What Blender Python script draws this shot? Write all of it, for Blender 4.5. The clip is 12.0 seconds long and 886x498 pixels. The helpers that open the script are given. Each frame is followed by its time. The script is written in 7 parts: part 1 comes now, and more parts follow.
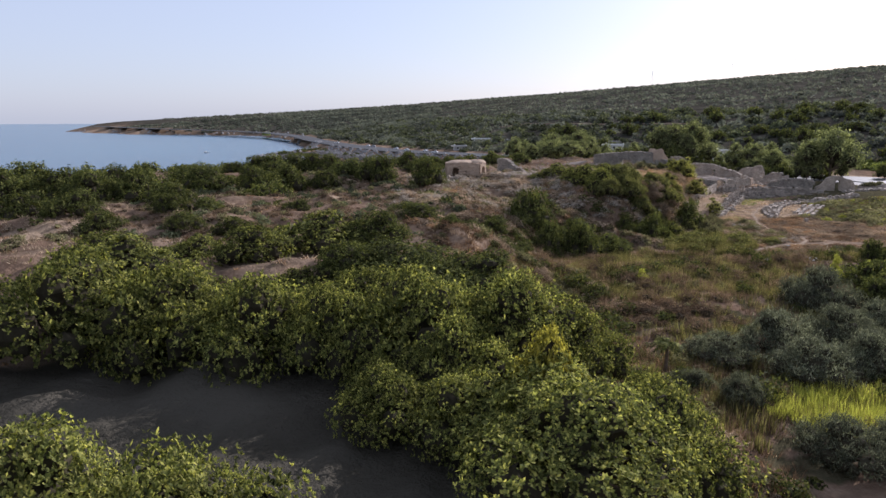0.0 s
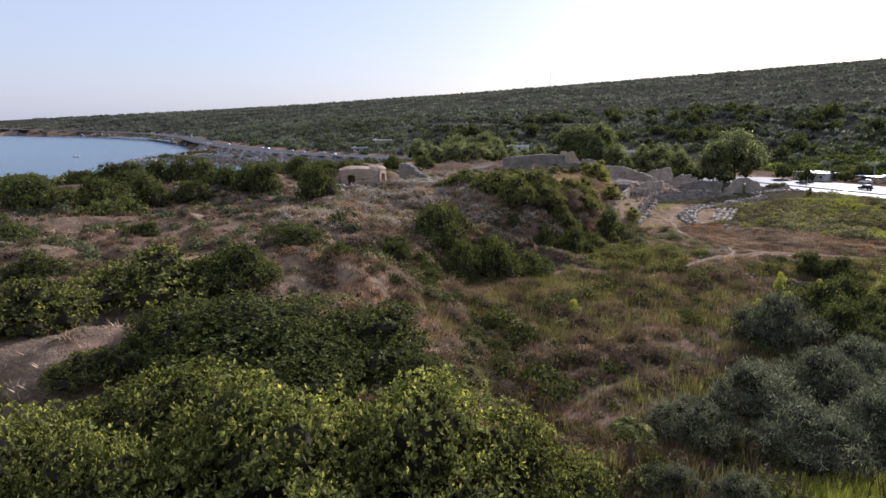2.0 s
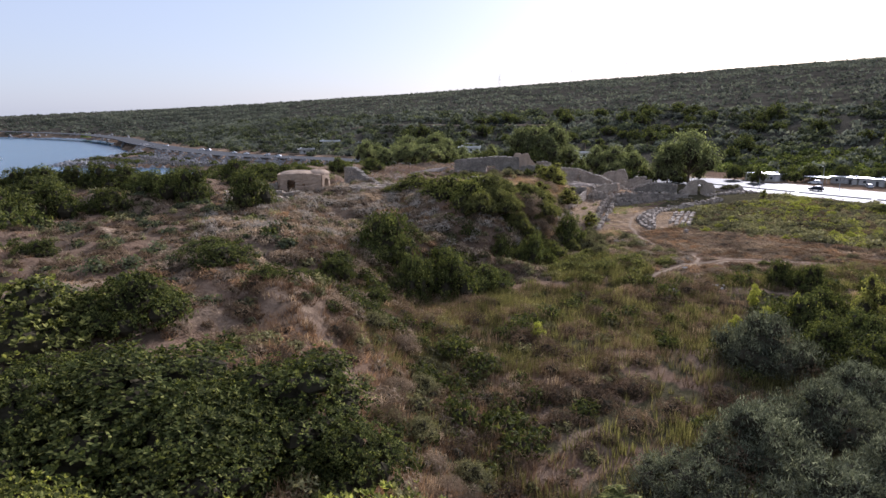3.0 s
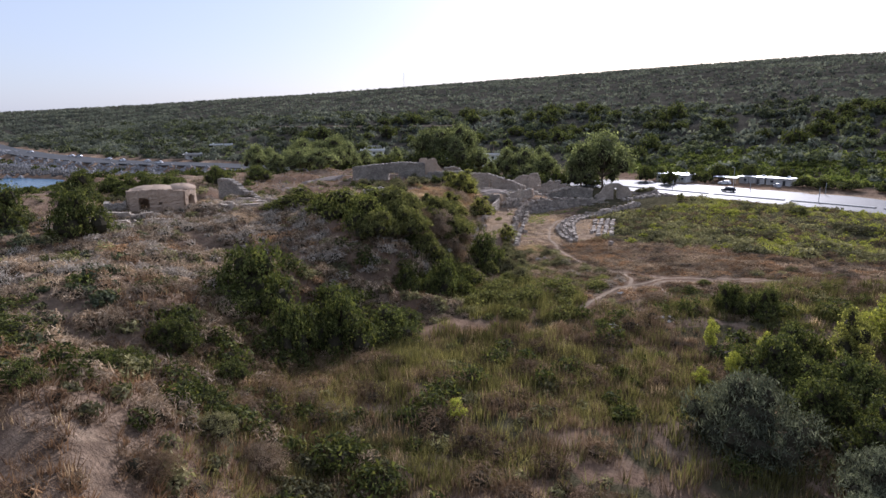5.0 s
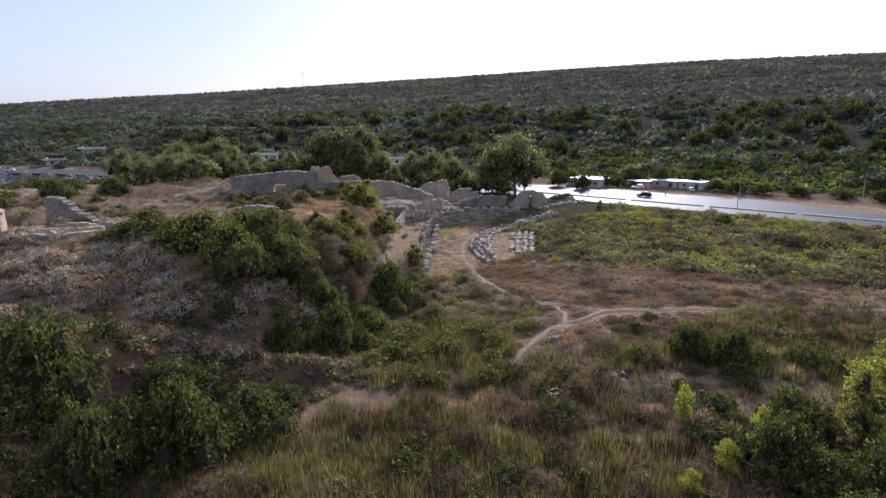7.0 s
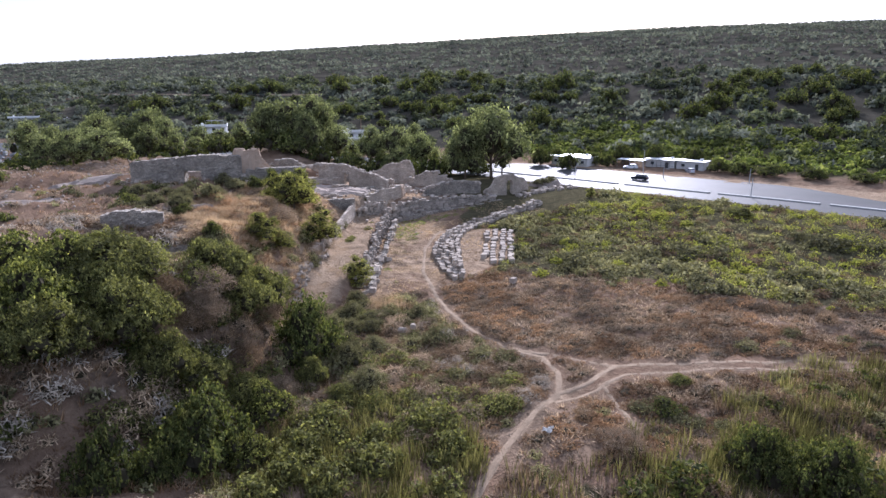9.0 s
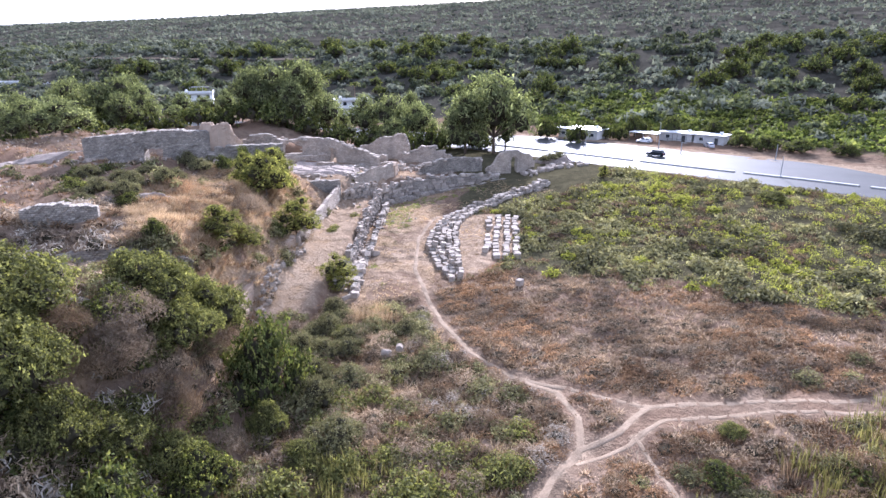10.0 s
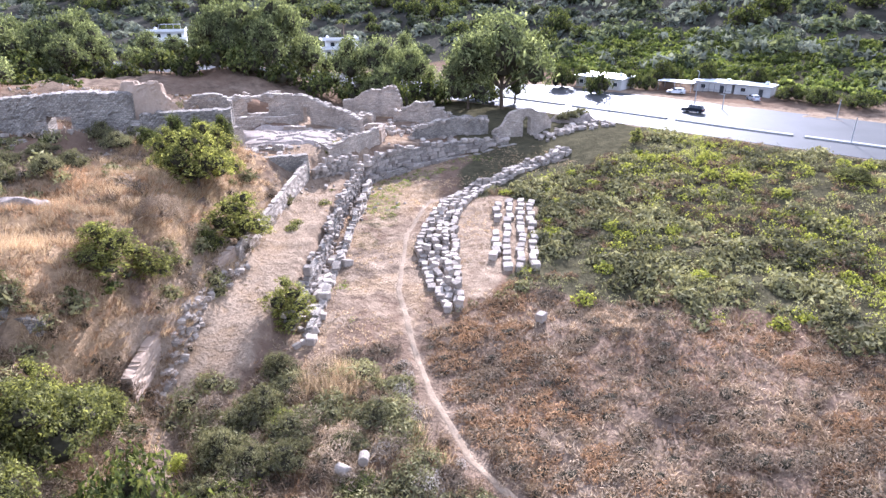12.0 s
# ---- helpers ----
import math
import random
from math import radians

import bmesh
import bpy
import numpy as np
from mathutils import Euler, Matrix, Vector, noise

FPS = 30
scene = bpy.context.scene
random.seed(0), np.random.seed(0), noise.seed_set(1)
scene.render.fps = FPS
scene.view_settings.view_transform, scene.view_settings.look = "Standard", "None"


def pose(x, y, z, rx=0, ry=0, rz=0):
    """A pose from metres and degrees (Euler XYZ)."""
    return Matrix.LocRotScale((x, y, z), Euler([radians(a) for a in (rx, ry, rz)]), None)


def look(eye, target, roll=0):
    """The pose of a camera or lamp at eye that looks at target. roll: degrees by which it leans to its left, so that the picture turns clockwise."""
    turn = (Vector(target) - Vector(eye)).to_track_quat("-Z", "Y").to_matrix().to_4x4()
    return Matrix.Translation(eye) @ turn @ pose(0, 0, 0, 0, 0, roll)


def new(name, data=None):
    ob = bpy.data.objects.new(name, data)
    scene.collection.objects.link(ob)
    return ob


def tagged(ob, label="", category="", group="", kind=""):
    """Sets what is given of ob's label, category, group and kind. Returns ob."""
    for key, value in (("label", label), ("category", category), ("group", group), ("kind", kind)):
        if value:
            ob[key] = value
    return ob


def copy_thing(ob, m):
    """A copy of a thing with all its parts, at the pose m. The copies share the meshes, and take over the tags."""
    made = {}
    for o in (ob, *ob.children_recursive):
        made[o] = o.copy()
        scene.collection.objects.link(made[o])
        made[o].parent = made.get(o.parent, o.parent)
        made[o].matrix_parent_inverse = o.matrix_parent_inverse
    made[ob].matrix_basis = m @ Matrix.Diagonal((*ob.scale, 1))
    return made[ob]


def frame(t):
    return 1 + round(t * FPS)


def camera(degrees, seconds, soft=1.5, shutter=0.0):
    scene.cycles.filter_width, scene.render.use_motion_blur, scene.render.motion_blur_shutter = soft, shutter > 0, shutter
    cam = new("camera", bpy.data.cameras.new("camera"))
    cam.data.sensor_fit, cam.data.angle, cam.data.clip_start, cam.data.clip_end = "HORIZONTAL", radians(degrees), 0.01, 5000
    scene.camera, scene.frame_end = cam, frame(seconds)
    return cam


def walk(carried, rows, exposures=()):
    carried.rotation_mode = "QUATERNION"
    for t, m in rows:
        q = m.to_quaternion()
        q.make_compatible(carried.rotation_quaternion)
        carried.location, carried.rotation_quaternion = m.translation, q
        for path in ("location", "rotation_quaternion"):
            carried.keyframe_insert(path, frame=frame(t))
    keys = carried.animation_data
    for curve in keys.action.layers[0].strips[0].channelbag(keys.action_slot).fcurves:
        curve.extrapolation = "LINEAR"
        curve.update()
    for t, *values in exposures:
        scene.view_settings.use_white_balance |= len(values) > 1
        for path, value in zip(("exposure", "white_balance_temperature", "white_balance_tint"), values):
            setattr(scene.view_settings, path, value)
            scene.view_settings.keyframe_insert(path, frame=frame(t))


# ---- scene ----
cam = camera(69.8, 12.0)
PATH = [
    (0, (3.417, 0.727, 27.246), (3.325, 2.684, 26.842), -0.3),
    (0.5, (3.482, 6.158, 27.249), (3.464, 8.116, 26.845), -0.3),
    (1, (3.698, 11.568, 27.204), (3.755, 13.526, 26.8), -0.3),
    (1.5, (4.199, 16.853, 27.195), (4.329, 18.808, 26.791), -0.2),
    (2, (4.869, 22.093, 27.21), (5.071, 24.041, 26.806), -0.2),
    (2.5, (5.62, 27.403, 27.196), (5.897, 29.342, 26.792), -0.1),
    (3, (6.622, 32.616, 27.17), (6.973, 34.543, 26.767), -0.1),
    (5, (13.348, 53.374, 27.369), (13.972, 55.231, 26.966), -0.4),
    (5.5, (15.235, 58.507, 27.422), (15.929, 60.339, 27.019), -0.3),
    (6, (17.366, 63.586, 27.491), (18.129, 65.391, 27.09), -0.3),
    (6.5, (19.775, 68.685, 27.541), (20.604, 70.46, 27.139), -0.2),
    (7, (22.447, 73.612, 27.59), (23.339, 75.357, 27.187), -0.3),
    (7.5, (25.642, 78.534, 27.614), (26.589, 80.248, 27.208), -0.3),
    (9.5, (43.456, 104.515, 28.295), (44.39, 106.196, 27.746), 0.2),
    (10, (46.744, 110.096, 28.314), (47.671, 111.764, 27.714), 0.3),
    (10.5, (49.671, 115.093, 28.315), (50.591, 116.748, 27.672), 0.4),
    (11, (52.768, 120.321, 28.34), (53.679, 121.962, 27.652), 0.4),
    (11.5, (56.016, 125.472, 28.439), (56.916, 127.1, 27.704), 0.4),
    (12, (59.158, 130.67, 28.58), (60.047, 132.283, 27.8), 0.4),
]
# the drone's automatic exposure opens up as the bright sky leaves the picture
EXPOSURES = [(0, 0.48, 5800, 21), (5, 0.45, 5600, 21), (7.5, 0.45, 5550, 21), (9.5, 1.3, 5330, 23.5), (10.5, 1.85, 5230, 25), (12, 1.92, 5270, 24.5)]
walk(cam, [(t, look(eye, target, roll)) for t, eye, target, roll in PATH], EXPOSURES)

# ---- light: low afternoon sun ahead of the camera, hazy summer sky ----
SUN_AZ, SUN_EL = 41.0, 22.5
world = bpy.data.worlds.new("sky")
scene.world = world
world.use_nodes = True
wn = world.node_tree
sky = wn.nodes.new("ShaderNodeTexSky")
sky.sky_type = "NISHITA"
sky.sun_disc = False
sky.sun_elevation = radians(SUN_EL)
sky.sun_rotation = radians(SUN_AZ)
sky.air_density, sky.dust_density, sky.ozone_density = 1.0, 1.4, 2.0
haze = wn.nodes.new("ShaderNodeMix")
haze.data_type = "RGBA"
haze.inputs[0].default_value = 0.52
haze.inputs[7].default_value = (7.7, 8.2, 8.8, 1)
wn.links.new(sky.outputs[0], haze.inputs[6])
wn.links.new(haze.outputs[2], wn.nodes["Background"].inputs[0])
wn.nodes["Background"].inputs[1].default_value = 0.08

sun_dir = Vector((math.sin(radians(SUN_AZ)) * math.cos(radians(SUN_EL)), math.cos(radians(SUN_AZ)) * math.cos(radians(SUN_EL)), math.sin(radians(SUN_EL))))
sun = new("sun", bpy.data.lights.new("sun", "SUN"))
sun.data.energy, sun.data.angle, sun.data.color = 5.0, radians(0.6), (1.0, 0.945, 0.87)
sun.matrix_world = look(sun_dir * 500, (0, 0, 0))

# ---- materials ----
def nodes_of(name):
    m = bpy.data.materials.new(name)
    m.use_nodes = True
    return m, m.node_tree, m.node_tree.nodes["Principled BSDF"]


def noise_at(nt, scale, detail=4, rough=0.6, coord="Object"):
    tc, n = nt.nodes.new("ShaderNodeTexCoord"), nt.nodes.new("ShaderNodeTexNoise")
    n.inputs["Scale"].default_value, n.inputs["Detail"].default_value, n.inputs["Roughness"].default_value = scale, detail, rough
    nt.links.new(tc.outputs[coord], n.inputs["Vector"])
    return n.outputs["Fac"]


def ramp(nt, fac, *stops):
    r = nt.nodes.new("ShaderNodeValToRGB")
    while len(r.color_ramp.elements) < len(stops):
        r.color_ramp.elements.new(0.5)
    for e, (p, c) in zip(r.color_ramp.elements, stops):
        e.position = p
        e.color = (*c, 1) if len(c) == 3 else c
    nt.links.new(fac, r.inputs[0])
    return r.outputs[0]


def mix(nt, fac, a, b, blend="MIX"):
    n = nt.nodes.new("ShaderNodeMix")
    n.data_type, n.blend_type = "RGBA", blend
    for sock, v in ((n.inputs[0], fac), (n.inputs[6], a), (n.inputs[7], b)):
        if isinstance(v, bpy.types.NodeSocket):
            nt.links.new(v, sock)
        elif isinstance(v, tuple):
            sock.default_value = (*v, 1)
        else:
            sock.default_value = v
    return n.outputs[2]


def calc(nt, op, a, b=0.0):
    n = nt.nodes.new("ShaderNodeMath")
    n.operation, n.use_clamp = op, False
    for sock, v in zip(n.inputs, (a, b)):
        if isinstance(v, bpy.types.NodeSocket):
            nt.links.new(v, sock)
        else:
            sock.default_value = v
    return n.outputs[0]


def bump(nt, bsdf, height, strength=0.5, distance=0.05):
    b = nt.nodes.new("ShaderNodeBump")
    b.inputs["Strength"].default_value, b.inputs["Distance"].default_value = strength, distance
    nt.links.new(height, b.inputs["Height"])
    nt.links.new(b.outputs[0], bsdf.inputs["Normal"])


def surface(name, dark, light, scale=1.0, rough=0.85, fine=8.0, relief=0.4, depth=0.03, metal=0.0, spread=0.0):
    """Two-scale mottled surface; spread: how much single objects differ in tone."""
    m, nt, p = nodes_of(name)
    big, small = noise_at(nt, scale), noise_at(nt, scale * fine)
    f = calc(nt, "ADD", calc(nt, "MULTIPLY", big, 0.6), calc(nt, "MULTIPLY", small, 0.4))
    col = ramp(nt, f, (0.32, dark), (0.68, light))
    if spread:
        oi = nt.nodes.new("ShaderNodeObjectInfo")
        v = calc(nt, "ADD", calc(nt, "MULTIPLY", oi.outputs["Random"], 2 * spread), 1 - spread)
        col = mix(nt, 1.0, col, v, "MULTIPLY")
    nt.links.new(col, p.inputs["Base Color"])
    p.inputs["Roughness"].default_value, p.inputs["Metallic"].default_value = rough, metal
    p.inputs["Specular IOR Level"].default_value = 0.5 if rough < 0.8 else 0.03
    if relief:
        bump(nt, p, small, relief, depth)
    return m


def foliage(name, dark, light, tip, trans=0.25, spread=0.25, rough=0.55, patch=0.0, glow=(1.1, 1.12, 0.65)):
    """Leaves: each leaf and each plant differs in tone, some light shines through."""
    m, nt, p = nodes_of(name)
    g, oi = nt.nodes.new("ShaderNodeNewGeometry"), nt.nodes.new("ShaderNodeObjectInfo")
    isl = g.outputs["Random Per Island"]
    col = ramp(nt, isl, (0.0, dark), (0.6, light), (1.0, tip))
    if patch:
        blot = ramp(nt, noise_at(nt, patch, 2), (0.38, (0.5, 0.5, 0.5)), (0.62, (1.3, 1.27, 1.15)))
        col = mix(nt, 1.0, col, blot, "MULTIPLY")
    v = calc(nt, "ADD", calc(nt, "MULTIPLY", oi.outputs["Random"], 2 * spread), 1 - spread)
    col = mix(nt, 1.0, col, v, "MULTIPLY")
    nt.links.new(col, p.inputs["Base Color"])
    p.inputs["Roughness"].default_value = rough
    p.inputs["Specular IOR Level"].default_value = 0.04
    tr, ad = nt.nodes.new("ShaderNodeBsdfTranslucent"), nt.nodes.new("ShaderNodeMixShader")
    nt.links.new(mix(nt, 1.0, col, glow, "MULTIPLY"), tr.inputs["Color"])
    ad.inputs[0].default_value = trans
    nt.links.new(p.outputs[0], ad.inputs[1])
    nt.links.new(tr.outputs[0], ad.inputs[2])
    nt.links.new(ad.outputs[0], nt.nodes["Material Output"].inputs[0])
    return m


def ground_material():
    m, nt, p = nodes_of("dry_ground")
    at = nt.nodes.new("ShaderNodeAttribute")
    at.attribute_name = "cover"
    sep = nt.nodes.new("ShaderNodeSeparateColor")
    nt.links.new(at.outputs["Color"], sep.inputs[0])
    bare, green, straw = sep.outputs[0], sep.outputs[1], sep.outputs[2]
    n1, n2, n3 = noise_at(nt, 0.06, 5), noise_at(nt, 0.5, 5, 0.7), noise_at(nt, 3.5, 4, 0.7)
    scrub = ramp(nt, n2, (0.3, (0.095, 0.071, 0.052)), (0.5, (0.19, 0.138, 0.096)), (0.72, (0.32, 0.235, 0.165)))
    scrub = mix(nt, ramp(nt, n1, (0.42, (0, 0, 0)), (0.6, (0.75, 0.75, 0.75))), scrub, (0.2, 0.128, 0.085))
    soil = mix(nt, ramp(nt, n2, (0.4, (0, 0, 0)), (0.65, (1, 1, 1))), ramp(nt, n3, (0.3, (0.2, 0.145, 0.1)), (0.7, (0.335, 0.247, 0.165))), ramp(nt, n3, (0.3, (0.27, 0.2, 0.134)), (0.7, (0.43, 0.326, 0.226))))
    grass = ramp(nt, n2, (0.3, (0.05, 0.045, 0.026)), (0.7, (0.115, 0.1, 0.058)))
    hay = ramp(nt, n3, (0.3, (0.24, 0.16, 0.09)), (0.7, (0.4, 0.28, 0.165)))
    edge = calc(nt, "MULTIPLY", calc(nt, "SUBTRACT", n2, 0.5), 0.9)

    def mask(a):
        return ramp(nt, calc(nt, "ADD", a, edge), (0.35, (0, 0, 0)), (0.62, (1, 1, 1)))
    col = mix(nt, mask(green), scrub, grass)
    col = mix(nt, mask(straw), col, hay)
    col = mix(nt, mask(bare), col, soil)
    # leaf litter toned for shade under plants and for haze on the hill
    litter_shade = ramp(nt, n1, (0.35, (0.046, 0.042, 0.032)), (0.65, (0.085, 0.077, 0.06)))
    col = mix(nt, at.outputs["Alpha"], col, litter_shade)
    nt.links.new(col, p.inputs["Base Color"])
    p.inputs["Roughness"].default_value = 0.95
    p.inputs["Specular IOR Level"].default_value = 0.0
    bump(nt, p, calc(nt, "ADD", n2, calc(nt, "MULTIPLY", n3, 0.4)), 0.9, 0.9)
    return m


def masonry_material(name, c1, c2, mortar, w, h):
    """Coursed rubble: weathered stones of uneven tone with recessed joints, on walls of any direction."""
    m, nt, p = nodes_of(name)
    tc, sx, cb = nt.nodes.new("ShaderNodeTexCoord"), nt.nodes.new("ShaderNodeSeparateXYZ"), nt.nodes.new("ShaderNodeCombineXYZ")
    nt.links.new(tc.outputs["UV"], sx.inputs[0])
    wob = noise_at(nt, 1.3, 6, 0.75)
    nt.links.new(calc(nt, "ADD", sx.outputs[0], calc(nt, "MULTIPLY", wob, 0.9)), cb.inputs[0])
    nt.links.new(calc(nt, "ADD", sx.outputs[1], calc(nt, "MULTIPLY", wob, 0.55)), cb.inputs[1])
    b = nt.nodes.new("ShaderNodeTexBrick")
    nt.links.new(cb.outputs[0], b.inputs["Vector"])
    b.inputs["Color1"].default_value, b.inputs["Color2"].default_value, b.inputs["Mortar"].default_value = (*c1, 1), (*c2, 1), (*mortar, 1)
    b.inputs["Scale"].default_value, b.inputs["Brick Width"].default_value, b.inputs["Row Height"].default_value = 1.0, w, h
    b.inputs["Mortar Size"].default_value, b.inputs["Mortar Smooth"].default_value, b.inputs["Bias"].default_value = 0.035, 0.4, -0.1
    stain = ramp(nt, noise_at(nt, 0.35, 5, 0.7), (0.3, (0.62, 0.6, 0.57)), (0.65, (1.15, 1.1, 1.02)))
    grain = noise_at(nt, 5.0, 5, 0.75)
    col = mix(nt, 1.0, mix(nt, 1.0, b.outputs["Color"], stain, "MULTIPLY"), ramp(nt, grain, (0.3, (0.7, 0.7, 0.7)), (0.7, (1.15, 1.15, 1.15))), "MULTIPLY")
    nt.links.new(col, p.inputs["Base Color"])
    p.inputs["Roughness"].default_value = 0.92
    p.inputs["Specular IOR Level"].default_value = 0.1
    bump(nt, p, calc(nt, "ADD", calc(nt, "MULTIPLY", b.outputs["Fac"], -1.0), calc(nt, "MULTIPLY", grain, 0.9)), 0.9, 0.12)
    return m


def water_material():
    m, nt, p = nodes_of("sea_water")
    col = ramp(nt, noise_at(nt, 0.004, 3), (0.35, (0.02, 0.075, 0.135)), (0.65, (0.035, 0.115, 0.18)))
    nt.links.new(col, p.inputs["Base Color"])
    p.inputs["Roughness"].default_value, p.inputs["IOR"].default_value = 0.22, 1.33
    bump(nt, p, calc(nt, "ADD", noise_at(nt, 0.12, 4, 0.6), calc(nt, "MULTIPLY", noise_at(nt, 0.9, 3), 0.3)), 0.55, 0.8)
    return m


GROUND = ground_material()
WATER = water_material()
ASPHALT = surface("asphalt", (0.06, 0.059, 0.057), (0.09, 0.088, 0.085), 0.12, 0.6, 40, 0.2, 0.004)
ASPHALT.node_tree.nodes["Principled BSDF"].inputs["Specular IOR Level"].default_value = 0.04
CONCRETE = surface("concrete", (0.3, 0.29, 0.27), (0.46, 0.45, 0.42), 0.8, 0.85, 8, 0.3, 0.02)
PAINT_WHITE = surface("road_paint", (0.6, 0.6, 0.58), (0.8, 0.8, 0.78), 0.7, 0.6, 12, 0)
TRODDEN = surface("trodden_earth", (0.18, 0.13, 0.086), (0.34, 0.258, 0.178), 0.9, 0.95, 8, 0.7, 0.06)
ASHLAR = surface("pale_limestone", (0.24, 0.2, 0.16), (0.46, 0.39, 0.315), 0.9, 0.9, 6, 0.9, 0.08, 0, 0.3)
GREYSTONE = surface("grey_limestone", (0.19, 0.16, 0.132), (0.38, 0.325, 0.268), 0.8, 0.92, 6, 0.9, 0.1, 0, 0.34)
SOIL = surface("dry_soil", (0.25, 0.18, 0.125), (0.42, 0.31, 0.22), 0.4, 0.95, 8, 0.5, 0.1)
ROCK = surface("bedrock", (0.18, 0.145, 0.118), (0.38, 0.315, 0.262), 0.5, 0.93, 7, 0.9, 0.18, 0, 0.12)
RUBBLE = masonry_material("rubble_masonry", (0.5, 0.455, 0.4), (0.28, 0.255, 0.225), (0.27, 0.243, 0.21), 0.36, 0.21)
COURSED = masonry_material("pink_limestone_masonry", (0.6, 0.52, 0.44), (0.43, 0.375, 0.32), (0.4, 0.345, 0.29), 0.6, 0.32)
PLASTER = surface("weathered_mortar", (0.3, 0.225, 0.16), (0.48, 0.365, 0.27), 0.5, 0.93, 9, 0.7, 0.08)
# inner twigs toned near black: the shade inside crowns is painted in
SHADED_TWIGS = surface("shaded_inner_twigs", (0.022, 0.02, 0.013), (0.065, 0.056, 0.036), 3.0, 0.95, 6, 0)
BARK = surface("bark", (0.09, 0.065, 0.045), (0.2, 0.15, 0.11), 2.0, 0.95, 6, 0.8, 0.05)
LEAF_OAK = foliage("broad_leaves", (0.038, 0.046, 0.019), (0.155, 0.17, 0.058), (0.41, 0.4, 0.13), 0.48, 0.2, 0.8, 5.0)
LEAF_CAROB = foliage("carob_leaves", (0.04, 0.05, 0.02), (0.195, 0.215, 0.07), (0.5, 0.475, 0.15), 0.52, 0.2, 0.75, 4.0)
# darker copy of the bush leaves: the second row's shade is in the colour
LEAF_SHADED = foliage("shaded_bush_leaves", (0.028, 0.037, 0.015), (0.1, 0.117, 0.041), (0.26, 0.262, 0.083), 0.38, 0.2, 0.8, 5.0)
LEAF_DARK = foliage("mastic_leaves", (0.035, 0.044, 0.018), (0.1, 0.115, 0.04), (0.2, 0.2, 0.065), 0.32, 0.25, 0.8, 4.0)
LEAF_LIME = foliage("yellow_green_leaves", (0.17, 0.185, 0.04), (0.37, 0.375, 0.08), (0.58, 0.545, 0.13), 0.45, 0.2, 0.8)
LEAF_GREY = foliage("tamarisk_needles", (0.06, 0.068, 0.045), (0.14, 0.153, 0.105), (0.28, 0.29, 0.205), 0.36, 0.15, 0.85, 4.0, (1.0, 1.0, 0.8))
LEAF_ORCHARD = foliage("orchard_leaves", (0.085, 0.11, 0.035), (0.19, 0.225, 0.07), (0.33, 0.345, 0.12), 0.42, 0.2, 0.8, 0.05)
LEAF_YOUNG = foliage("young_tree_leaves", (0.065, 0.069, 0.03), (0.178, 0.181, 0.072), (0.34, 0.327, 0.13), 0.45, 0.15, 0.8, 3.0)
LEAF_FRESH = foliage("fresh_leaves", (0.09, 0.095, 0.034), (0.245, 0.245, 0.082), (0.45, 0.43, 0.15), 0.54, 0.15, 0.8, 3.0)
LEAF_GOLD = foliage("yellowing_leaves", (0.15, 0.14, 0.032), (0.33, 0.3, 0.065), (0.55, 0.485, 0.11), 0.5, 0.12, 0.8, 4.0)
LEAF_GUM = foliage("eucalyptus_leaves", (0.085, 0.094, 0.046), (0.195, 0.213, 0.105), (0.36, 0.37, 0.185), 0.5, 0.18, 0.8, 4.0, (1.02, 1.06, 0.7))
# greyed and lightened: the far hill's haze is put into the leaf colour
LEAF_HAZED_HILL = foliage("hazed_maquis_leaves", (0.07, 0.077, 0.062), (0.125, 0.135, 0.107), (0.19, 0.198, 0.155), 0.32, 0.3, 0.9, 0.02, (1, 1, 0.85))
# greyed in place of haze over the near hillside; hilltop cushions share it
LEAF_HAZED_MAQUIS = foliage("hazed_evergreen_leaves", (0.04, 0.048, 0.03), (0.1, 0.113, 0.07), (0.19, 0.2, 0.125), 0.32, 0.25, 0.9, 0.03)
DRY = foliage("dry_scrub_twigs", (0.15, 0.113, 0.08), (0.335, 0.257, 0.184), (0.57, 0.45, 0.332), 0.3, 0.15, 0.9, 0.09, (1, 0.95, 0.85))
RUST = foliage("rust_brown_grass", (0.16, 0.098, 0.058), (0.32, 0.205, 0.122), (0.52, 0.355, 0.22), 0.35, 0.15, 0.9, 0.08, (1, 0.92, 0.8))
BROWN_REED = foliage("brown_reed_blades", (0.105, 0.073, 0.049), (0.2, 0.143, 0.094), (0.34, 0.255, 0.172), 0.32, 0.15, 0.9, 0.1, (1, 0.92, 0.8))
THORN = foliage("grey_thorn_twigs", (0.21, 0.175, 0.135), (0.385, 0.33, 0.262), (0.6, 0.53, 0.43), 0.25, 0.12, 0.9, 0, (1, 0.97, 0.88))
GRASS = foliage("yellow_green_grass", (0.125, 0.113, 0.043), (0.265, 0.238, 0.096), (0.44, 0.388, 0.175), 0.4, 0.15, 0.85, 0.08, (1.02, 1.0, 0.75))
HAY = foliage("straw_grass", (0.34, 0.245, 0.15), (0.5, 0.38, 0.25), (0.68, 0.55, 0.38), 0.4, 0.12, 0.85, 0.1, (1, 0.94, 0.82))
SAGE = foliage("grey_green_scrub", (0.1, 0.096, 0.05), (0.225, 0.21, 0.11), (0.4, 0.37, 0.21), 0.35, 0.2, 0.9, 0.08, (1, 1, 0.75))
REED = foliage("reed_blades", (0.066, 0.064, 0.027), (0.155, 0.145, 0.058), (0.3, 0.272, 0.122), 0.4, 0.15, 0.85, 0.07, (1.04, 1.03, 0.7))

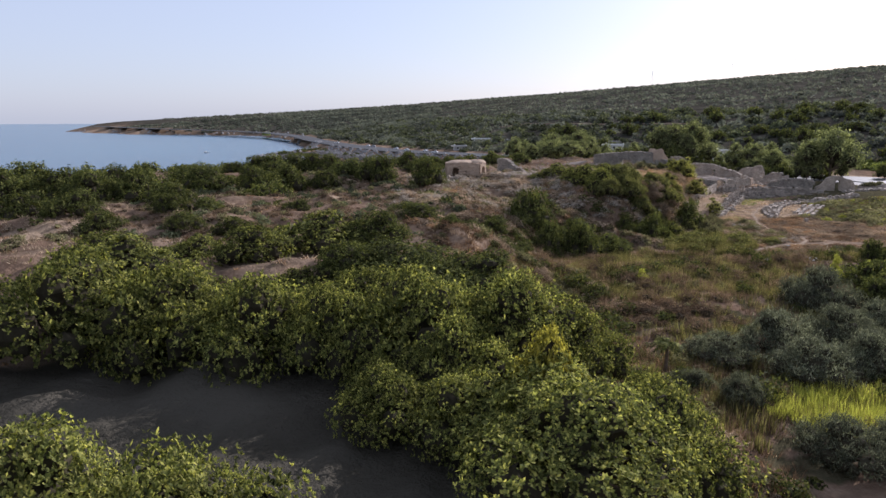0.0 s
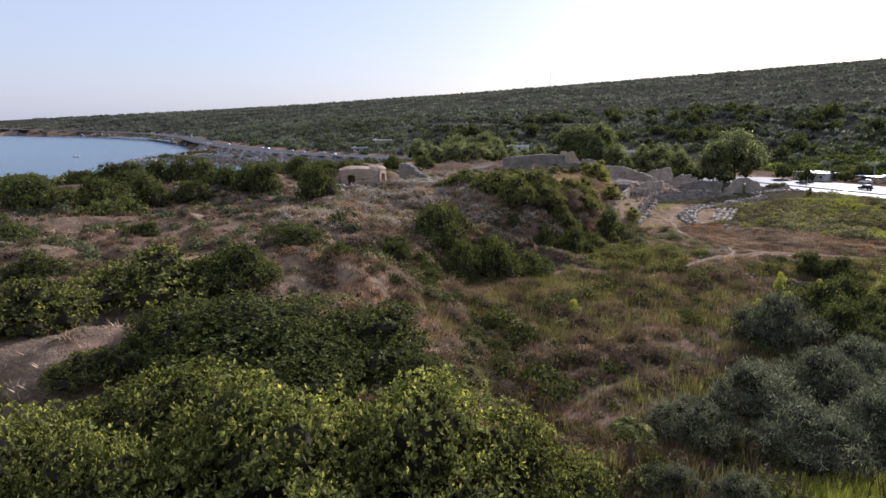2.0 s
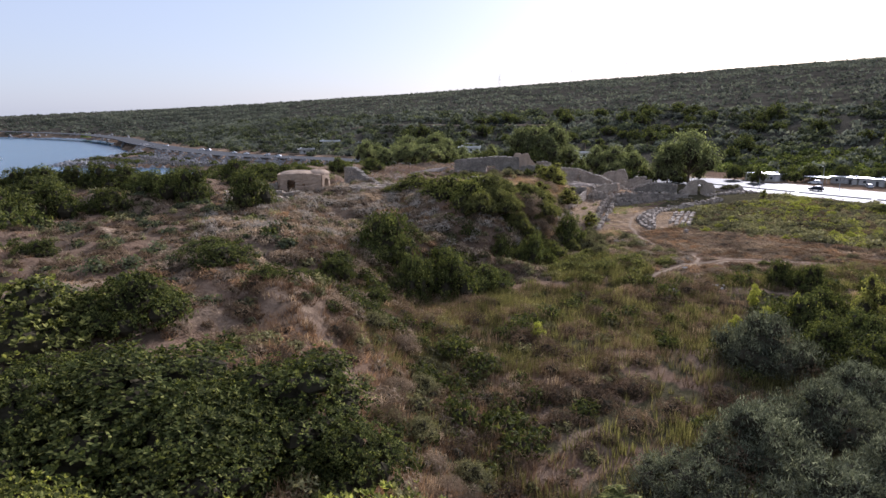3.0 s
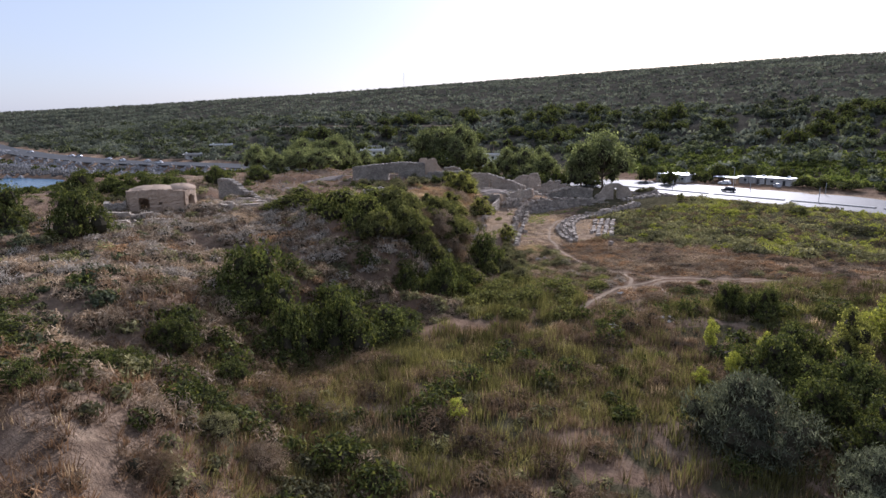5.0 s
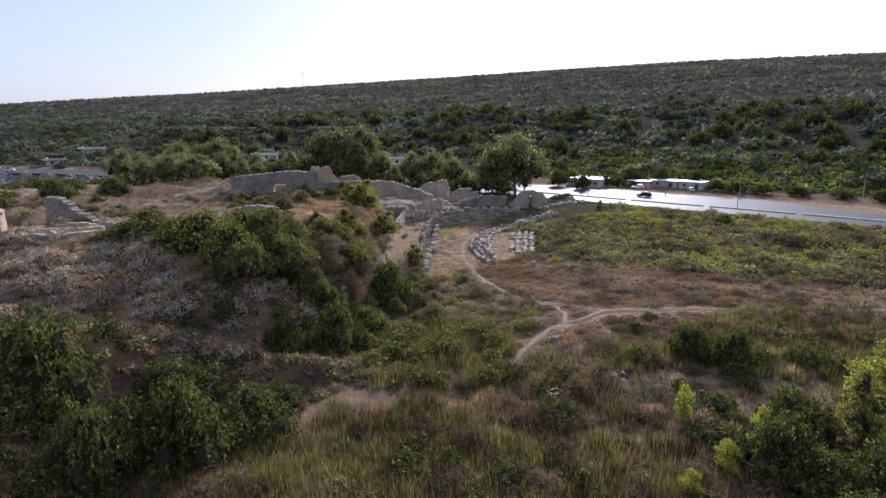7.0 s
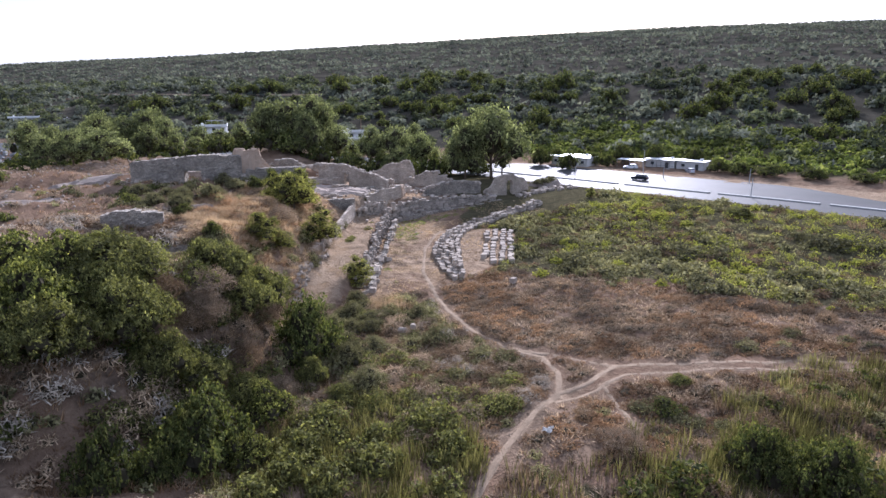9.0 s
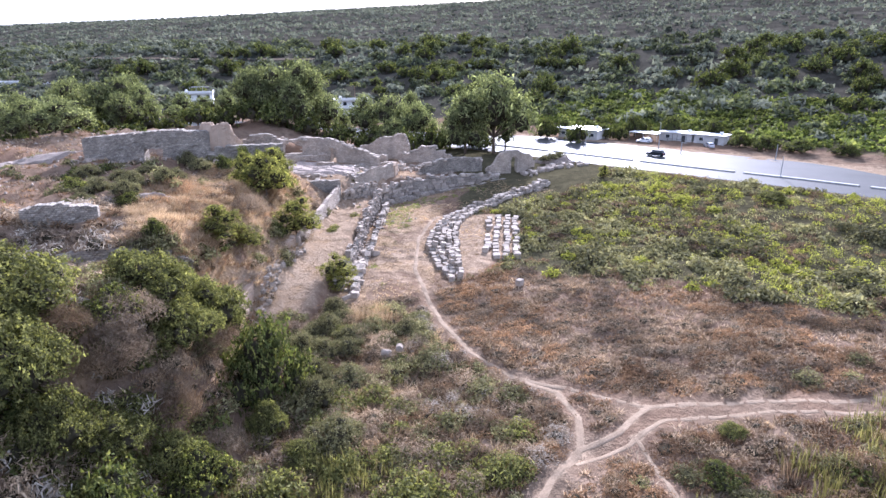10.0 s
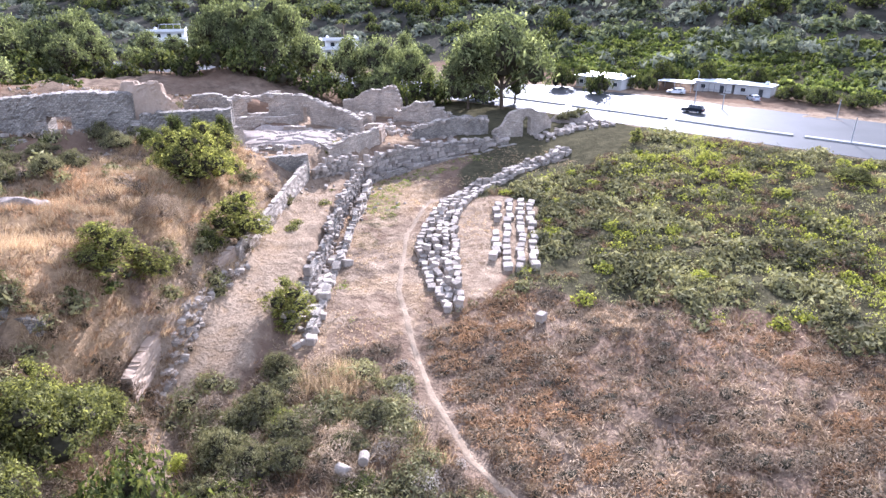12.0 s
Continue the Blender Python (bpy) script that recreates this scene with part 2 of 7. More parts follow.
GLASS_DARK = surface("window_glass", (0.02, 0.025, 0.03), (0.04, 0.045, 0.05), 3.0, 0.08, 5, 0)
WHITE_WALL = surface("white_render", (0.66, 0.65, 0.62), (0.82, 0.81, 0.78), 0.5, 0.85, 9, 0.2, 0.01)
GREY_WALL = surface("grey_render", (0.42, 0.4, 0.37), (0.58, 0.56, 0.52), 0.5, 0.85, 9, 0.2, 0.01)
ROOF_TIN = surface("pale_sheet_roof", (0.55, 0.55, 0.54), (0.72, 0.72, 0.7), 0.6, 0.45, 12, 0.2, 0.01, 0.2)
DARK_METAL = surface("dark_metal", (0.04, 0.04, 0.04), (0.08, 0.08, 0.08), 2.0, 0.5, 6, 0, 0, 0.5)
STEEL = surface("galvanised_steel", (0.35, 0.36, 0.37), (0.5, 0.51, 0.52), 2.0, 0.45, 6, 0, 0, 0.7)
PAINT_NAVY = surface("dark_car_paint", (0.012, 0.014, 0.02), (0.02, 0.023, 0.03), 1.0, 0.22, 6, 0)
PAINT_PALE = surface("white_car_paint", (0.7, 0.7, 0.7), (0.78, 0.78, 0.78), 1.0, 0.25, 6, 0)
PAINT_SILVER = surface("silver_car_paint", (0.42, 0.43, 0.45), (0.52, 0.53, 0.55), 1.0, 0.28, 6, 0, 0, 0.4)
RUBBER = surface("tyre_rubber", (0.018, 0.018, 0.018), (0.035, 0.035, 0.035), 3.0, 0.8, 6, 0)
RIPRAP = surface("grey_riprap", (0.19, 0.183, 0.175), (0.38, 0.365, 0.35), 0.4, 0.92, 9, 0.6, 0.1, 0, 0.2)
DARK_ROCK = surface("dark_shore_rock", (0.06, 0.055, 0.05), (0.16, 0.148, 0.135), 0.4, 0.92, 9, 0.6, 0.1, 0, 0.2)
RED_LIGHT = surface("tail_light", (0.25, 0.01, 0.01), (0.32, 0.015, 0.012), 3.0, 0.3, 6, 0)
SIGN_GREEN = surface("sign_panel", (0.5, 0.55, 0.1), (0.6, 0.62, 0.15), 1.0, 0.6, 6, 0)

# ---- ground: one sheet from the valley to the ridge ----
def hash2(ix, iy, seed):
    h = np.sin(ix * 127.1 + iy * 311.7 + seed * 74.7) * 43758.5453
    return h - np.floor(h)


def vnoise(x, y, size, seed=0, octaves=4):
    """Value noise, 0 to 1, with the largest lumps of the given size in metres."""
    total, amp, norm = 0.0, 1.0, 0.0
    for k in range(octaves):
        u, v = x / size * 2 ** k, y / size * 2 ** k
        iu, iv = np.floor(u), np.floor(v)
        fu, fv = u - iu, v - iv
        fu, fv = fu * fu * (3 - 2 * fu), fv * fv * (3 - 2 * fv)
        s = seed + 13 * k
        a = hash2(iu, iv, s) * (1 - fu) + hash2(iu + 1, iv, s) * fu
        b = hash2(iu, iv + 1, s) * (1 - fu) + hash2(iu + 1, iv + 1, s) * fu
        total, norm, amp = total + amp * (a * (1 - fv) + b * fv), norm + amp, amp * 0.5
    return total / norm


def smooth(a, lo, hi):
    t = np.clip((a - lo) / (hi - lo), 0, 1)
    return t * t * (3 - 2 * t)


def to_line(x, y, pts):
    """Distance to a polyline, the side (+1: right of its direction) and the share of the nearest point along it (in points)."""
    best, side, along = np.full(np.shape(x), 1e9), np.ones(np.shape(x)), np.zeros(np.shape(x))
    for i in range(len(pts) - 1):
        ax, ay, bx, by = *pts[i][:2], *pts[i + 1][:2]
        dx, dy = bx - ax, by - ay
        t = np.clip(((x - ax) * dx + (y - ay) * dy) / (dx * dx + dy * dy), 0, 1)
        d = np.hypot(x - ax - t * dx, y - ay - t * dy)
        near = d < best
        best = np.where(near, d, best)
        side = np.where(near, np.sign(dx * (ay - y) - dy * (ax - x)), side)
        along = np.where(near, i + t, along)
    return best, side, along


# road: x, y, z from the valley mouth along the bay to the headland
ROAD = [(290, -105, 2.2), (215.6, 90, 2.2), (178, 190, 2.2), (169, 211, 2.2), (160.4, 233, 2.2), (150, 258, 2.2), (128, 302, 2.2), (92, 346, 2.3), (58, 374, 2.6), (32, 392, 3.4), (2, 420, 4),
        (-28, 446, 4), (-56, 474, 4), (-115, 572, 4.5), (-165, 680, 5), (-212, 800, 5.5), (-310, 990, 6), (-440, 1140, 7), (-660, 1310, 9), (-960, 1600, 12)]
SHORE_Y = [-4700, -300, 200, 300, 328, 340, 392, 424, 438, 450, 462, 480, 505, 560, 620, 720, 900, 1080, 1150, 1280, 1450, 1620, 1800, 2300, 4700]
SHORE_X = [-300, -190, -190, -150, -80, -72, -70, -74, -92, -150, -160, -172, -170, -165, -165, -200, -262, -350, -405, -660, -840, -1010, -1015, -700, 300]
RIDGE = [(-960, 1660, 22), (-411, 1650, 48), (0, 1600, 71), (401, 1497, 97), (750, 1299, 119), (1060, 1060, 138), (1324, 704, 139), (1500, 200, 128), (1500, -800, 110)]
EDGE_Y = [-100, 0, 40, 70, 85, 115, 128, 140, 147, 152, 158, 163, 168, 175, 190, 205, 215, 230, 260, 300]
EDGE_X = [30, 20, 16, 11, 9, 10, 17, 30, 41, 46, 51, 53, 53.5, 56, 65, 74, 80, 85, 92, 110]
ARC_LINE = [(52, 150), (68, 176), (76.7, 189), (84.5, 203), (92.5, 217), (98, 221), (105, 223.2), (118, 224), (128, 224.8), (139, 229)]
ARC_Y, ARC_X = [150, 176, 189, 203, 217, 221], [52, 68, 76.7, 84.5, 92.5, 98]
SLAB_AXIS = [(90.5, 183), (97, 189.5), (104, 198.5)]
BENCH = [(17, 148.5, 7.4), (25, 142.5, 5.7), (29, 141.5, 4.7), (33, 138.9, 4.0), (38.5, 139, 2.3), (43, 139.7, 0.6)]
TRAILS = [([(128, 212), (112, 211), (98, 205.5), (90.2, 196.2), (82.8, 182.7), (79.6, 173), (77.6, 165.8), (76.5, 158.1), (77.3, 152.9), (80.9, 147.5), (84.5, 142.6)], 0.65),
          ([(77.3, 152.9), (79.4, 148.2), (78.2, 144), (75.6, 140.7), (71.3, 138.6), (65.9, 135.3), (60, 131)], 0.75),
          ([(75.6, 140.7), (79.6, 140.8), (84.5, 142.6), (93.1, 138.9), (105.7, 132.3), (130, 118), (160, 95)], 0.8),
          ([(74, 139.4), (79, 139.2), (84, 140.4), (93.1, 137), (105.7, 129.8), (130, 115), (160, 92)], 0.6),
          ([(80, 139.6), (78.6, 136), (77, 132)], 0.5),
          ([(46, 142), (53, 152), (57, 163), (60, 170)], 0.7),
          ([(6, 158), (17, 149), (25, 142.8), (29, 142), (33, 139.4), (38.5, 139.4), (43, 139.7)], 0.5),
          ([(4.5, 93), (6, 89), (9, 82)], 0.5), ([(-15, 77), (-20, 71), (-30, 68)], 1.6)]


def relief(x, y):
    edge = np.interp(y, EDGE_Y, EDGE_X)
    half = np.interp(y, [0, 60, 90, 115, 128, 140, 147, 160, 170, 200, 230, 260], [9, 8, 9, 10, 11, 8, 6.5, 6, 6.5, 7, 9, 14])
    top = np.interp(y, [-100, 30, 70, 110, 170, 230, 270, 300, 340, 390, 520], [6, 7.5, 9.2, 10.3, 11.0, 10.8, 9.8, 7.0, 2.5, 0.2, 0.2])
    on_top = smooth(edge + half - x, 0, 2 * half)
    arc = np.interp(y, ARC_Y, ARC_X)
    arc_d, arc_side, _ = to_line(x, y, ARC_LINE)
    court = np.interp(y, [160, 176, 205, 222, 236, 300], [0, 1.6, 2.4, 3.4, 4.6, 2.0]) * (1 - 0.35 * smooth(x, 98, 112)) * smooth(150 - x, 0, 14)
    low = court * smooth(np.where(arc_side < 0, arc_d, -arc_d), 0.2, 1.6) * smooth(y, 160, 178)
    road_d, side, along = to_line(x, y, ROAD)
    road_z = np.interp(along, range(len(ROAD)), [p[2] for p in ROAD])
    low = np.maximum(low, road_z * smooth(60 - road_d, 0, 40))
    z = on_top * top + (1 - on_top) * low
    # mounds and hollows of the old town
    lumps = (vnoise(x, y, 26, 3) - 0.5) * 3.2 + (vnoise(x, y, 8, 5) - 0.5) * 2.4
    calm = smooth(x - arc, -4, 3) * smooth(y, 110, 130) * (x < 175)
    z = z + lumps * (0.25 + 0.75 * on_top) * (1 - 0.8 * calm)
    # level rock platform of the church court
    plat = smooth(1 - np.maximum(np.abs(x - 85.5) / 13.5, np.abs(y - 228.5) / 16.5), 0, 0.12) * smooth(arc_d, 1.0, 2.5)
    nave_d, nave_s, _ = to_line(x, y, [(84, 213.5), (88.6, 217.6), (99, 225.0), (102.5, 233)])
    plat = plat * smooth(np.where(nave_s < 0, nave_d, -nave_d), 0.0, 0.9)
    z = z * (1 - plat) + (6.2 - 0.09 * np.maximum(x - 86, 0)) * plat
    # rock step below the dry grass hill
    step_d, step_s, _ = to_line(x, y, [(41, 177), (45.2, 176.4), (49.6, 175.6), (54, 173.6), (56.5, 175.5)])
    z = z - 3.6 * np.where(step_s > 0, smooth(step_d, 0, 1.2) * np.exp(-(step_d / 8) ** 2), 0)
    # broad hollows in the hilltop and soft rises of the valley floor
    for cx, cy, rx, ry, dz in ((20, 148, 16, 11, -4.3), (15, 132, 9, 8, -3.6), (41, 150.5, 5, 4, -2.0), (47, 178, 8, 5, -1.6), (2, 112, 9, 9, -2.4), (-17, 70, 9, 7, 2.2), (24, 108, 14, 18, 1.0), (70, 245, 11, 8, -2.6), (84, 266, 16, 13, -4.2)):
        z = z + dz * np.exp(-((x - cx) / rx) ** 2 - ((y - cy) / ry) ** 2)
    # the hill falls away to the inlet
    z = z * (1 - 0.62 * smooth(-20 - x, 0, 20) * smooth(y, 198, 226) * (side < 0))
    # earth banked up behind the lower court wall
    bank_d, bank_s, bank_a = to_line(x, y, [(57.8, 174.2), (60.2, 178.6), (64.6, 185.6), (68.8, 190.6)])
    z = np.where(bank_s < 0, np.maximum(z, np.interp(bank_a, range(4), [1.6, 2.5, 3.2, 3.8]) * smooth(6.5 - bank_d, 0, 5)), z)
    # a bench with a path running down from the hill into the valley
    bank, _, share = to_line(x, y, BENCH)
    w = np.exp(-(bank / 2.7) ** 4)
    z = z * (1 - w) + np.interp(share, range(len(BENCH)), [p[2] for p in BENCH]) * w
    z = z + 1.6 * np.exp(-(((x - 3.5) / 4) ** 2 + ((y - 96) / 5) ** 2))
    # hill behind the road
    ridge_d, _, r_along = to_line(x, y, RIDGE)
    ridge_z = np.interp(r_along, range(len(RIDGE)), [p[2] for p in RIDGE])
    rd = np.maximum(road_d - 38, 0)
    f = rd / (rd + ridge_d + 1e-6)
    up = np.interp(f, [0, 0.015, 0.05, 0.09, 0.14, 0.3, 0.6, 1], [0, 0.012, 0.05, 0.11, 0.2, 0.36, 0.68, 1])
    rough = (vnoise(x, y, 160, 8) - 0.5) * 16 * smooth(rd, 60, 500) + (vnoise(x, y, 40, 9) - 0.5) * 5 * smooth(rd, 40, 200)
    hill = road_z + up * (ridge_z - road_z) + rough * smooth(ridge_d, 0, 500)
    z = np.where(side > 0, np.where(road_d > 20, hill, z), z)
    # carriageway bed
    wide = np.where((side > 0) & (y > 150) & (y < 285), 31, 16)
    bed = smooth(wide - road_d, 0, 4)
    z = z * (1 - bed) + road_z * bed
    # shore
    coast = x - np.interp(y, SHORE_Y, SHORE_X) + (vnoise(x, y, 30, 11) - 0.5) * 22
    beach = np.interp(y, [0, 300, 330, 415, 450, 3000], [90, 80, 22, 22, 30, 45])
    z = -7 + (z + 7) * smooth(coast + 8, 0, beach)
    return z, road_d, side, on_top, arc, coast


def axis(parts, ratio, limit):
    a = np.concatenate([np.arange(lo, hi, step) for lo, hi, step in parts] + [[parts[-1][1]]])
    left, right = [a[0]], [a[-1]]
    step = parts[0][2]
    while left[-1] > -limit:
        step *= ratio
        left.append(left[-1] - step)
    step = parts[-1][2]
    while right[-1] < limit:
        step *= ratio
        right.append(right[-1] + step)
    return np.concatenate([left[:0:-1], a, right[1:]])


GX = axis([(-60, 56, 1.5), (56, 112, 0.8), (112, 142, 1.0), (142, 214, 2.2)], 1.07, 4700)
GY = axis([(10, 102, 1.6), (102, 216, 0.8), (216, 300, 1.9)], 1.06, 4700)
MX, MY = np.meshgrid(GX, GY)
GZ, ROAD_D, SIDE, ON_TOP, ARC, COAST = relief(MX, MY)
near_zone = (MX > -80) & (MX < 230) & (MY > 0) & (MY < 320)
GZ = GZ + np.where(near_zone, (vnoise(MX, MY, 4.5, 21, 3) - 0.5) * (0.9 + 1.5 * ON_TOP) * smooth(ROAD_D, 18, 26), 0)
TRAIL = np.zeros_like(GZ)
for pts, w in TRAILS:
    d, _, _ = to_line(MX, MY, pts)
    d = d + (vnoise(MX, MY, 4, 31) - 0.5) * 0.35
    TRAIL = np.maximum(TRAIL, smooth(0.5 * w + 0.36 - d, 0, 0.66))
GZ = GZ - 0.16 * TRAIL


def ground(x, y):
    """Height of the sheet at places x, y."""
    x, y = np.asarray(x, float), np.asarray(y, float)
    i, j = np.clip(np.searchsorted(GX, x) - 1, 0, len(GX) - 2), np.clip(np.searchsorted(GY, y) - 1, 0, len(GY) - 2)
    u, v = (x - GX[i]) / (GX[i + 1] - GX[i]), (y - GY[j]) / (GY[j + 1] - GY[j])
    return (GZ[j, i] * (1 - u) + GZ[j, i + 1] * u) * (1 - v) + (GZ[j + 1, i] * (1 - u) + GZ[j + 1, i + 1] * u) * v


def gz(x, y):
    return float(ground(x, y))


def mesh_np(name, verts, faces, mats=(), face_mat=None, uv=None, flat=True):
    me = bpy.data.meshes.new(name)
    verts, faces = np.asarray(verts, np.float32), np.asarray(faces, np.int32)
    k = faces.shape[1]
    me.vertices.add(len(verts))
    me.vertices.foreach_set("co", verts.ravel())
    me.loops.add(faces.size)
    me.loops.foreach_set("vertex_index", faces.ravel())
    me.polygons.add(len(faces))
    me.polygons.foreach_set("loop_start", np.arange(0, faces.size, k, dtype=np.int32))
    me.polygons.foreach_set("loop_total", np.full(len(faces), k, np.int32))
    for m in mats:
        me.materials.append(m)
    if face_mat is not None:
        me.polygons.foreach_set("material_index", np.asarray(face_mat, np.int32))
    me.update(calc_edges=True)
    me.polygons.foreach_set("use_smooth", np.full(len(faces), not flat))
    return me


def grid_faces(nx, ny):
    i, j = np.meshgrid(np.arange(nx - 1), np.arange(ny - 1))
    a = (j * nx + i).ravel()
    return np.stack([a, a + 1, a + nx + 1, a + nx], 1)


def cover():
    """Shares of bare soil, green plants, straw and shade-darkened leaf litter over the sheet."""
    x, y = MX, MY
    blot = vnoise(x, y, 14, 41)
    fine = vnoise(x, y, 4, 43)
    bare = 0.7 * TRAIL
    yard = smooth(ARC + 16 - x, 0, 3) * smooth(x - ARC, -1, 1) * smooth(y, 168, 178) * smooth(236 - y, 0, 8)
    court = smooth(ARC - x, 0, 2) * (1 - smooth(ON_TOP, 0.3, 0.6)) * smooth(y, 164, 172)
    slabs = smooth(1 - to_line(x, y, SLAB_AXIS)[0] / 6.5 + (fine - 0.5) * 0.7, 0, 0.3)
    bare = np.maximum.reduce([bare, 0.44 * yard, 0.6 * court, 0.6 * slabs, 0.6 * smooth(blot * ON_TOP, 0.56, 0.7), smooth(34 - ROAD_D, 0, 8) * 0.7 * (SIDE > 0) * (MY < 320), smooth(13 - ROAD_D, 0, 3) * 0.7])
    line = np.interp(x, [80, 95, 101.7, 110, 116.5, 122, 160], [178, 175, 166.7, 159.5, 147.7, 139.6, 100])
    meadow = smooth(y - line + (blot - 0.5) * 8, 0, 6) * smooth(x - ARC - 14, 0, 6) * (SIDE < 0) * (1 - slabs)
    valley = (1 - ON_TOP) * smooth(132 - y + (blot - 0.5) * 14, 0, 10) * smooth(0.62 - fine, 0, 0.25) * (x < 150)
    strip = smooth(1 - np.hypot((x - (ARC + 5)) / 4, (y - 205) / 18), 0, 0.5) * smooth(fine, 0.4, 0.6)
    bank_green = smooth(1 - np.hypot((x - 60) / 12, (y - 156) / 14), 0, 0.4) * smooth(fine, 0.42, 0.6)
    green = np.maximum.reduce([meadow * 0.9, valley, strip, bank_green, 1.0 * (SIDE > 0) * smooth(ROAD_D, 34, 60)])
    hay = smooth(1.12 - np.hypot((x - 62 - (y - 190) * 0.35) / 13, (y - 193) / 23), 0, 0.4) * smooth(fine, 0.15, 0.4)
    straw = np.maximum(np.maximum(hay, 0.55 * yard * smooth(fine, 0.35, 0.6)), 0.6 * smooth(blot, 0.6, 0.72) * (1 - meadow) * (y > 100) * (SIDE < 0))
    hill = (SIDE > 0) * np.where(MY > 330, smooth(ROAD_D, 16, 40), smooth(ROAD_D, 60, 110))
    # the hollow between the near trees takes this dark colour for its shade
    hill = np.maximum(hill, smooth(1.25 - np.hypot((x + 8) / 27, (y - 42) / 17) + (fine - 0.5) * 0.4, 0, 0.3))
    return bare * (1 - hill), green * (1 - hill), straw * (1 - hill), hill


def build_ground():
    v = np.stack([MX.ravel(), MY.ravel(), GZ.ravel()], 1)
    me = mesh_np("ground", v, grid_faces(len(GX), len(GY)), [GROUND], flat=False)
    bare, green, straw, hill = cover()
    at = me.attributes.new("cover", "FLOAT_COLOR", "POINT")
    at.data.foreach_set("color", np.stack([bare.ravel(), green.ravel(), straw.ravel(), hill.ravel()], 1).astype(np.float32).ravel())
    tagged(new("ground", me), "dry brown scrubland with bare earth trails and green patches", "ground", kind="structure")


def build_sea():
    a = np.linspace(-4800, 4800, 60)
    x, y = np.meshgrid(a, a)
    z = -2 + 0.0 * x
    me = mesh_np("water", np.stack([x.ravel(), y.ravel(), z.ravel()], 1), grid_faces(60, 60), [WATER], flat=False)
    tagged(new("water", me), "calm blue sea with fine ripples", "sea", kind="structure")


build_ground()
build_sea()

# ---- plants ----
def unit(rng, n):
    v = rng.normal(size=(n, 3))
    return v / np.linalg.norm(v, axis=1, keepdims=True)


def leaves(rng, at, out, size, slim=0.5, droop=0.0):
    """A three-cornered leaf or leaf cluster at each place, facing roughly along out."""
    n = len(at)
    nrm = out + unit(rng, n) * 0.9
    nrm /= np.linalg.norm(nrm, axis=1, keepdims=True)
    t = np.cross(nrm, unit(rng, n))
    t[:, 2] -= droop
    t /= np.linalg.norm(t, axis=1, keepdims=True)
    b = np.cross(nrm, t)
    s = (size * rng.uniform(0.6, 1.4, n))[:, None]
    v = np.stack([at - t * s * 0.7 - b * s * slim, at - t * s * 0.7 + b * s * slim, at + t * s + nrm * s * 0.2], 1).reshape(-1, 3)
    return v, np.arange(3 * n).reshape(n, 3)


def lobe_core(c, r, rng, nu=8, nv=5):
    """A rough inner mass for one lobe of a crown: twigs, coloured near black for the shade among them."""
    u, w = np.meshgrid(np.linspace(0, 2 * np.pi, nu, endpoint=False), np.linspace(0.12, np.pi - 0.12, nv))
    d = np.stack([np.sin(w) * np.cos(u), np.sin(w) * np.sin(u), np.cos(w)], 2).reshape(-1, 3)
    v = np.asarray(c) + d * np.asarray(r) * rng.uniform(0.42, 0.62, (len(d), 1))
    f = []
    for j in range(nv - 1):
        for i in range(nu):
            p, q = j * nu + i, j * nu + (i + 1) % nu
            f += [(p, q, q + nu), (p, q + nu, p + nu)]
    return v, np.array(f)


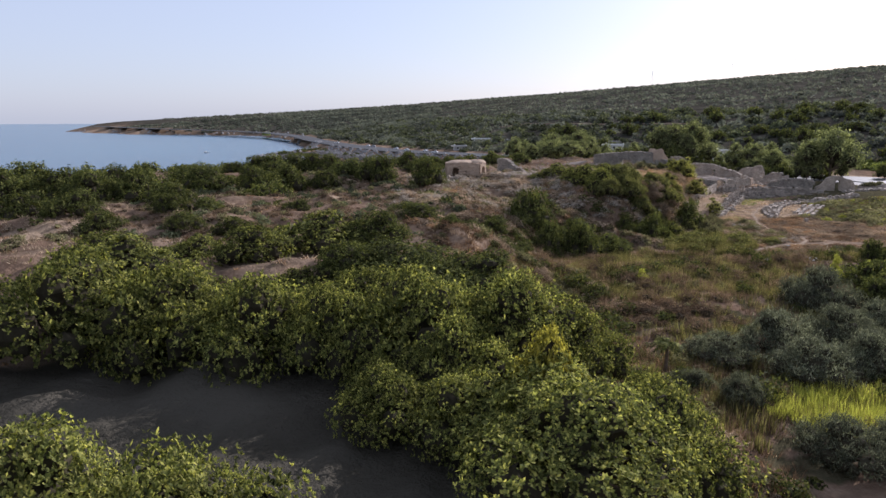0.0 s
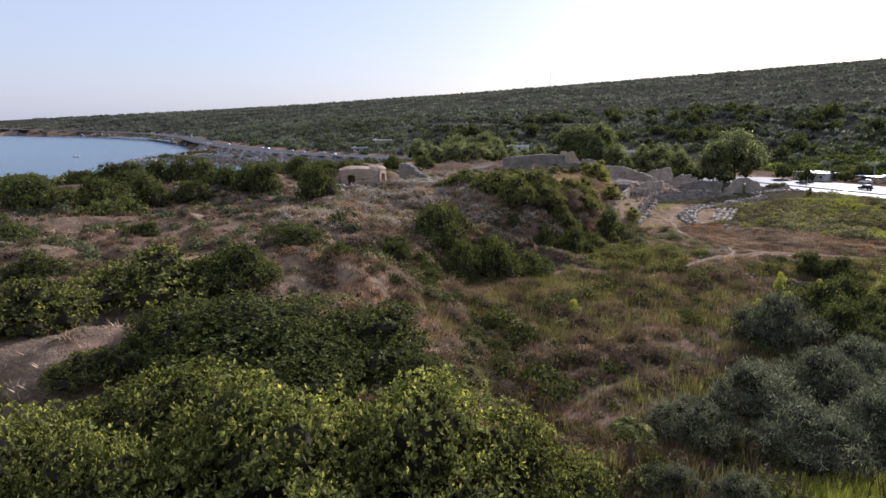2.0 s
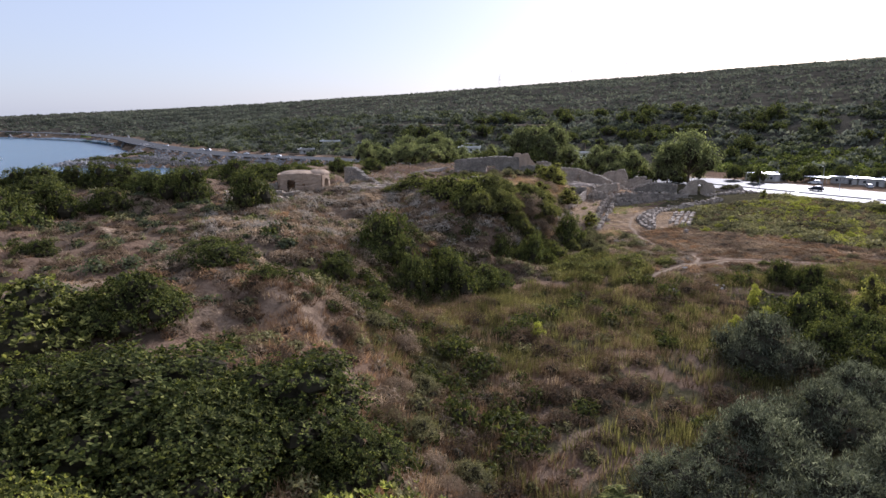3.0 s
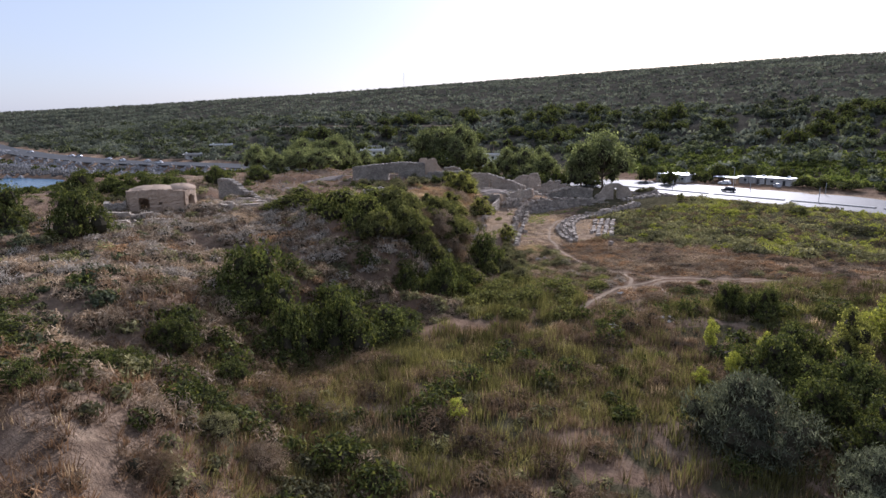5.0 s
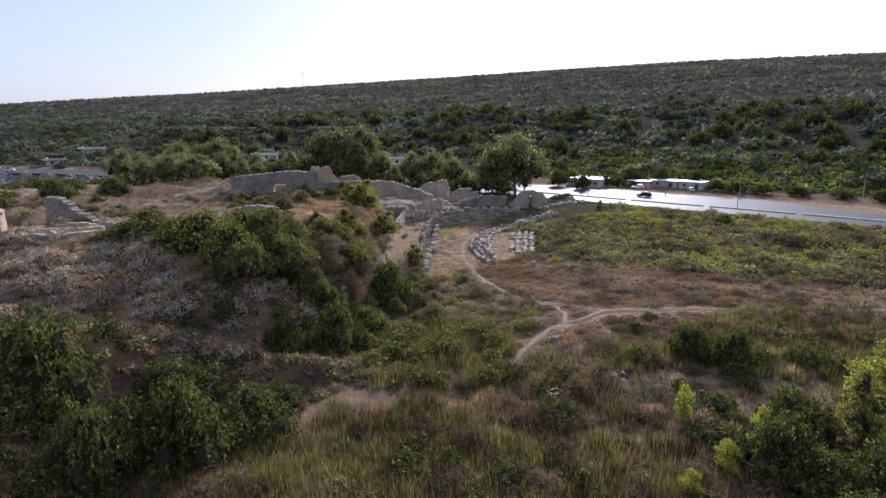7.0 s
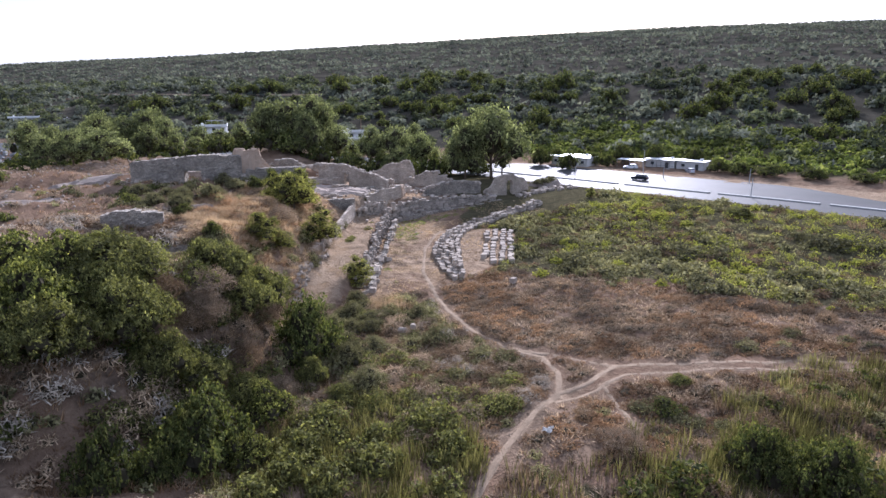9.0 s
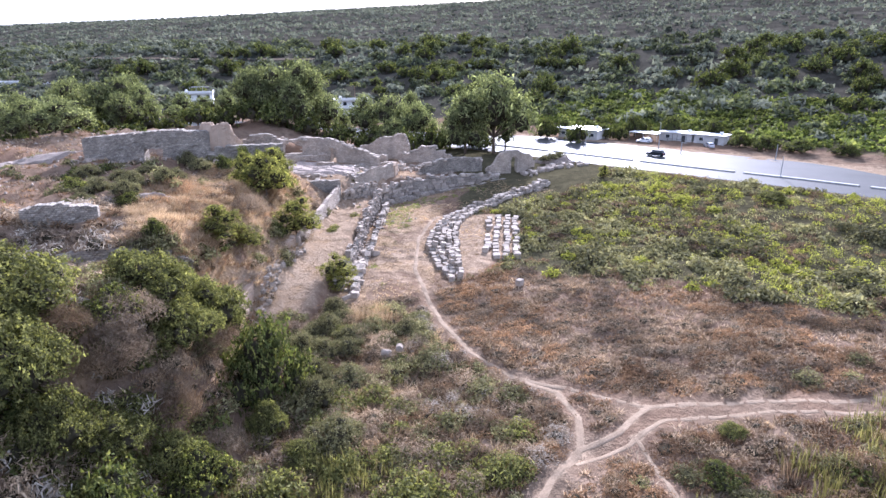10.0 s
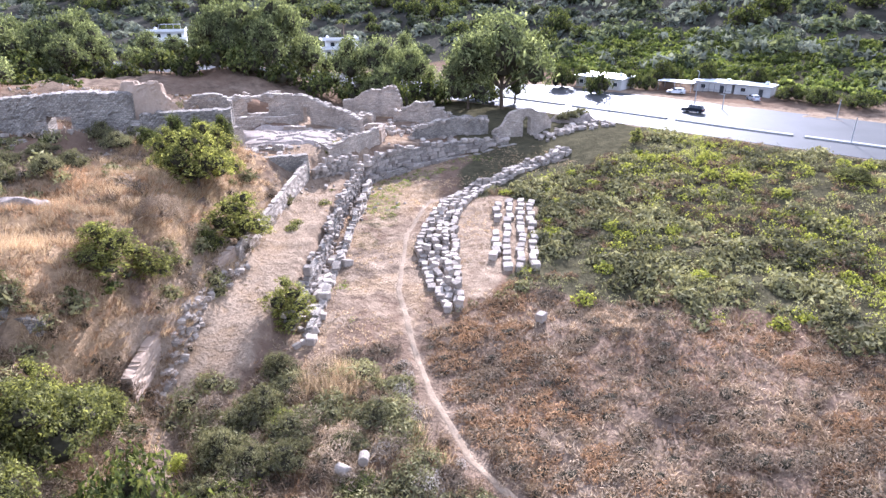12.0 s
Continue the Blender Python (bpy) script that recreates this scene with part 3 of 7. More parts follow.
def crown(name, lobes, n, size, mat, seed, slim=0.5, droop=0.0, core=True, tuft=9, rosette=False):
    rng = np.random.default_rng(seed)
    c, r = np.array([l[:3] for l in lobes]), np.array([l[3:] for l in lobes])
    share = (r[:, 0] * r[:, 1] + r[:, 0] * r[:, 2]) / 2
    k = rng.choice(len(lobes), int(n * 1.5 / tuft) + 1, p=share / share.sum())
    d = unit(rng, len(k))
    d[:, 2] = np.where(d[:, 2] < -0.45, -d[:, 2], d[:, 2])
    ruffle = 1 + 0.16 * np.sin(d[:, 0] * 9 + k * 2.1) * np.sin(d[:, 1] * 8 + k) + 0.12 * np.sin(d[:, 2] * 13 + d[:, 0] * 11)
    at = c[k] + d * r[k] * (ruffle * (1 - 0.3 * rng.random(len(k)) ** 2))[:, None]
    deep = np.zeros(len(k), bool)
    for i in range(len(lobes)):
        q = (((at - c[i]) / r[i]) ** 2).sum(1)
        deep |= (q < 0.5) & (k != i)
    at, d = np.repeat(at[~deep], tuft, 0)[:n], np.repeat(d[~deep], tuft, 0)[:n]
    if rosette:
        ax = d + unit(rng, len(d)) * 0.15 + np.array([0, 0, 0.35])
        p = np.cross(ax, unit(rng, len(d)))
        p = p / np.linalg.norm(p, axis=1, keepdims=True) + ax * rng.uniform(0.2, 0.7, (len(d), 1))
        side = np.cross(p, ax)
        side *= slim / np.linalg.norm(side, axis=1, keepdims=True)
        s = size * rng.uniform(0.7, 1.3, (len(d), 1))
        vs = np.stack([at, at + (p * 1.1 - side) * s, at + p * 1.8 * s, at + (p * 1.1 + side) * s], 1).reshape(-1, 3)
        q = 4 * np.arange(len(at))[:, None]
        fs = np.concatenate([q + [0, 1, 2], q + [0, 2, 3]])
    else:
        at = at + unit(rng, len(at)) * size * 2.4 * rng.random((len(at), 1)) ** 0.5 + d * size * rng.uniform(-0.6, 1.2, (len(at), 1))
        vs, fs = leaves(rng, at, d, size, slim, droop)
    skin = len(fs)
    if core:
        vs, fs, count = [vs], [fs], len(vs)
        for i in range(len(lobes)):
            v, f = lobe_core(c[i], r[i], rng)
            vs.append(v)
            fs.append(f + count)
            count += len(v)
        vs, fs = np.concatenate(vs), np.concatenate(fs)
    return mesh_np(name, vs, fs, [mat, SHADED_TWIGS], np.repeat([0, 1], [skin, len(fs) - skin]))


def tube(p, q, r0, r1, sides=6):
    """Vertices and faces of one tapered limb."""
    p, q = np.asarray(p, float), np.asarray(q, float)
    ax = (q - p) / np.linalg.norm(q - p)
    s = np.cross(ax, [0.3, 0.9, 0.2])
    s /= np.linalg.norm(s)
    t = np.cross(ax, s)
    a = np.linspace(0, 2 * np.pi, sides, endpoint=False)
    ring = np.cos(a)[:, None] * s + np.sin(a)[:, None] * t
    v = np.concatenate([p + ring * r0, q + ring * r1])
    f = np.array([(i, (i + 1) % sides, sides + (i + 1) % sides, sides + i) for i in range(sides)])
    return v, f


def joined(name, pieces, mats):
    vs, fs, n = [], [], 0
    for v, f in pieces:
        vs.append(v)
        fs.append(f + n)
        n += len(v)
    return mesh_np(name, np.concatenate(vs), np.concatenate(fs), mats)


def limbs(name, lobes, foot, r0, fork):
    """A tapered trunk that forks into a limb for every lobe."""
    pieces = [tube((0, 0, foot), (0.02, 0.01, fork), r0, r0 * 0.75)]
    for l in lobes:
        mid = (l[0] * 0.5, l[1] * 0.5, fork + (l[2] - fork) * 0.6)
        pieces += [tube((0.02, 0.01, fork - 0.02), mid, r0 * 0.55, r0 * 0.35), tube(mid, (l[0], l[1], l[2] + l[5] * 0.3), r0 * 0.35, r0 * 0.12)]
    return joined(name, pieces, [BARK])


def plant(name, lobes, n, size, mat, seed, trunk=(0.05, 0.25), slim=0.5, droop=0.0, label="", category="", core=True, crown_name="crown", rosette=False, tuft=9):
    """A plant about 1 across its radius, as an Empty at its foot with trunk and crown; hidden far below until copied."""
    e = new(name)
    t = new("trunk", limbs("trunk", lobes, -0.12, trunk[0], trunk[1]))
    c = new(crown_name, crown("crown", lobes, n, size, mat, seed, slim, droop, core, tuft, rosette))
    t.parent = c.parent = e
    return tagged(e, label, category)


def dome_lobes(rng, count, flat=0.75, spread=0.62, size=(0.34, 0.5), lift=0.42):
    out = [(0, 0, lift, 0.6, 0.6, 0.55 * flat)]
    for i in range(count):
        a, d = 2 * math.pi * (i + rng.uniform(-0.3, 0.3)) / count, spread * rng.uniform(0.75, 1.1)
        r = rng.uniform(*size)
        out.append((d * math.cos(a), d * math.sin(a), lift * rng.uniform(0.6, 1.0), r, r, r * flat * rng.uniform(0.85, 1.15)))
    for i in range(max(2, count // 3)):
        a, d, r = rng.uniform(0, 6.28), rng.uniform(0.1, 0.4), rng.uniform(*size) * 0.8
        out.append((d * math.cos(a), d * math.sin(a), lift + 0.35 * flat, r, r, r * flat))
    return out


def planted(proto, x, y, r, h=None, turn=None, sink=0.0, z=None, label=""):
    """A copy of a plant standing on the ground with radius r and height scale h."""
    h = r if h is None else h
    zz = gz(x, y) if z is None else z
    m = Matrix.Translation((x, y, zz - sink)) @ Matrix.Rotation(random.uniform(0, 6.28) if turn is None else turn, 4, "Z") @ Matrix.Diagonal((r, r, h, 1))
    ob = copy_thing(proto, m)
    if label:
        tagged(ob, label)
    return ob


rr = random.Random(5)
CAROB = [plant("carob_tree", dome_lobes(rr, 10, 0.8, 0.68, (0.26, 0.42)), 23000, 0.0168, LEAF_CAROB, 40 + i, label="dense rounded carob tree with bright leaf tufts", category="tree", rosette=True, tuft=8, slim=0.5) for i in range(3)]
SHADED_BUSH = [plant("kermes_oak", dome_lobes(rr, 10, 0.8, 0.68, (0.26, 0.42)), 20000, 0.0185, LEAF_SHADED, 45 + i, label="dense rounded bush with leaf colour darkened as in shade", category="tree", rosette=True, tuft=8, slim=0.5) for i in range(3)]
GOLDEN = [plant("yellowing_bush", dome_lobes(rr, 7, 0.85, 0.6, (0.26, 0.42)), 9000, 0.026, LEAF_GOLD, 58, label="dense bush with yellow autumn leaves among carob trees", category="bush", rosette=True)]
BUSH = [plant("broadleaf_bush", dome_lobes(rr, 8, 0.8, 0.64, (0.28, 0.46)), 8000, 0.026, LEAF_OAK, 50 + i, label="dense rounded evergreen bush with small green leaves", category="bush", rosette=True, tuft=8, slim=0.5) for i in range(3)]
DARKBUSH = [plant("mastic_bush", dome_lobes(rr, 6, 0.8), 4400, 0.036, LEAF_DARK, 60 + i, label="dark green rounded mastic bush on dry ground", category="bush") for i in range(3)]
FARBUSH = [plant("hillside_tree", dome_lobes(rr, 5, 0.9), 650, 0.1, LEAF_DARK, 65 + i, label="dark evergreen tree on the hillside maquis", category="tree") for i in range(3)]
SAPLING = [plant("yellow_green_sapling", [(0.1, 0, 0.35, 0.4, 0.36, 0.22), (-0.25, 0.15, 0.6, 0.34, 0.3, 0.2), (0.28, 0.2, 0.75, 0.3, 0.3, 0.18), (-0.05, -0.25, 0.9, 0.3, 0.28, 0.2), (0.08, 0.05, 1.12, 0.24, 0.22, 0.2), (-0.4, -0.2, 0.3, 0.3, 0.3, 0.18)], 2600, 0.045, LEAF_LIME, 75 + i, (0.04, 0.3), label="bright yellow-green sapling with loose foliage", category="sapling", core=False) for i in range(2)]
LIME = [plant("yellow_green_shrub", dome_lobes(rr, 9, 0.8, 0.62, (0.24, 0.42)), 10500, 0.027, LEAF_YOUNG, 70 + i, label="bright yellow-green leafy shrub", category="shrub") for i in range(2)]
TAMARISK = [plant("tamarisk_bush", dome_lobes(rr, 15, 1.0, 0.7, (0.16, 0.36)), 8500, 0.038, LEAF_GREY, 80 + i, slim=0.22, droop=-0.8, label="feathery grey-green tamarisk bush", category="bush") for i in range(3)]
BARE_SHRUB = [plant("withered_shrub", dome_lobes(rr, 7, 0.8, 0.62, (0.26, 0.4)), 6500, 0.055, BROWN_REED if i else DRY, 84 + i, slim=0.09, droop=-0.5, label="leafless grey-brown withered shrub", category="shrub", core=False) for i in range(2)]
GREY_BUSH = [plant("grey_green_bush", dome_lobes(rr, 7, 0.85, 0.6, (0.26, 0.42)), 3800, 0.042, SAGE, 87 + i, slim=0.35, droop=-0.4, label="rounded grey-green bush in dry grass", category="bush") for i in range(2)]
YOUNG = [plant("young_tree", [(0.05, 0, 0.5, 0.52, 0.5, 0.42), (-0.3, 0.2, 0.75, 0.44, 0.42, 0.38), (0.3, 0.12, 0.9, 0.42, 0.42, 0.36), (-0.08, -0.25, 1.1, 0.4, 0.4, 0.36), (0.1, 0.12, 1.35, 0.34, 0.32, 0.36), (-0.2, 0.1, 1.65, 0.2, 0.2, 0.24), (0.4, -0.3, 0.4, 0.3, 0.3, 0.26), (-0.45, -0.2, 0.35, 0.3, 0.3, 0.24)], 5200, 0.034, LEAF_FRESH, 95 + i, (0.04, 0.3), label="loose yellow-green young tree in dry grass", category="tree") for i in range(2)]
GUM_LOBES = [[(0.0, 0, 1.55, 0.42, 0.42, 0.35), (0.4, 0.1, 1.2, 0.4, 0.36, 0.36), (-0.38, 0.2, 1.15, 0.38, 0.4, 0.38), (0.1, -0.42, 1.05, 0.36, 0.38, 0.4), (-0.15, 0.42, 1.3, 0.36, 0.32, 0.34), (0.55, -0.3, 0.85, 0.3, 0.3, 0.34), (-0.55, -0.25, 0.85, 0.3, 0.3, 0.36), (0.05, 0.1, 0.95, 0.5, 0.5, 0.4), (0.3, 0.5, 0.55, 0.38, 0.38, 0.34), (-0.35, -0.4, 0.5, 0.36, 0.36, 0.34), (0.45, -0.2, 0.5, 0.36, 0.36, 0.34)],
             [(0.1, 0, 1.65, 0.36, 0.36, 0.4), (0.32, 0.2, 1.3, 0.34, 0.36, 0.36), (-0.3, 0.1, 1.35, 0.34, 0.34, 0.4), (-0.05, -0.35, 1.1, 0.4, 0.34, 0.36), (0.45, -0.2, 0.95, 0.3, 0.34, 0.36), (-0.48, 0.25, 0.9, 0.32, 0.3, 0.4), (0, 0.15, 0.9, 0.42, 0.45, 0.4), (0.3, 0.4, 0.5, 0.36, 0.36, 0.34), (-0.3, -0.4, 0.5, 0.36, 0.36, 0.34)],
             [(0, 0, 1.4, 0.5, 0.5, 0.36), (0.5, 0, 1.1, 0.42, 0.4, 0.34), (-0.48, 0.1, 1.12, 0.4, 0.4, 0.36), (0, -0.5, 1.0, 0.42, 0.4, 0.36), (0.1, 0.5, 1.0, 0.4, 0.4, 0.36), (0.6, 0.4, 0.75, 0.3, 0.3, 0.34), (-0.6, -0.4, 0.75, 0.3, 0.3, 0.34), (0.5, -0.5, 0.7, 0.3, 0.3, 0.34), (0, 0, 0.85, 0.55, 0.55, 0.4)]]
GUM = [plant("eucalyptus_tree", l, 4600, 0.054, LEAF_GUM, 90 + i, (0.045, 0.4), 0.35, 0.6, "tall eucalyptus tree with hanging grey-green foliage", "tree") for i, l in enumerate(GUM_LOBES)]

# near slope: x, y, radius, top height above the ground
# trees at (-7.2, 47.8) and (2.4, 44) are added to block sun from the hollow
NEAR = [(-23, 53, 8, 8.0, 0), (-13.5, 50.5, 6.8, 7.4, 1), (-31, 52, 9, 8.8, 2), (-26, 60, 7, 5.5, 1), (-0.5, 49.8, 7, 7.8, 2), (6.5, 50.5, 6.5, 7.2, 0), (-6, 55, 6.5, 5.6, 0), (12.5, 52, 5.0, 6.2, 1), (-3, 42.5, 3.2, 3.8, 1), (-7.2, 47.8, 4.6, 6.6, 2), (2.4, 44, 4.4, 5.8, 0), (-1.8, 38.8, 3.8, 4.2, 2),
        (8, 37, 7, 6.0, 1), (3, 37.5, 4.6, 4.4, 2), (9, 31, 7, 5.6, 0), (14, 36, 6, 6.6, 2), (16, 43, 4.5, 6.0, 0), (-9, 23, 5.5, 6.6, 2), (-17, 26, 6, 6.8, 0), (-3, 21, 4.8, 5.8, 1), (18, 27, 5, 6, 1),
        (-5, 69, 8.6, 4.6, 1), (-9.5, 66.5, 5.0, 4.0, 0), (-1, 67, 5.2, 4.6, 2), (3.5, 71, 6.6, 4.4, 0), (7, 66, 4.2, 3.6, 1), (-2, 64, 6, 4.2, 2), (-10, 72, 5, 3.6, 2), (-17.5, 85.5, 8, 5.6, 0), (-10, 88, 5.6, 5.0, 2), (-23, 74, 5.5, 4.4, 1), (-36, 68, 7, 4.8, 0), (-43, 77, 6.5, 4.6, 2), (-32, 80, 5, 3.6, 1), (-15, 64.5, 3.0, 2.0, 2)]
# bushes beyond y 63 and right of x -12 take the shade-darkened leaf colour
for x, y, r, h, k in NEAR:
    planted((SHADED_BUSH if x > -12 else BUSH)[k] if y > 63 else CAROB[k], x, y, r, h / 0.86, sink=0.12 * h)
planted(GOLDEN[0], 8.2, 39.0, 3.1, 7.3)
# hilltop and valley bushes
DARK = [(-7.8, 157, 5.2, 6.4, 0), (-21, 167, 6.0, 6.8, 1), (-34, 160, 4.6, 4.6, 2), (-42, 158, 6.0, 6.4, 0), (-48, 150, 5.4, 5.8, 1), (-42.4, 98, 3.6, 2.8, 2), (-50, 110, 4, 3.2, 0), (-6.2, 108, 4.6, 2.4, 1), (4.5, 106, 2.6, 2.4, 2), (7.3, 115.5, 3, 2.6, 0), (-55, 122, 5, 4.8, 2), (-64, 127, 6.5, 6.4, 0), (-73, 125, 7.5, 7.0, 1), (-83, 130, 7.5, 7.0, 2), (-94, 128, 7, 7, 0), (-60, 150, 6.5, 5.2, 0), (-80, 150, 8, 6.5, 1), (-100, 145, 8, 7, 2), (-66, 108, 5, 4.4, 1), (-78, 112, 6, 5, 2), (-56, 98, 4.4, 3.4, 0),
        (-70, 165, 7, 5, 1), (-30, 176, 5, 4, 2), (-14, 196, 5, 3.4, 0), (-42, 190, 6, 4, 2), (-52, 178, 7, 4, 0), (-8, 214, 5, 3, 1), (-33, 95, 4, 3, 2), (-44, 112, 3.4, 2.6, 0), (-30, 120, 3.0, 2.2, 1),
        (-9, 120, 3.6, 1.8, 2), (3, 104, 1.9, 1.6, 0), (0, 97, 1.7, 1.7, 1),
        (15, 129.6, 5.8, 7.6, 0), (25, 133, 4.6, 4.6, 1), (18.7, 123.2, 3.4, 5.6, 2), (25.5, 125.5, 4.6, 6.4, 0), (31, 128, 4.4, 4.0, 1), (21, 126, 4.2, 5.0, 2), (34, 132, 3.4, 2.6, 0), (13, 126, 3.4, 2.6, 1), (8, 119, 2.4, 1.8, 2), (12, 112, 2.2, 1.6, 0), (10, 104, 2.4, 1.6, 1), (37.5, 142.4, 2.8, 4.6, 2), (40.6, 142.6, 2.0, 3.4, 0), (44.2, 145.2, 4.0, 5.8, 1),
        (56.9, 158.8, 4.2, 6.6, 0), (80, 123, 2.9, 4.0, 0), (82.4, 119.4, 2.9, 4.2, 1), (67, 102.2, 4.2, 4.8, 2), (67.3, 211, 1.5, 3.2, 0), (70, 211.6, 1.3, 3.0, 1), (72.6, 211.4, 1.4, 3.2, 2), (64.2, 210.5, 1.4, 2.0, 1), (51, 175.4, 1.2, 1.9, 2), (69.5, 159, 1.6, 0.9, 0), (81.8, 133.4, 1.7, 1.2, 1), (88, 100, 6, 6, 0), (73.5, 105.5, 3.6, 4.8, 1), (63, 93.5, 3.8, 4.0, 0), (70, 95.5, 4.4, 4.4, 2), (66.5, 97.5, 3.2, 3.4, 1), (61, 86.5, 3.6, 3.6, 2), (66, 88, 4, 4, 0)]
DARK += [(-61, 191.4, 6.0, 4.8, 0), (-57.8, 194, 5.3, 4.6, 1), (-51.3, 192.4, 5.2, 5.0, 2), (-45.2, 190.6, 5.1, 5.2, 0), (-40, 194, 5.1, 4.9, 1), (-30.2, 177, 3.9, 5.0, 2), (-24.3, 173.3, 4.4, 5.6, 0), (-69, 190, 5.5, 3.6, 2), (-35, 186, 4.0, 3.4, 1)]
DARK += [(-18.6, 213.4, 4.8, 5.4, 0), (-13.1, 221.2, 3.2, 4.2, 1), (-9.3, 221.6, 3.8, 3.9, 2), (-4.6, 220.2, 4.2, 3.9, 0), (-0.2, 225.2, 3.5, 4.0, 1), (10.2, 232.8, 3.6, 4.8, 2), (21.6, 243.8, 4.4, 3.7, 0)]
for x, y, r, h, k in DARK:
    planted(DARKBUSH[k], x, y, r, h / 0.84, sink=0.14 * h)
GREEN = [(25.5, 169.5, 4.6, 3.4, 0), (32, 163.8, 5.2, 4.7, 1), (28.6, 161.5, 4.6, 4.7, 2), (36.5, 161, 4.4, 4.8, 0), (34, 153.6, 4.4, 5.7, 1), (21, 172, 3.0, 2.2, 2),
         (46.6, 157.6, 2.4, 2.2, 0), (50, 149, 2.8, 3.2, 0), (47.2, 143.4, 2.4, 2.8, 2),
         (66.5, 189.5, 1.6, 1.8, 1), (62.6, 185, 1.1, 1.0, 0), (62, 162, 2.2, 1.6, 0), (50, 190, 2.2, 1.4, 1), (44, 206, 2.4, 1.8, 2)]
for x, y, r, h, k in GREEN:
    planted(BUSH[k], x, y, r, h / 0.84, sink=0.14 * h)
TAM = [(53.9, 92.3, 6.0, 6.4, 0), (31.6, 70.6, 4.6, 3.4, 1), (40.2, 74.5, 5.4, 5.2, 2), (48.8, 77, 5.2, 5.2, 0), (56.7, 82, 4.6, 4.4, 1), (40, 66, 5.6, 4.4, 2), (26, 62.7, 2.5, 2.4, 0), (29.6, 59.4, 2.8, 3.4, 1), (47.5, 68, 5, 4.8, 0), (55, 73, 5, 4.8, 1), (50, 60, 5, 4.6, 2), (34, 49.5, 4.4, 3.8, 0), (40.5, 50, 4.4, 4.0, 1), (58, 64, 5, 5, 2)]
for x, y, r, h, k in TAM:
    planted(TAMARISK[k], x, y, r, h / 1.05, sink=0.1 * h)
for x, y, r, h, k in ((47.1, 157, 3.2, 2.6, 0), (52.6, 159.8, 2.6, 2.4, 1), (45.5, 154, 2.6, 2.2, 1), (54.4, 165.4, 2.6, 2.0, 1), (62.8, 188.6, 2.6, 2.6, 0), (52, 164, 2.4, 1.8, 1), (73.7, 130.8, 2.2, 1.3, 0), (60.5, 183, 1.6, 1.6, 1), (49.5, 155, 2.2, 1.8, 0), (10, 77, 2.2, 1.6, 1), (12, 86, 2.0, 1.5, 0), (8, 92, 1.8, 1.6, 1), (13.5, 69, 2.2, 1.6, 0), (6, 84, 1.6, 1.2, 1), (14, 98, 2.4, 1.8, 0)):
    planted(BARE_SHRUB[k], x, y, r, h / 0.95)
# ravine below the terrace wall
for x, y, r, h, k in ((40.3, 158, 5.4, 4.8, 0), (34.6, 149.6, 4.2, 4.6, 1), (40.9, 151.8, 4.0, 5.0, 0), (42.2, 149.4, 3.0, 4.4, 1), (45.2, 150.8, 2.6, 2.6, 1), (48.6, 150.6, 2.4, 2.4, 0), (43.2, 146.6, 2.6, 3.0, 1), (55.4, 153.3, 1.8, 2.6, 0), (39.6, 154.6, 3.0, 4.2, 1), (57.2, 148.6, 1.8, 1.8, 1)):
    planted(LIME[k], x, y, r, h / 0.95, label="yellow-green leafy shrub among dry twigs in the ravine")
for x, y, r, h, k in ((46.4, 154.6, 2.8, 2.6, 0), (49.2, 153.4, 2.4, 2.2, 1), (43.4, 155.4, 2.4, 2.4, 1), (52.7, 160.7, 2.2, 2.6, 0), (51.8, 152.2, 2.2, 1.8, 0)):
    planted(BARE_SHRUB[k], x, y, r, h / 0.95, label="grey-brown leafless thorny shrub in the ravine")
for x, y, r, h, k in ((60.1, 155.9, 2.4, 2.6, 0), (59.5, 149.2, 2.8, 2.2, 1), (62.4, 166.6, 2.2, 2.4, 0), (65.8, 169.6, 2.4, 2.2, 1), (63.8, 164.4, 2.2, 2.0, 0), (68.4, 174.0, 1.8, 1.8, 1), (61.6, 160.2, 2.0, 2.0, 1), (66.0, 163.6, 2.0, 1.6, 0)):
    planted(GREY_BUSH[k], x, y, r, h / 0.95, label="olive shrub on the slope below the sunken court")
for x, y, r, h, k in ((49.6, 192.5, 2.0, 1.9, 0), (50.6, 197, 2.2, 2.0, 1), (53.5, 211, 2.2, 1.3, 0), (54.4, 197, 1.7, 1.8, 1), (59.6, 214.4, 1.8, 2.2, 0), (56.2, 203, 2.0, 1.9, 1), (60.8, 211, 2.2, 1.9, 0), (47, 200, 2.2, 2.0, 1), (45, 195, 2, 1.8, 0), (50, 209, 2.2, 1.5, 1), (46, 214, 2.4, 2.0, 0), (72.8, 164.6, 2.0, 1.5, 1), (67, 166, 2.2, 1.5, 0), (64.5, 169.5, 2.2, 1.5, 1), (68.6, 171.5, 2.0, 1.3, 0), (70, 163, 1.6, 1.1, 1), (61, 163, 2, 1.6, 0), (64, 158, 2.2, 1.6, 1), (60, 150, 2.2, 1.5, 0), (13, 78, 2.0, 1.8, 0), (15, 89, 2.2, 1.9, 1), (11, 99, 2.0, 1.8, 0), (16, 73, 2.2, 1.8, 1), (17, 64, 2.4, 2.0, 0), (9.5, 71, 1.6, 1.2, 1)):
    planted(GREY_BUSH[k], x, y, r, h / 0.95)
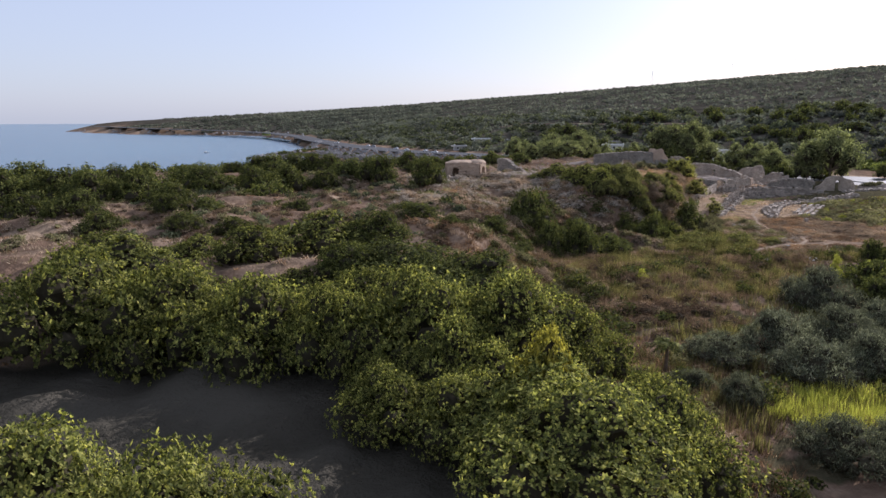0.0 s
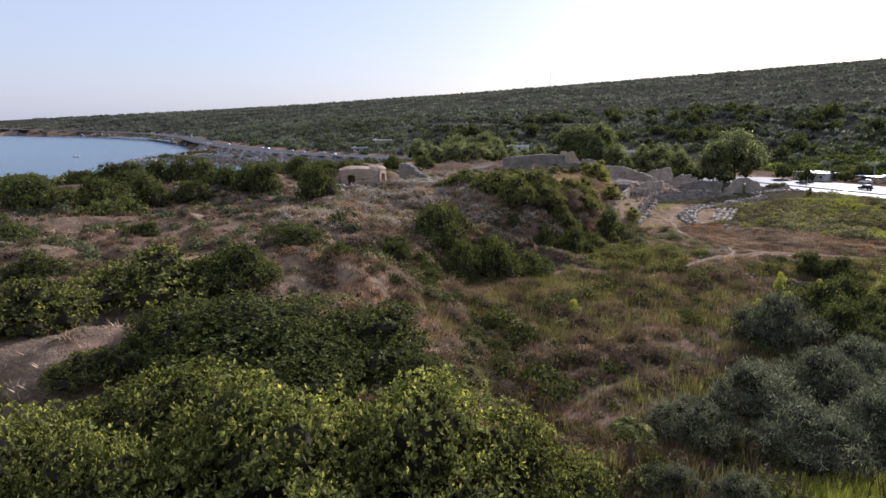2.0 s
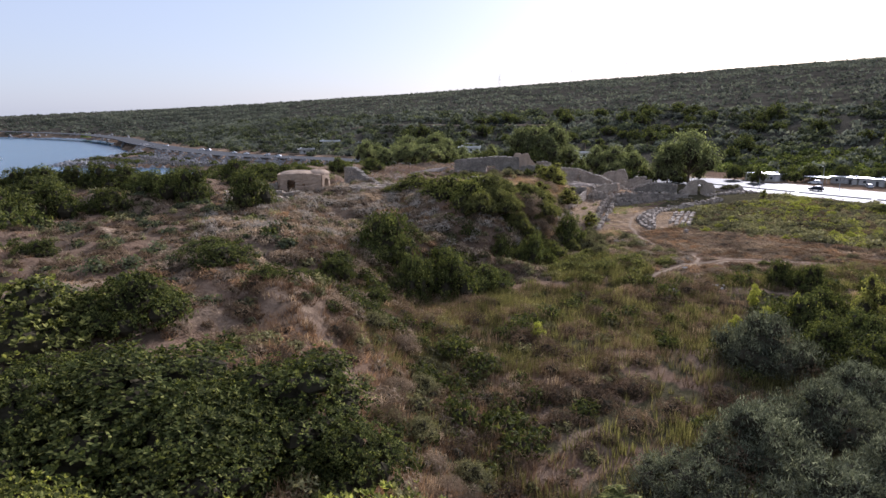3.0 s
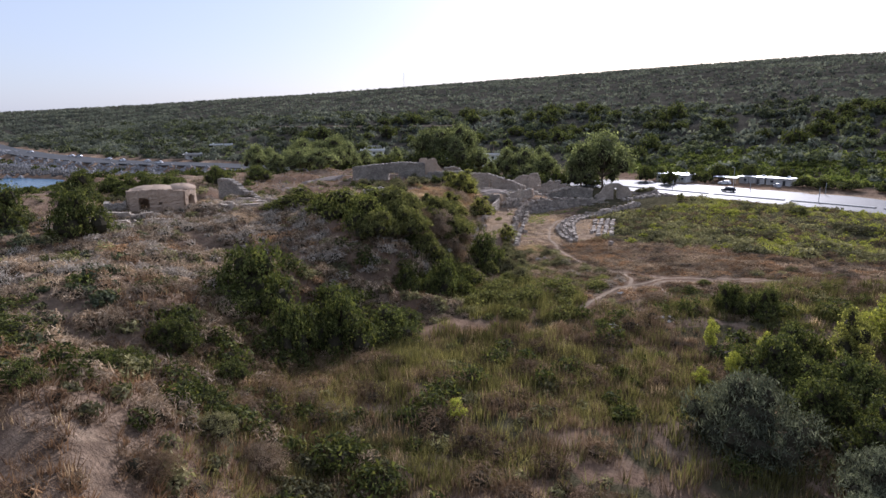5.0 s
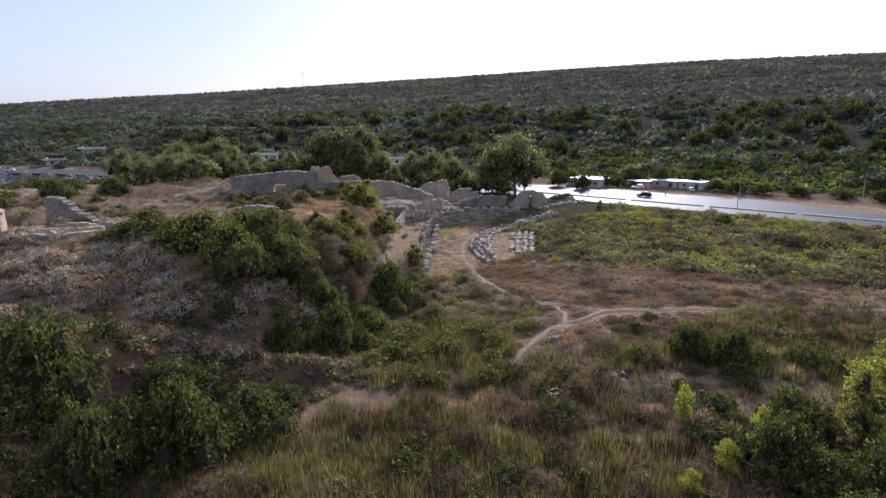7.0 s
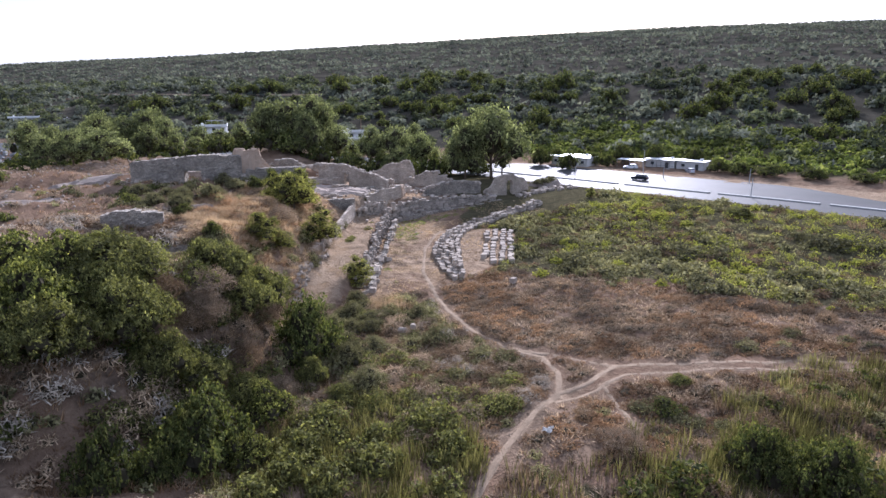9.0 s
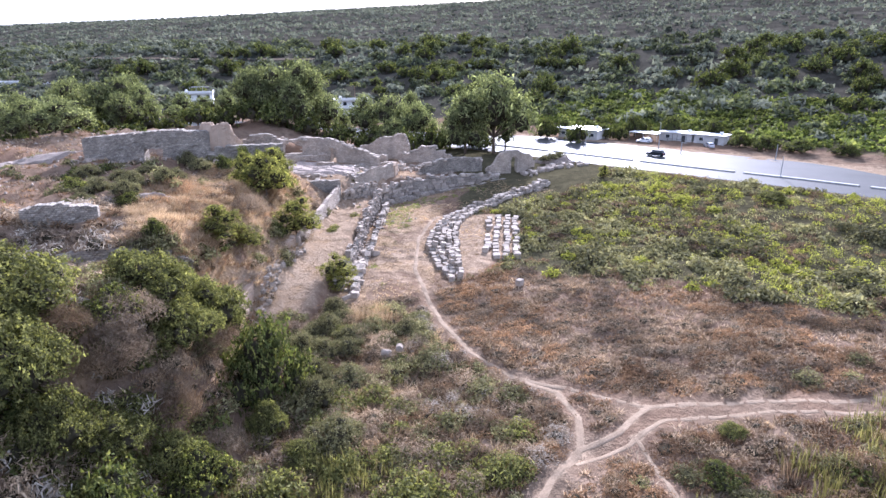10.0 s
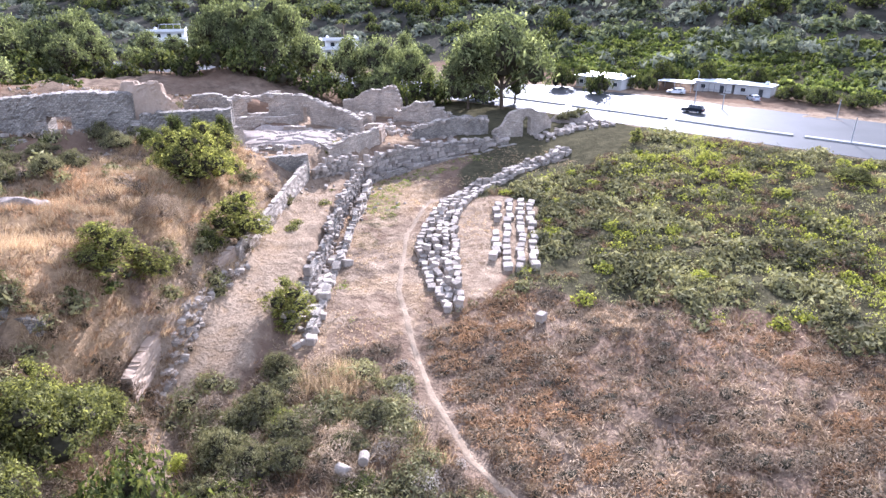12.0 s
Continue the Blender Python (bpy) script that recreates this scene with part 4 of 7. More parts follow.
for x, y, r, h, k in ((67.6, 198.6, 4.8, 6.8, 0), (70.6, 203.4, 3.6, 5.6, 1), (69.8, 192.6, 4.5, 5.4, 0), (65.2, 200.6, 3.0, 4.2, 1), (53.5, 168, 2.4, 5.2, 1), (71.2, 181, 3.4, 4.2, 1), (58.1, 181, 3.7, 3.8, 0), (60.8, 182.4, 2.4, 2.4, 1), (142, 211, 1.9, 2.6, 0), (76.8, 101.6, 3.6, 7.2, 1)):
    planted(YOUNG[k], x, y, r, h / 1.8)
for x, y, r, h, k in ((144, 231.6, 2.4, 1.7, 0), (147.4, 232.6, 2.2, 1.6, 1), (141.4, 230.8, 1.8, 1.3, 0)):
    planted(GREY_BUSH[k], x, y, r, h / 0.95, z=gz(x, y) + 0.7)
LIMES = [(49.2, 161.6, 3.4, 4.2, 0), (52.9, 164.4, 3.4, 4.7, 1), (50.6, 158.8, 2.8, 3.8, 1), (55.6, 170.4, 2.2, 3.0, 0), (59.8, 167.4, 0.9, 1.3, 0), (87.1, 136.3, 1.0, 0.9, 1), (31.2, 103, 1.3, 2.4, 0), (67, 112, 1.3, 3.6, 1), (63, 104, 1.5, 2.6, 0), (68, 105, 1.2, 4.2, 1), (88, 106, 4, 6, 1), (58, 103, 1.2, 2.0, 0), (154, 180, 2.6, 1.8, 0)]
for x, y, r, h, k in LIMES:
    planted(SAPLING[k] if h > 1.4 * r else LIME[k], x, y, r * 1.25, h / (1.3 if h > 1.4 * r else 0.95))
# eucalyptus row behind the ruins: x, y, radius, height
GUMS = [(139, 249, 12, 22, 2), (131.5, 251, 7.5, 16, 0), (146, 254, 6.5, 15, 1), (122, 276, 7.5, 14, 0), (127, 270, 6.5, 13, 2), (115, 280, 7, 13, 1), (132, 284, 6.5, 13, 1), (108, 288, 7, 12, 0), (101, 292, 8.5, 19, 0), (94, 295, 8.5, 17, 2), (89, 298, 7.5, 16, 2), (104, 300, 8, 19, 2), (92, 308, 7, 16, 0), (97, 284, 6.5, 12, 1), (118, 266, 5, 9, 2),
        (62, 324, 6.5, 13, 0), (57, 330, 8, 18, 2), (50, 326, 7.5, 16, 2), (43, 318, 7, 14, 0), (36, 300, 7, 10, 2), (40, 292, 6, 9, 0), (60, 340, 7, 17, 1), (44, 338, 8, 18, 2), (30, 332, 7, 14, 2), (56, 312, 6, 11, 0), (24, 322, 6.5, 12, 1), (145, 268, 5.5, 10, 0), (30, 290, 5, 7, 1), (42, 264, 7, 8.5, 2), (36, 270, 6, 8, 0), (80, 374, 6, 10.5, 0), (88, 377, 6, 9.5, 2), (96, 374, 6, 10, 1), (78, 328, 6, 7.5, 2), (72, 330, 5, 7, 0)]
UNDER = [(74, 300, 4.5, 5, 0), (80, 294, 4.5, 5, 1), (68, 306, 4.5, 4.5, 2), (86, 288, 5, 5.5, 0), (92, 284, 5, 5.5, 1), (99, 280, 5, 5, 2), (106, 278, 5, 5, 0), (113, 272, 5, 5, 1), (120, 268, 5, 5.5, 2), (127, 262, 5, 5.5, 0), (133, 262, 5, 6, 1), (62, 312, 5, 5, 2), (54, 316, 5, 5, 0), (47, 312, 5, 5, 1), (117, 256, 3.2, 5.5, 2), (140, 258, 4, 4, 0), (172.5, 256, 3.6, 5, 1)]
for x, y, r, h, k in UNDER:
    planted(FARBUSH[k], x, y, r, h / 0.95)
hill_rng = random.Random(12)
made = 0
while made < 135:
    x, y = hill_rng.uniform(60, 400), hill_rng.uniform(160, 560)
    d, sd, _ = to_line(np.array(x), np.array(y), ROAD)
    if sd > 0 and 55 < d < 240 and not (y < 320 and d < 118 and hill_rng.random() < 0.75):
        r = hill_rng.uniform(3.2, 6.5)
        planted(FARBUSH[made % 3], x, y, r, r * hill_rng.uniform(0.85, 1.3), hill_rng.uniform(0, 6), label="dark evergreen tree on the hillside maquis")
        made += 1
for x, y, r, h, k in ((180, 270, 4, 5, 0), (186, 258, 3.4, 4.5, 1), (190, 256, 3, 4, 2), (206, 226, 4, 3.6, 0), (209, 220, 4.5, 4, 1), (212, 212, 4.5, 3.4, 2), (217, 203, 4, 3, 0), (171, 268, 4, 6, 1), (205, 250, 4, 6, 2), (212, 240, 4, 5, 0), (198, 258, 4.5, 6, 1), (222, 192, 4, 3, 2), (226, 182, 4, 3, 0)):
    planted(DARKBUSH[k], x, y, r, h / 0.95)
for x, y, r, h, k in GUMS:
    planted(GUM[k], x, y, r, h / 1.95)
for p in GOLDEN + FARBUSH + YOUNG + BARE_SHRUB + GREY_BUSH + SAPLING + CAROB + SHADED_BUSH + BUSH + DARKBUSH + LIME + TAMARISK + GUM:
    for o in (*p.children, p):
        bpy.data.objects.remove(o)

# ---- roads ----
def part(name, bm, mat, parent, label=""):
    me = bpy.data.meshes.new(name)
    bm.to_mesh(me)
    bm.free()
    me.materials.append(mat)
    ob = new(name, me)
    ob.parent = parent
    if label:
        ob["label"] = label
    return ob


def part_np(name, verts, faces, mat, parent, label="", uv=None):
    ob = new(name, mesh_np(name, verts, faces, [mat]))
    ob.parent = parent
    if label:
        ob["label"] = label
    return ob


def box_bm(sx, sy, sz, at=(0, 0, 0), bevel=0.0, turn=0.0, segments=1):
    bm = bmesh.new()
    bmesh.ops.create_cube(bm, size=1.0)
    bmesh.ops.scale(bm, vec=(sx, sy, sz), verts=bm.verts)
    if bevel:
        bmesh.ops.bevel(bm, geom=bm.edges[:], offset=bevel, segments=segments, affect="EDGES")
    bmesh.ops.rotate(bm, cent=(0, 0, 0), matrix=Matrix.Rotation(turn, 3, "Z"), verts=bm.verts)
    bmesh.ops.translate(bm, vec=at, verts=bm.verts)
    return bm


def line_points(pts, step):
    """Even points along a polyline of any width: place and unit direction."""
    p = np.array(pts, float)
    seg = np.linalg.norm(np.diff(p[:, :2], axis=0), axis=1)
    s = np.concatenate([[0], np.cumsum(seg)])
    at = np.linspace(0, s[-1], max(2, int(s[-1] / step) + 1))
    q = np.stack([np.interp(at, s, p[:, k]) for k in range(p.shape[1])], 1)
    d = np.gradient(q[:, :2], axis=0)
    return at, q, d / np.linalg.norm(d, axis=1, keepdims=True)


def ribbon(name, pts, left, right, lift, mat, label, category, kind="structure", step=6.0, drop=0.5):
    """A slab along a line with its side faces; left and right: offsets, numbers or arrays along it."""
    s, q, d = line_points(pts, step)
    nrm = np.stack([d[:, 1], -d[:, 0]], 1)
    left, right = np.broadcast_to(left, len(q)), np.broadcast_to(right, len(q))
    rows = []
    for off, dz in ((left, -drop), (left, lift), (right, lift), (right, -drop)):
        rows.append(np.concatenate([q[:, :2] + nrm * off[:, None], (q[:, 2] + dz)[:, None]], 1))
    v = np.concatenate(rows)
    ob = new(name, mesh_np(name, v, grid_faces(len(q), 4), [mat]))
    ob.data.flip_normals()
    return tagged(ob, label, category, kind=kind)


fine_road = line_points(ROAD, 4.0)[1]
s_road, q_road, d_road = line_points(ROAD, 6.0)
apron = np.interp(q_road[:, 1], [120, 170, 190, 262, 275, 300], [11, 13, 25, 25, 15, 11])
ribbon("road", ROAD, -10.5, apron, 0.06, ASPHALT, "sunlit grey asphalt dual carriageway through the valley", "road")
kerb_s, kerb_q, kerb_d = line_points([p for p in ROAD if p[1] > 60 and p[1] < 400], 1.0)
for a in range(0, len(kerb_q) - 24, 24):
    m = kerb_q[a:a + 23]
    ribbon("median_kerb", [tuple(p) for p in m], -0.55, 0.55, 0.34, CONCRETE, "low concrete median kerb between the carriageways", "kerb", step=2.0)


# ---- ruins ----
def ruin_wall(name, pts, thick, mat, seed, label, category="ruin wall", holes=(), jag=0.7, cell=0.55, lean=0.0, sink=0.5, parent=None, rise=0.45):
    """A weathered wall along x, y, top points with a ragged top; holes: (from, to, bottom, top, arched) in metres along it and in height."""
    rng = np.random.default_rng(seed)
    edges = [e for h in holes for e in h[:2]]
    s, q, d = line_points(pts, cell)
    if edges:
        s0 = s
        s = np.unique(np.round(np.concatenate([s, edges]), 3))
        q = np.stack([np.interp(s, s0, q[:, k]) for k in range(3)], 1)
        d = np.stack([np.interp(s, s0, d[:, k]) for k in range(2)], 1)
    n = np.stack([d[:, 1], -d[:, 0]], 1)
    base = ground(q[:, 0], q[:, 1])
    base = np.minimum.reduce([base, ground(q[:, 0] + n[:, 0] * thick / 2, q[:, 1] + n[:, 1] * thick / 2), ground(q[:, 0] - n[:, 0] * thick / 2, q[:, 1] - n[:, 1] * thick / 2)]) - sink
    wobble = vnoise(s, s * 0 + seed, 2.6, seed, 3) - 0.35
    top = np.maximum(q[:, 2] - np.floor(np.maximum(wobble, 0) * 2.2 * jag / rise) * rise - rng.uniform(0, 0.14, len(s)), base + 0.6)
    levels = np.arange(base.min(), top.max() + rise, rise)
    hz = [z for h in holes for z in h[2:4]]
    levels = np.unique(np.concatenate([levels, hz, [h[3] - 0.3 for h in holes]]))
    ni, nj = len(s), len(levels)
    z = np.clip(levels[None, :], base[:, None], top[:, None])
    jit = rng.normal(0, 0.05, (2, ni, nj))
    V = np.zeros((2, ni, nj, 3))
    for k, sg in ((0, 1), (1, -1)):
        off = sg * thick / 2 * (1 - 0.12 * (z - base[:, None]) / np.maximum((top - base)[:, None], 1)) + jit[k]
        V[k, :, :, 0] = q[:, 0:1] + n[:, 0:1] * off
        V[k, :, :, 1] = q[:, 1:2] + n[:, 1:2] * off
        V[k, :, :, 2] = z + rng.normal(0, 0.03, (ni, nj)) * (z > base[:, None] + 0.01)
    sm, lm = (s[:-1] + s[1:]) / 2, (levels[:-1] + levels[1:]) / 2
    solid = (lm[None, :] < ((top[:-1] + top[1:]) / 2)[:, None]) & (levels[1:][None, :] > np.minimum(base[:-1], base[1:])[:, None])
    for h in holes:
        c, w = (h[0] + h[1]) / 2, (h[1] - h[0]) / 2
        crown_z = h[3] - (w * (1 - np.sqrt(np.clip(1 - ((sm - c) / w) ** 2, 0, 1))) if h[4] else 0)
        solid &= ~((sm > h[0])[:, None] & (sm < h[1])[:, None] & (lm[None, :] > h[2]) & (lm[None, :] < np.broadcast_to(crown_z, sm.shape)[:, None]))
    idx = np.arange(2 * ni * nj).reshape(2, ni, nj)
    F = []
    for i in range(ni - 1):
        for j in range(nj - 1):
            if not solid[i, j]:
                continue
            a0, a1, b1, b0 = idx[0, i, j], idx[0, i + 1, j], idx[0, i + 1, j + 1], idx[0, i, j + 1]
            c0, c1, e1, e0 = idx[1, i, j], idx[1, i + 1, j], idx[1, i + 1, j + 1], idx[1, i, j + 1]
            F += [(a0, a1, b1, b0), (c1, c0, e0, e1)]
            if j == nj - 2 or not solid[i, j + 1]:
                F.append((b0, b1, e1, e0))
            if j > 0 and not solid[i, j - 1]:
                F.append((a1, a0, c0, c1))
            if i == 0 or not solid[i - 1, j]:
                F.append((a0, b0, e0, c0))
            if i == ni - 2 or not solid[i + 1, j]:
                F.append((a1, c1, e1, b1))
    me = mesh_np(name, V.reshape(-1, 3), F, [mat])
    along = np.broadcast_to(s[None, :, None], (2, ni, nj)).ravel()
    across = np.broadcast_to(np.array([0, 0.37])[:, None, None], (2, ni, nj)).ravel()
    vi = np.zeros(len(me.loops), np.int32)
    me.loops.foreach_get("vertex_index", vi)
    uv = me.uv_layers.new(name="along")
    uv.data.foreach_set("uv", np.stack([(along + across)[vi], V.reshape(-1, 3)[vi, 2]], 1).astype(np.float32).ravel())
    ob = new(name, me)
    if parent:
        ob.parent = parent
        return ob
    return tagged(ob, label, category)


def heap(name, cx, cy, rx, ry, h, mat, seed, label, category="rock", turn=0.0, n=26, z=None, rough=0.35, steps=0.0):
    """A lumpy mass of rock or earth sitting in the ground."""
    a = np.linspace(-1, 1, n)
    u, w = np.meshgrid(a, a)
    r = np.hypot(u, w)
    x, y = cx + (u * rx * math.cos(turn) - w * ry * math.sin(turn)), cy + (u * rx * math.sin(turn) + w * ry * math.cos(turn))
    bulk = smooth(1.0 - r + (vnoise(u * 3 + seed, w * 3, 1, seed) - 0.5) * 0.5, 0.0, 0.35)
    lump = vnoise(x, y, max(rx, ry) * 0.5, seed + 3, 4)
    zz = bulk * h * (1 - rough + 2 * rough * (lump - 0.2))
    if steps:
        zz = np.floor(zz / steps) * steps + (zz % steps) * 0.25
    base = ground(x, y) if z is None else z
    me = mesh_np(name, np.stack([x.ravel(), y.ravel(), (base - 0.35 + zz).ravel()], 1), grid_faces(n, n), [mat])
    return tagged(new(name, me), label, category)


def block_mesh(seed, mat):
    """A worn squared stone about 1 across."""
    rng = random.Random(seed)
    bm = bmesh.new()
    bmesh.ops.create_cube(bm, size=1.0)
    bmesh.ops.bevel(bm, geom=bm.edges[:], offset=rng.uniform(0.06, 0.11), segments=1, affect="EDGES")
    for v in bm.verts:
        v.co += Vector((rng.uniform(-1, 1), rng.uniform(-1, 1), rng.uniform(-1, 1))) * 0.045
    me = bpy.data.meshes.new("block")
    bm.to_mesh(me)
    bm.free()
    me.materials.append(mat)
    return me


BLOCKS = [block_mesh(i, ASHLAR) for i in range(7)]
GREY_BLOCKS = [block_mesh(40 + i, GREYSTONE) for i in range(6)]


def block(parent, x, y, z, sx, sy, sz, turn, rng, tilt=0.0, name="block", kinds=None):
    ob = new(name, rng.choice(kinds or BLOCKS))
    ob.parent = parent
    ob.matrix_basis = Matrix.Translation((x, y, z + sz / 2)) @ Euler((rng.uniform(-tilt, tilt), rng.uniform(-tilt, tilt), turn)).to_matrix().to_4x4() @ Matrix.Diagonal((sx, sy, sz, 1))
    return ob


def block_wall(name, pts, thick, kinds, seed, label, holes=(), jag=0.7, course=0.46, length=0.95, loss=0.2, stand=0, core=RUBBLE, tumble=0.0):
    """A ruined wall of single squared stones round a rubble core; stand: upright stones left on top."""
    e = tagged(new(name), label, "ruin wall")
    rng = random.Random(seed)
    ruin_wall("core", [(x, y, z - 0.3) for x, y, z in pts], thick * 0.7, core, seed, "", holes=holes, jag=jag, parent=e)
    s, q, d = line_points(pts, 0.25)
    base = ground(q[:, 0], q[:, 1]) - 0.15
    top = q[:, 2] - np.maximum(vnoise(s, s * 0 + seed, 2.6, seed, 3) - 0.35, 0) * 2.2 * jag
    z = float(base.min())
    while z < q[:, 2].max():
        u = -rng.random() * length
        while u < s[-1]:
            ln = length * rng.uniform(0.45, 1.6)
            m = min(max(u + ln / 2, 0), s[-1])
            i = int(np.searchsorted(s, m).clip(0, len(s) - 1))
            high = course * rng.uniform(0.9, 1.06)
            gone = z + 0.75 * high > top[i] or z + high < base[i] + 0.1
            gone = gone or any(min(u + ln, h[1]) - max(u, h[0]) > 0.22 * ln and h[2] - 0.2 < z + high / 2 < h[3] - (0.5 if h[4] and abs(m - (h[0] + h[1]) / 2) > 0.3 * (h[1] - h[0]) else 0) for h in holes)
            near_top = top[i] - z < 2.2 * course
            if not gone and rng.random() > loss * (2.4 if near_top else 0.6):
                o = rng.gauss(0, 0.09)
                block(e, q[i][0] - d[i][1] * o, q[i][1] + d[i][0] * o, z, ln * 0.97, thick * rng.uniform(0.86, 1.08), high, math.atan2(d[i][1], d[i][0]) + rng.uniform(-0.07, 0.07) + rng.gauss(0, 1) * tumble, rng, (0.05 if not near_top else 0.16) + tumble, "block", kinds)
            u += ln + rng.uniform(0.0, 0.04)
        z += course
    for _ in range(stand):
        i = rng.randrange(len(q))
        if any(h[0] - 0.3 < s[i] < h[1] + 0.3 for h in holes):
            continue
        block(e, q[i][0], q[i][1], top[i] - 0.35, rng.uniform(0.4, 0.7), thick * rng.uniform(0.5, 0.8), rng.uniform(0.6, 1.2), math.atan2(d[i][1], d[i][0]) + rng.uniform(-0.2, 0.2), rng, 0.08, "standing_block", kinds)
    return e


def stone_pile():
    """The long curved heap of fallen ashlar in the yard."""
    pile = tagged(new("stone_pile"), "long curved heap of pale squared ruin stones", "stone pile")
    rng = random.Random(3)
    line = [(85.6, 176.6), (87.6, 182), (90.5, 189), (94.5, 195.8), (100.5, 202.8), (108, 207.8), (116, 210.8), (124, 212.6), (129, 214.5)]
    s, q, d = line_points(line, 1.05)
    for i in range(len(q)):
        turn = math.atan2(d[i][1], d[i][0])
        nx, ny = -d[i][1], d[i][0]
        half = np.interp(s[i], [0, 4, 14, 24, 40, 60], [1.0, 1.7, 2.6, 2.0, 1.5, 1.2])
        count = max(2, int(round(2 * half / 0.95)))
        for k in range(count):
            o = -half + (k + 0.5) * 2 * half / count + rng.uniform(-0.16, 0.16)
            x, y = q[i][0] + nx * o + rng.uniform(-0.15, 0.15), q[i][1] + ny * o + rng.uniform(-0.15, 0.15)
            z = gz(x, y) - 0.08
            sz = rng.uniform(0.5, 0.85)
            block(pile, x, y, z, rng.uniform(0.75, 1.25), rng.uniform(0.6, 0.95), sz, turn + rng.uniform(-0.35, 0.35), rng, 0.12)
            if abs(o) < half * 0.62 and rng.random() < 0.55:
                block(pile, x + rng.uniform(-0.2, 0.2), y + rng.uniform(-0.2, 0.2), z + sz * 0.92, rng.uniform(0.7, 1.1), rng.uniform(0.55, 0.85), rng.uniform(0.45, 0.7), turn + rng.uniform(-0.5, 0.5), rng, 0.2)


def slab_rows():
    """Four rows of sorted building stones laid out on bare earth."""
    rng = random.Random(9)
    a, b = np.array((95.3, 180.8)), np.array((108.0, 199.4))
    d = (b - a) / np.linalg.norm(b - a)
    n = np.array((d[1], -d[0]))
    for row, (o, s0, s1) in enumerate(((-2.0, 2.5, 20.5), (-0.55, 0.3, 22.0), (0.95, 0.0, 22.5), (2.35, 0.8, 22.8))):
        rows = tagged(new("stone_row"), "row of pale squared building stones laid on bare earth", "stone row", group="sorted stone rows")
        s = s0
        while s < s1:
            ln, w = rng.uniform(1.1, 1.9), rng.uniform(0.75, 1.0)
            if not (row == 0 and 9 < s < 14):
                x, y = a + d * (s + ln / 2) + n * (o + rng.uniform(-0.24, 0.24))
                block(rows, x, y, gz(x, y) - 0.05, ln * 0.9, w, rng.uniform(0.55, 0.8), math.atan2(d[1], d[0]) + rng.uniform(-0.16, 0.16), rng, 0.07)
            s += ln + rng.uniform(0.0, 0.22)


def fallen(name, line, half, count, size, seed, label):
    """Fallen stones strewn along a wall."""
    e = tagged(new(name), label, "fallen stones")
    rng = random.Random(seed)
    s, q, d = line_points(line, 0.25)
    for _ in range(count):
        i = rng.randrange(len(q))
        o = rng.gauss(0, half)
        x, y = q[i][0] - d[i][1] * o, q[i][1] + d[i][0] * o
        k = rng.uniform(*size)
        block(e, x, y, gz(x, y) - 0.12 * k, k * rng.uniform(0.8, 1.5), k * rng.uniform(0.7, 1.1), k * rng.uniform(0.55, 0.9), rng.uniform(0, 3.1), rng, 0.3, "stone")


# fortress on the hilltop
ruin_wall("fortress_wall", [(46.3, 227.6, 14.6), (50, 224.4, 15.2), (53, 222.4, 15.6), (57, 220.5, 16.0), (60, 219.5, 16.0), (63.8, 218.3, 15.7)], 2.2, RUBBLE, 1, "tall weathered grey rubble masonry fortress wall with a doorway", holes=[(10.2, 13.0, 9.6, 13.1, False)], jag=0.3, cell=0.3, rise=0.22)
ruin_wall("fortress_wall", [(64.2, 217.2, 13.3), (68, 216.2, 13.5), (72, 215.3, 13.5), (74.6, 214.6, 13.6)], 1.6, RUBBLE, 2, "lower stretch of grey rubble fortress wall", jag=0.25, cell=0.3, rise=0.22, sink=1.5)
heap("broken_tower_core", 65.4, 219.9, 3.4, 2.4, 7.2, PLASTER, 4, "crumbling tan mortar core of a fallen tower", "ruin", z=10.6, rough=0.35, n=26, turn=-0.3, steps=0.5)
ruin_wall("tower_wall", [(62.6, 220.0, 15.9), (64.4, 219.2, 16.6), (66.6, 218.6, 16.7), (68.0, 218.6, 14.9), (69.0, 218.8, 13.6)], 1.0, PLASTER, 3, "broken tan upper wall of the fallen tower", jag=1.0, cell=0.3, rise=0.25)
heap("rubble_fill", 56.5, 230.5, 11, 5.0, 2.0, ROCK, 5, "pale rubble fill behind the fortress wall", "rubble", turn=-0.35, z=10.6, rough=0.35, n=44, steps=0.6)
heap("rubble_fill", 69.6, 221.6, 4.4, 4, 2.4, ROCK, 6, "broken pale masonry and rubble inside the fortress", "rubble", turn=0.2, z=10.2, rough=0.5, n=34, steps=0.5)
ruin_wall("tower_wall", [(70.5, 225.5, 13.6), (74, 224.2, 14.2), (76.5, 223.6, 13.4)], 1.2, RUBBLE, 8, "broken pale inner wall of the fortress", jag=0.9)
ruin_wall("buttress", [(63.2, 215.2, 12.4), (63.9, 217.0, 12.6)], 1.3, RUBBLE, 7, "short stone buttress against the fortress wall", jag=0.2)
# basilica court
ruin_wall("apse_wall", [(76, 243.2, 9.8), (80, 243.6, 10.4), (86, 242.4, 10.8), (91.5, 240, 10.6), (94.5, 236, 9.5), (96.5, 231.5, 8.4), (98, 229.5, 7.6)], 1.2, COURSED, 11, "roofless pink limestone church wall with an arched niche", holes=[(6.6, 10.2, 7.2, 9.9, True), (16.4, 17.8, 5.0, 8.2, False)], jag=0.6, cell=0.35, rise=0.25)
ruin_wall("low_wall", [(77, 239.5, 7.4), (84, 238.6, 7.7), (89.6, 237.2, 7.5)], 0.8, COURSED, 12, "low pale coursed stone wall of the court", jag=0.35, cell=0.35, rise=0.25)
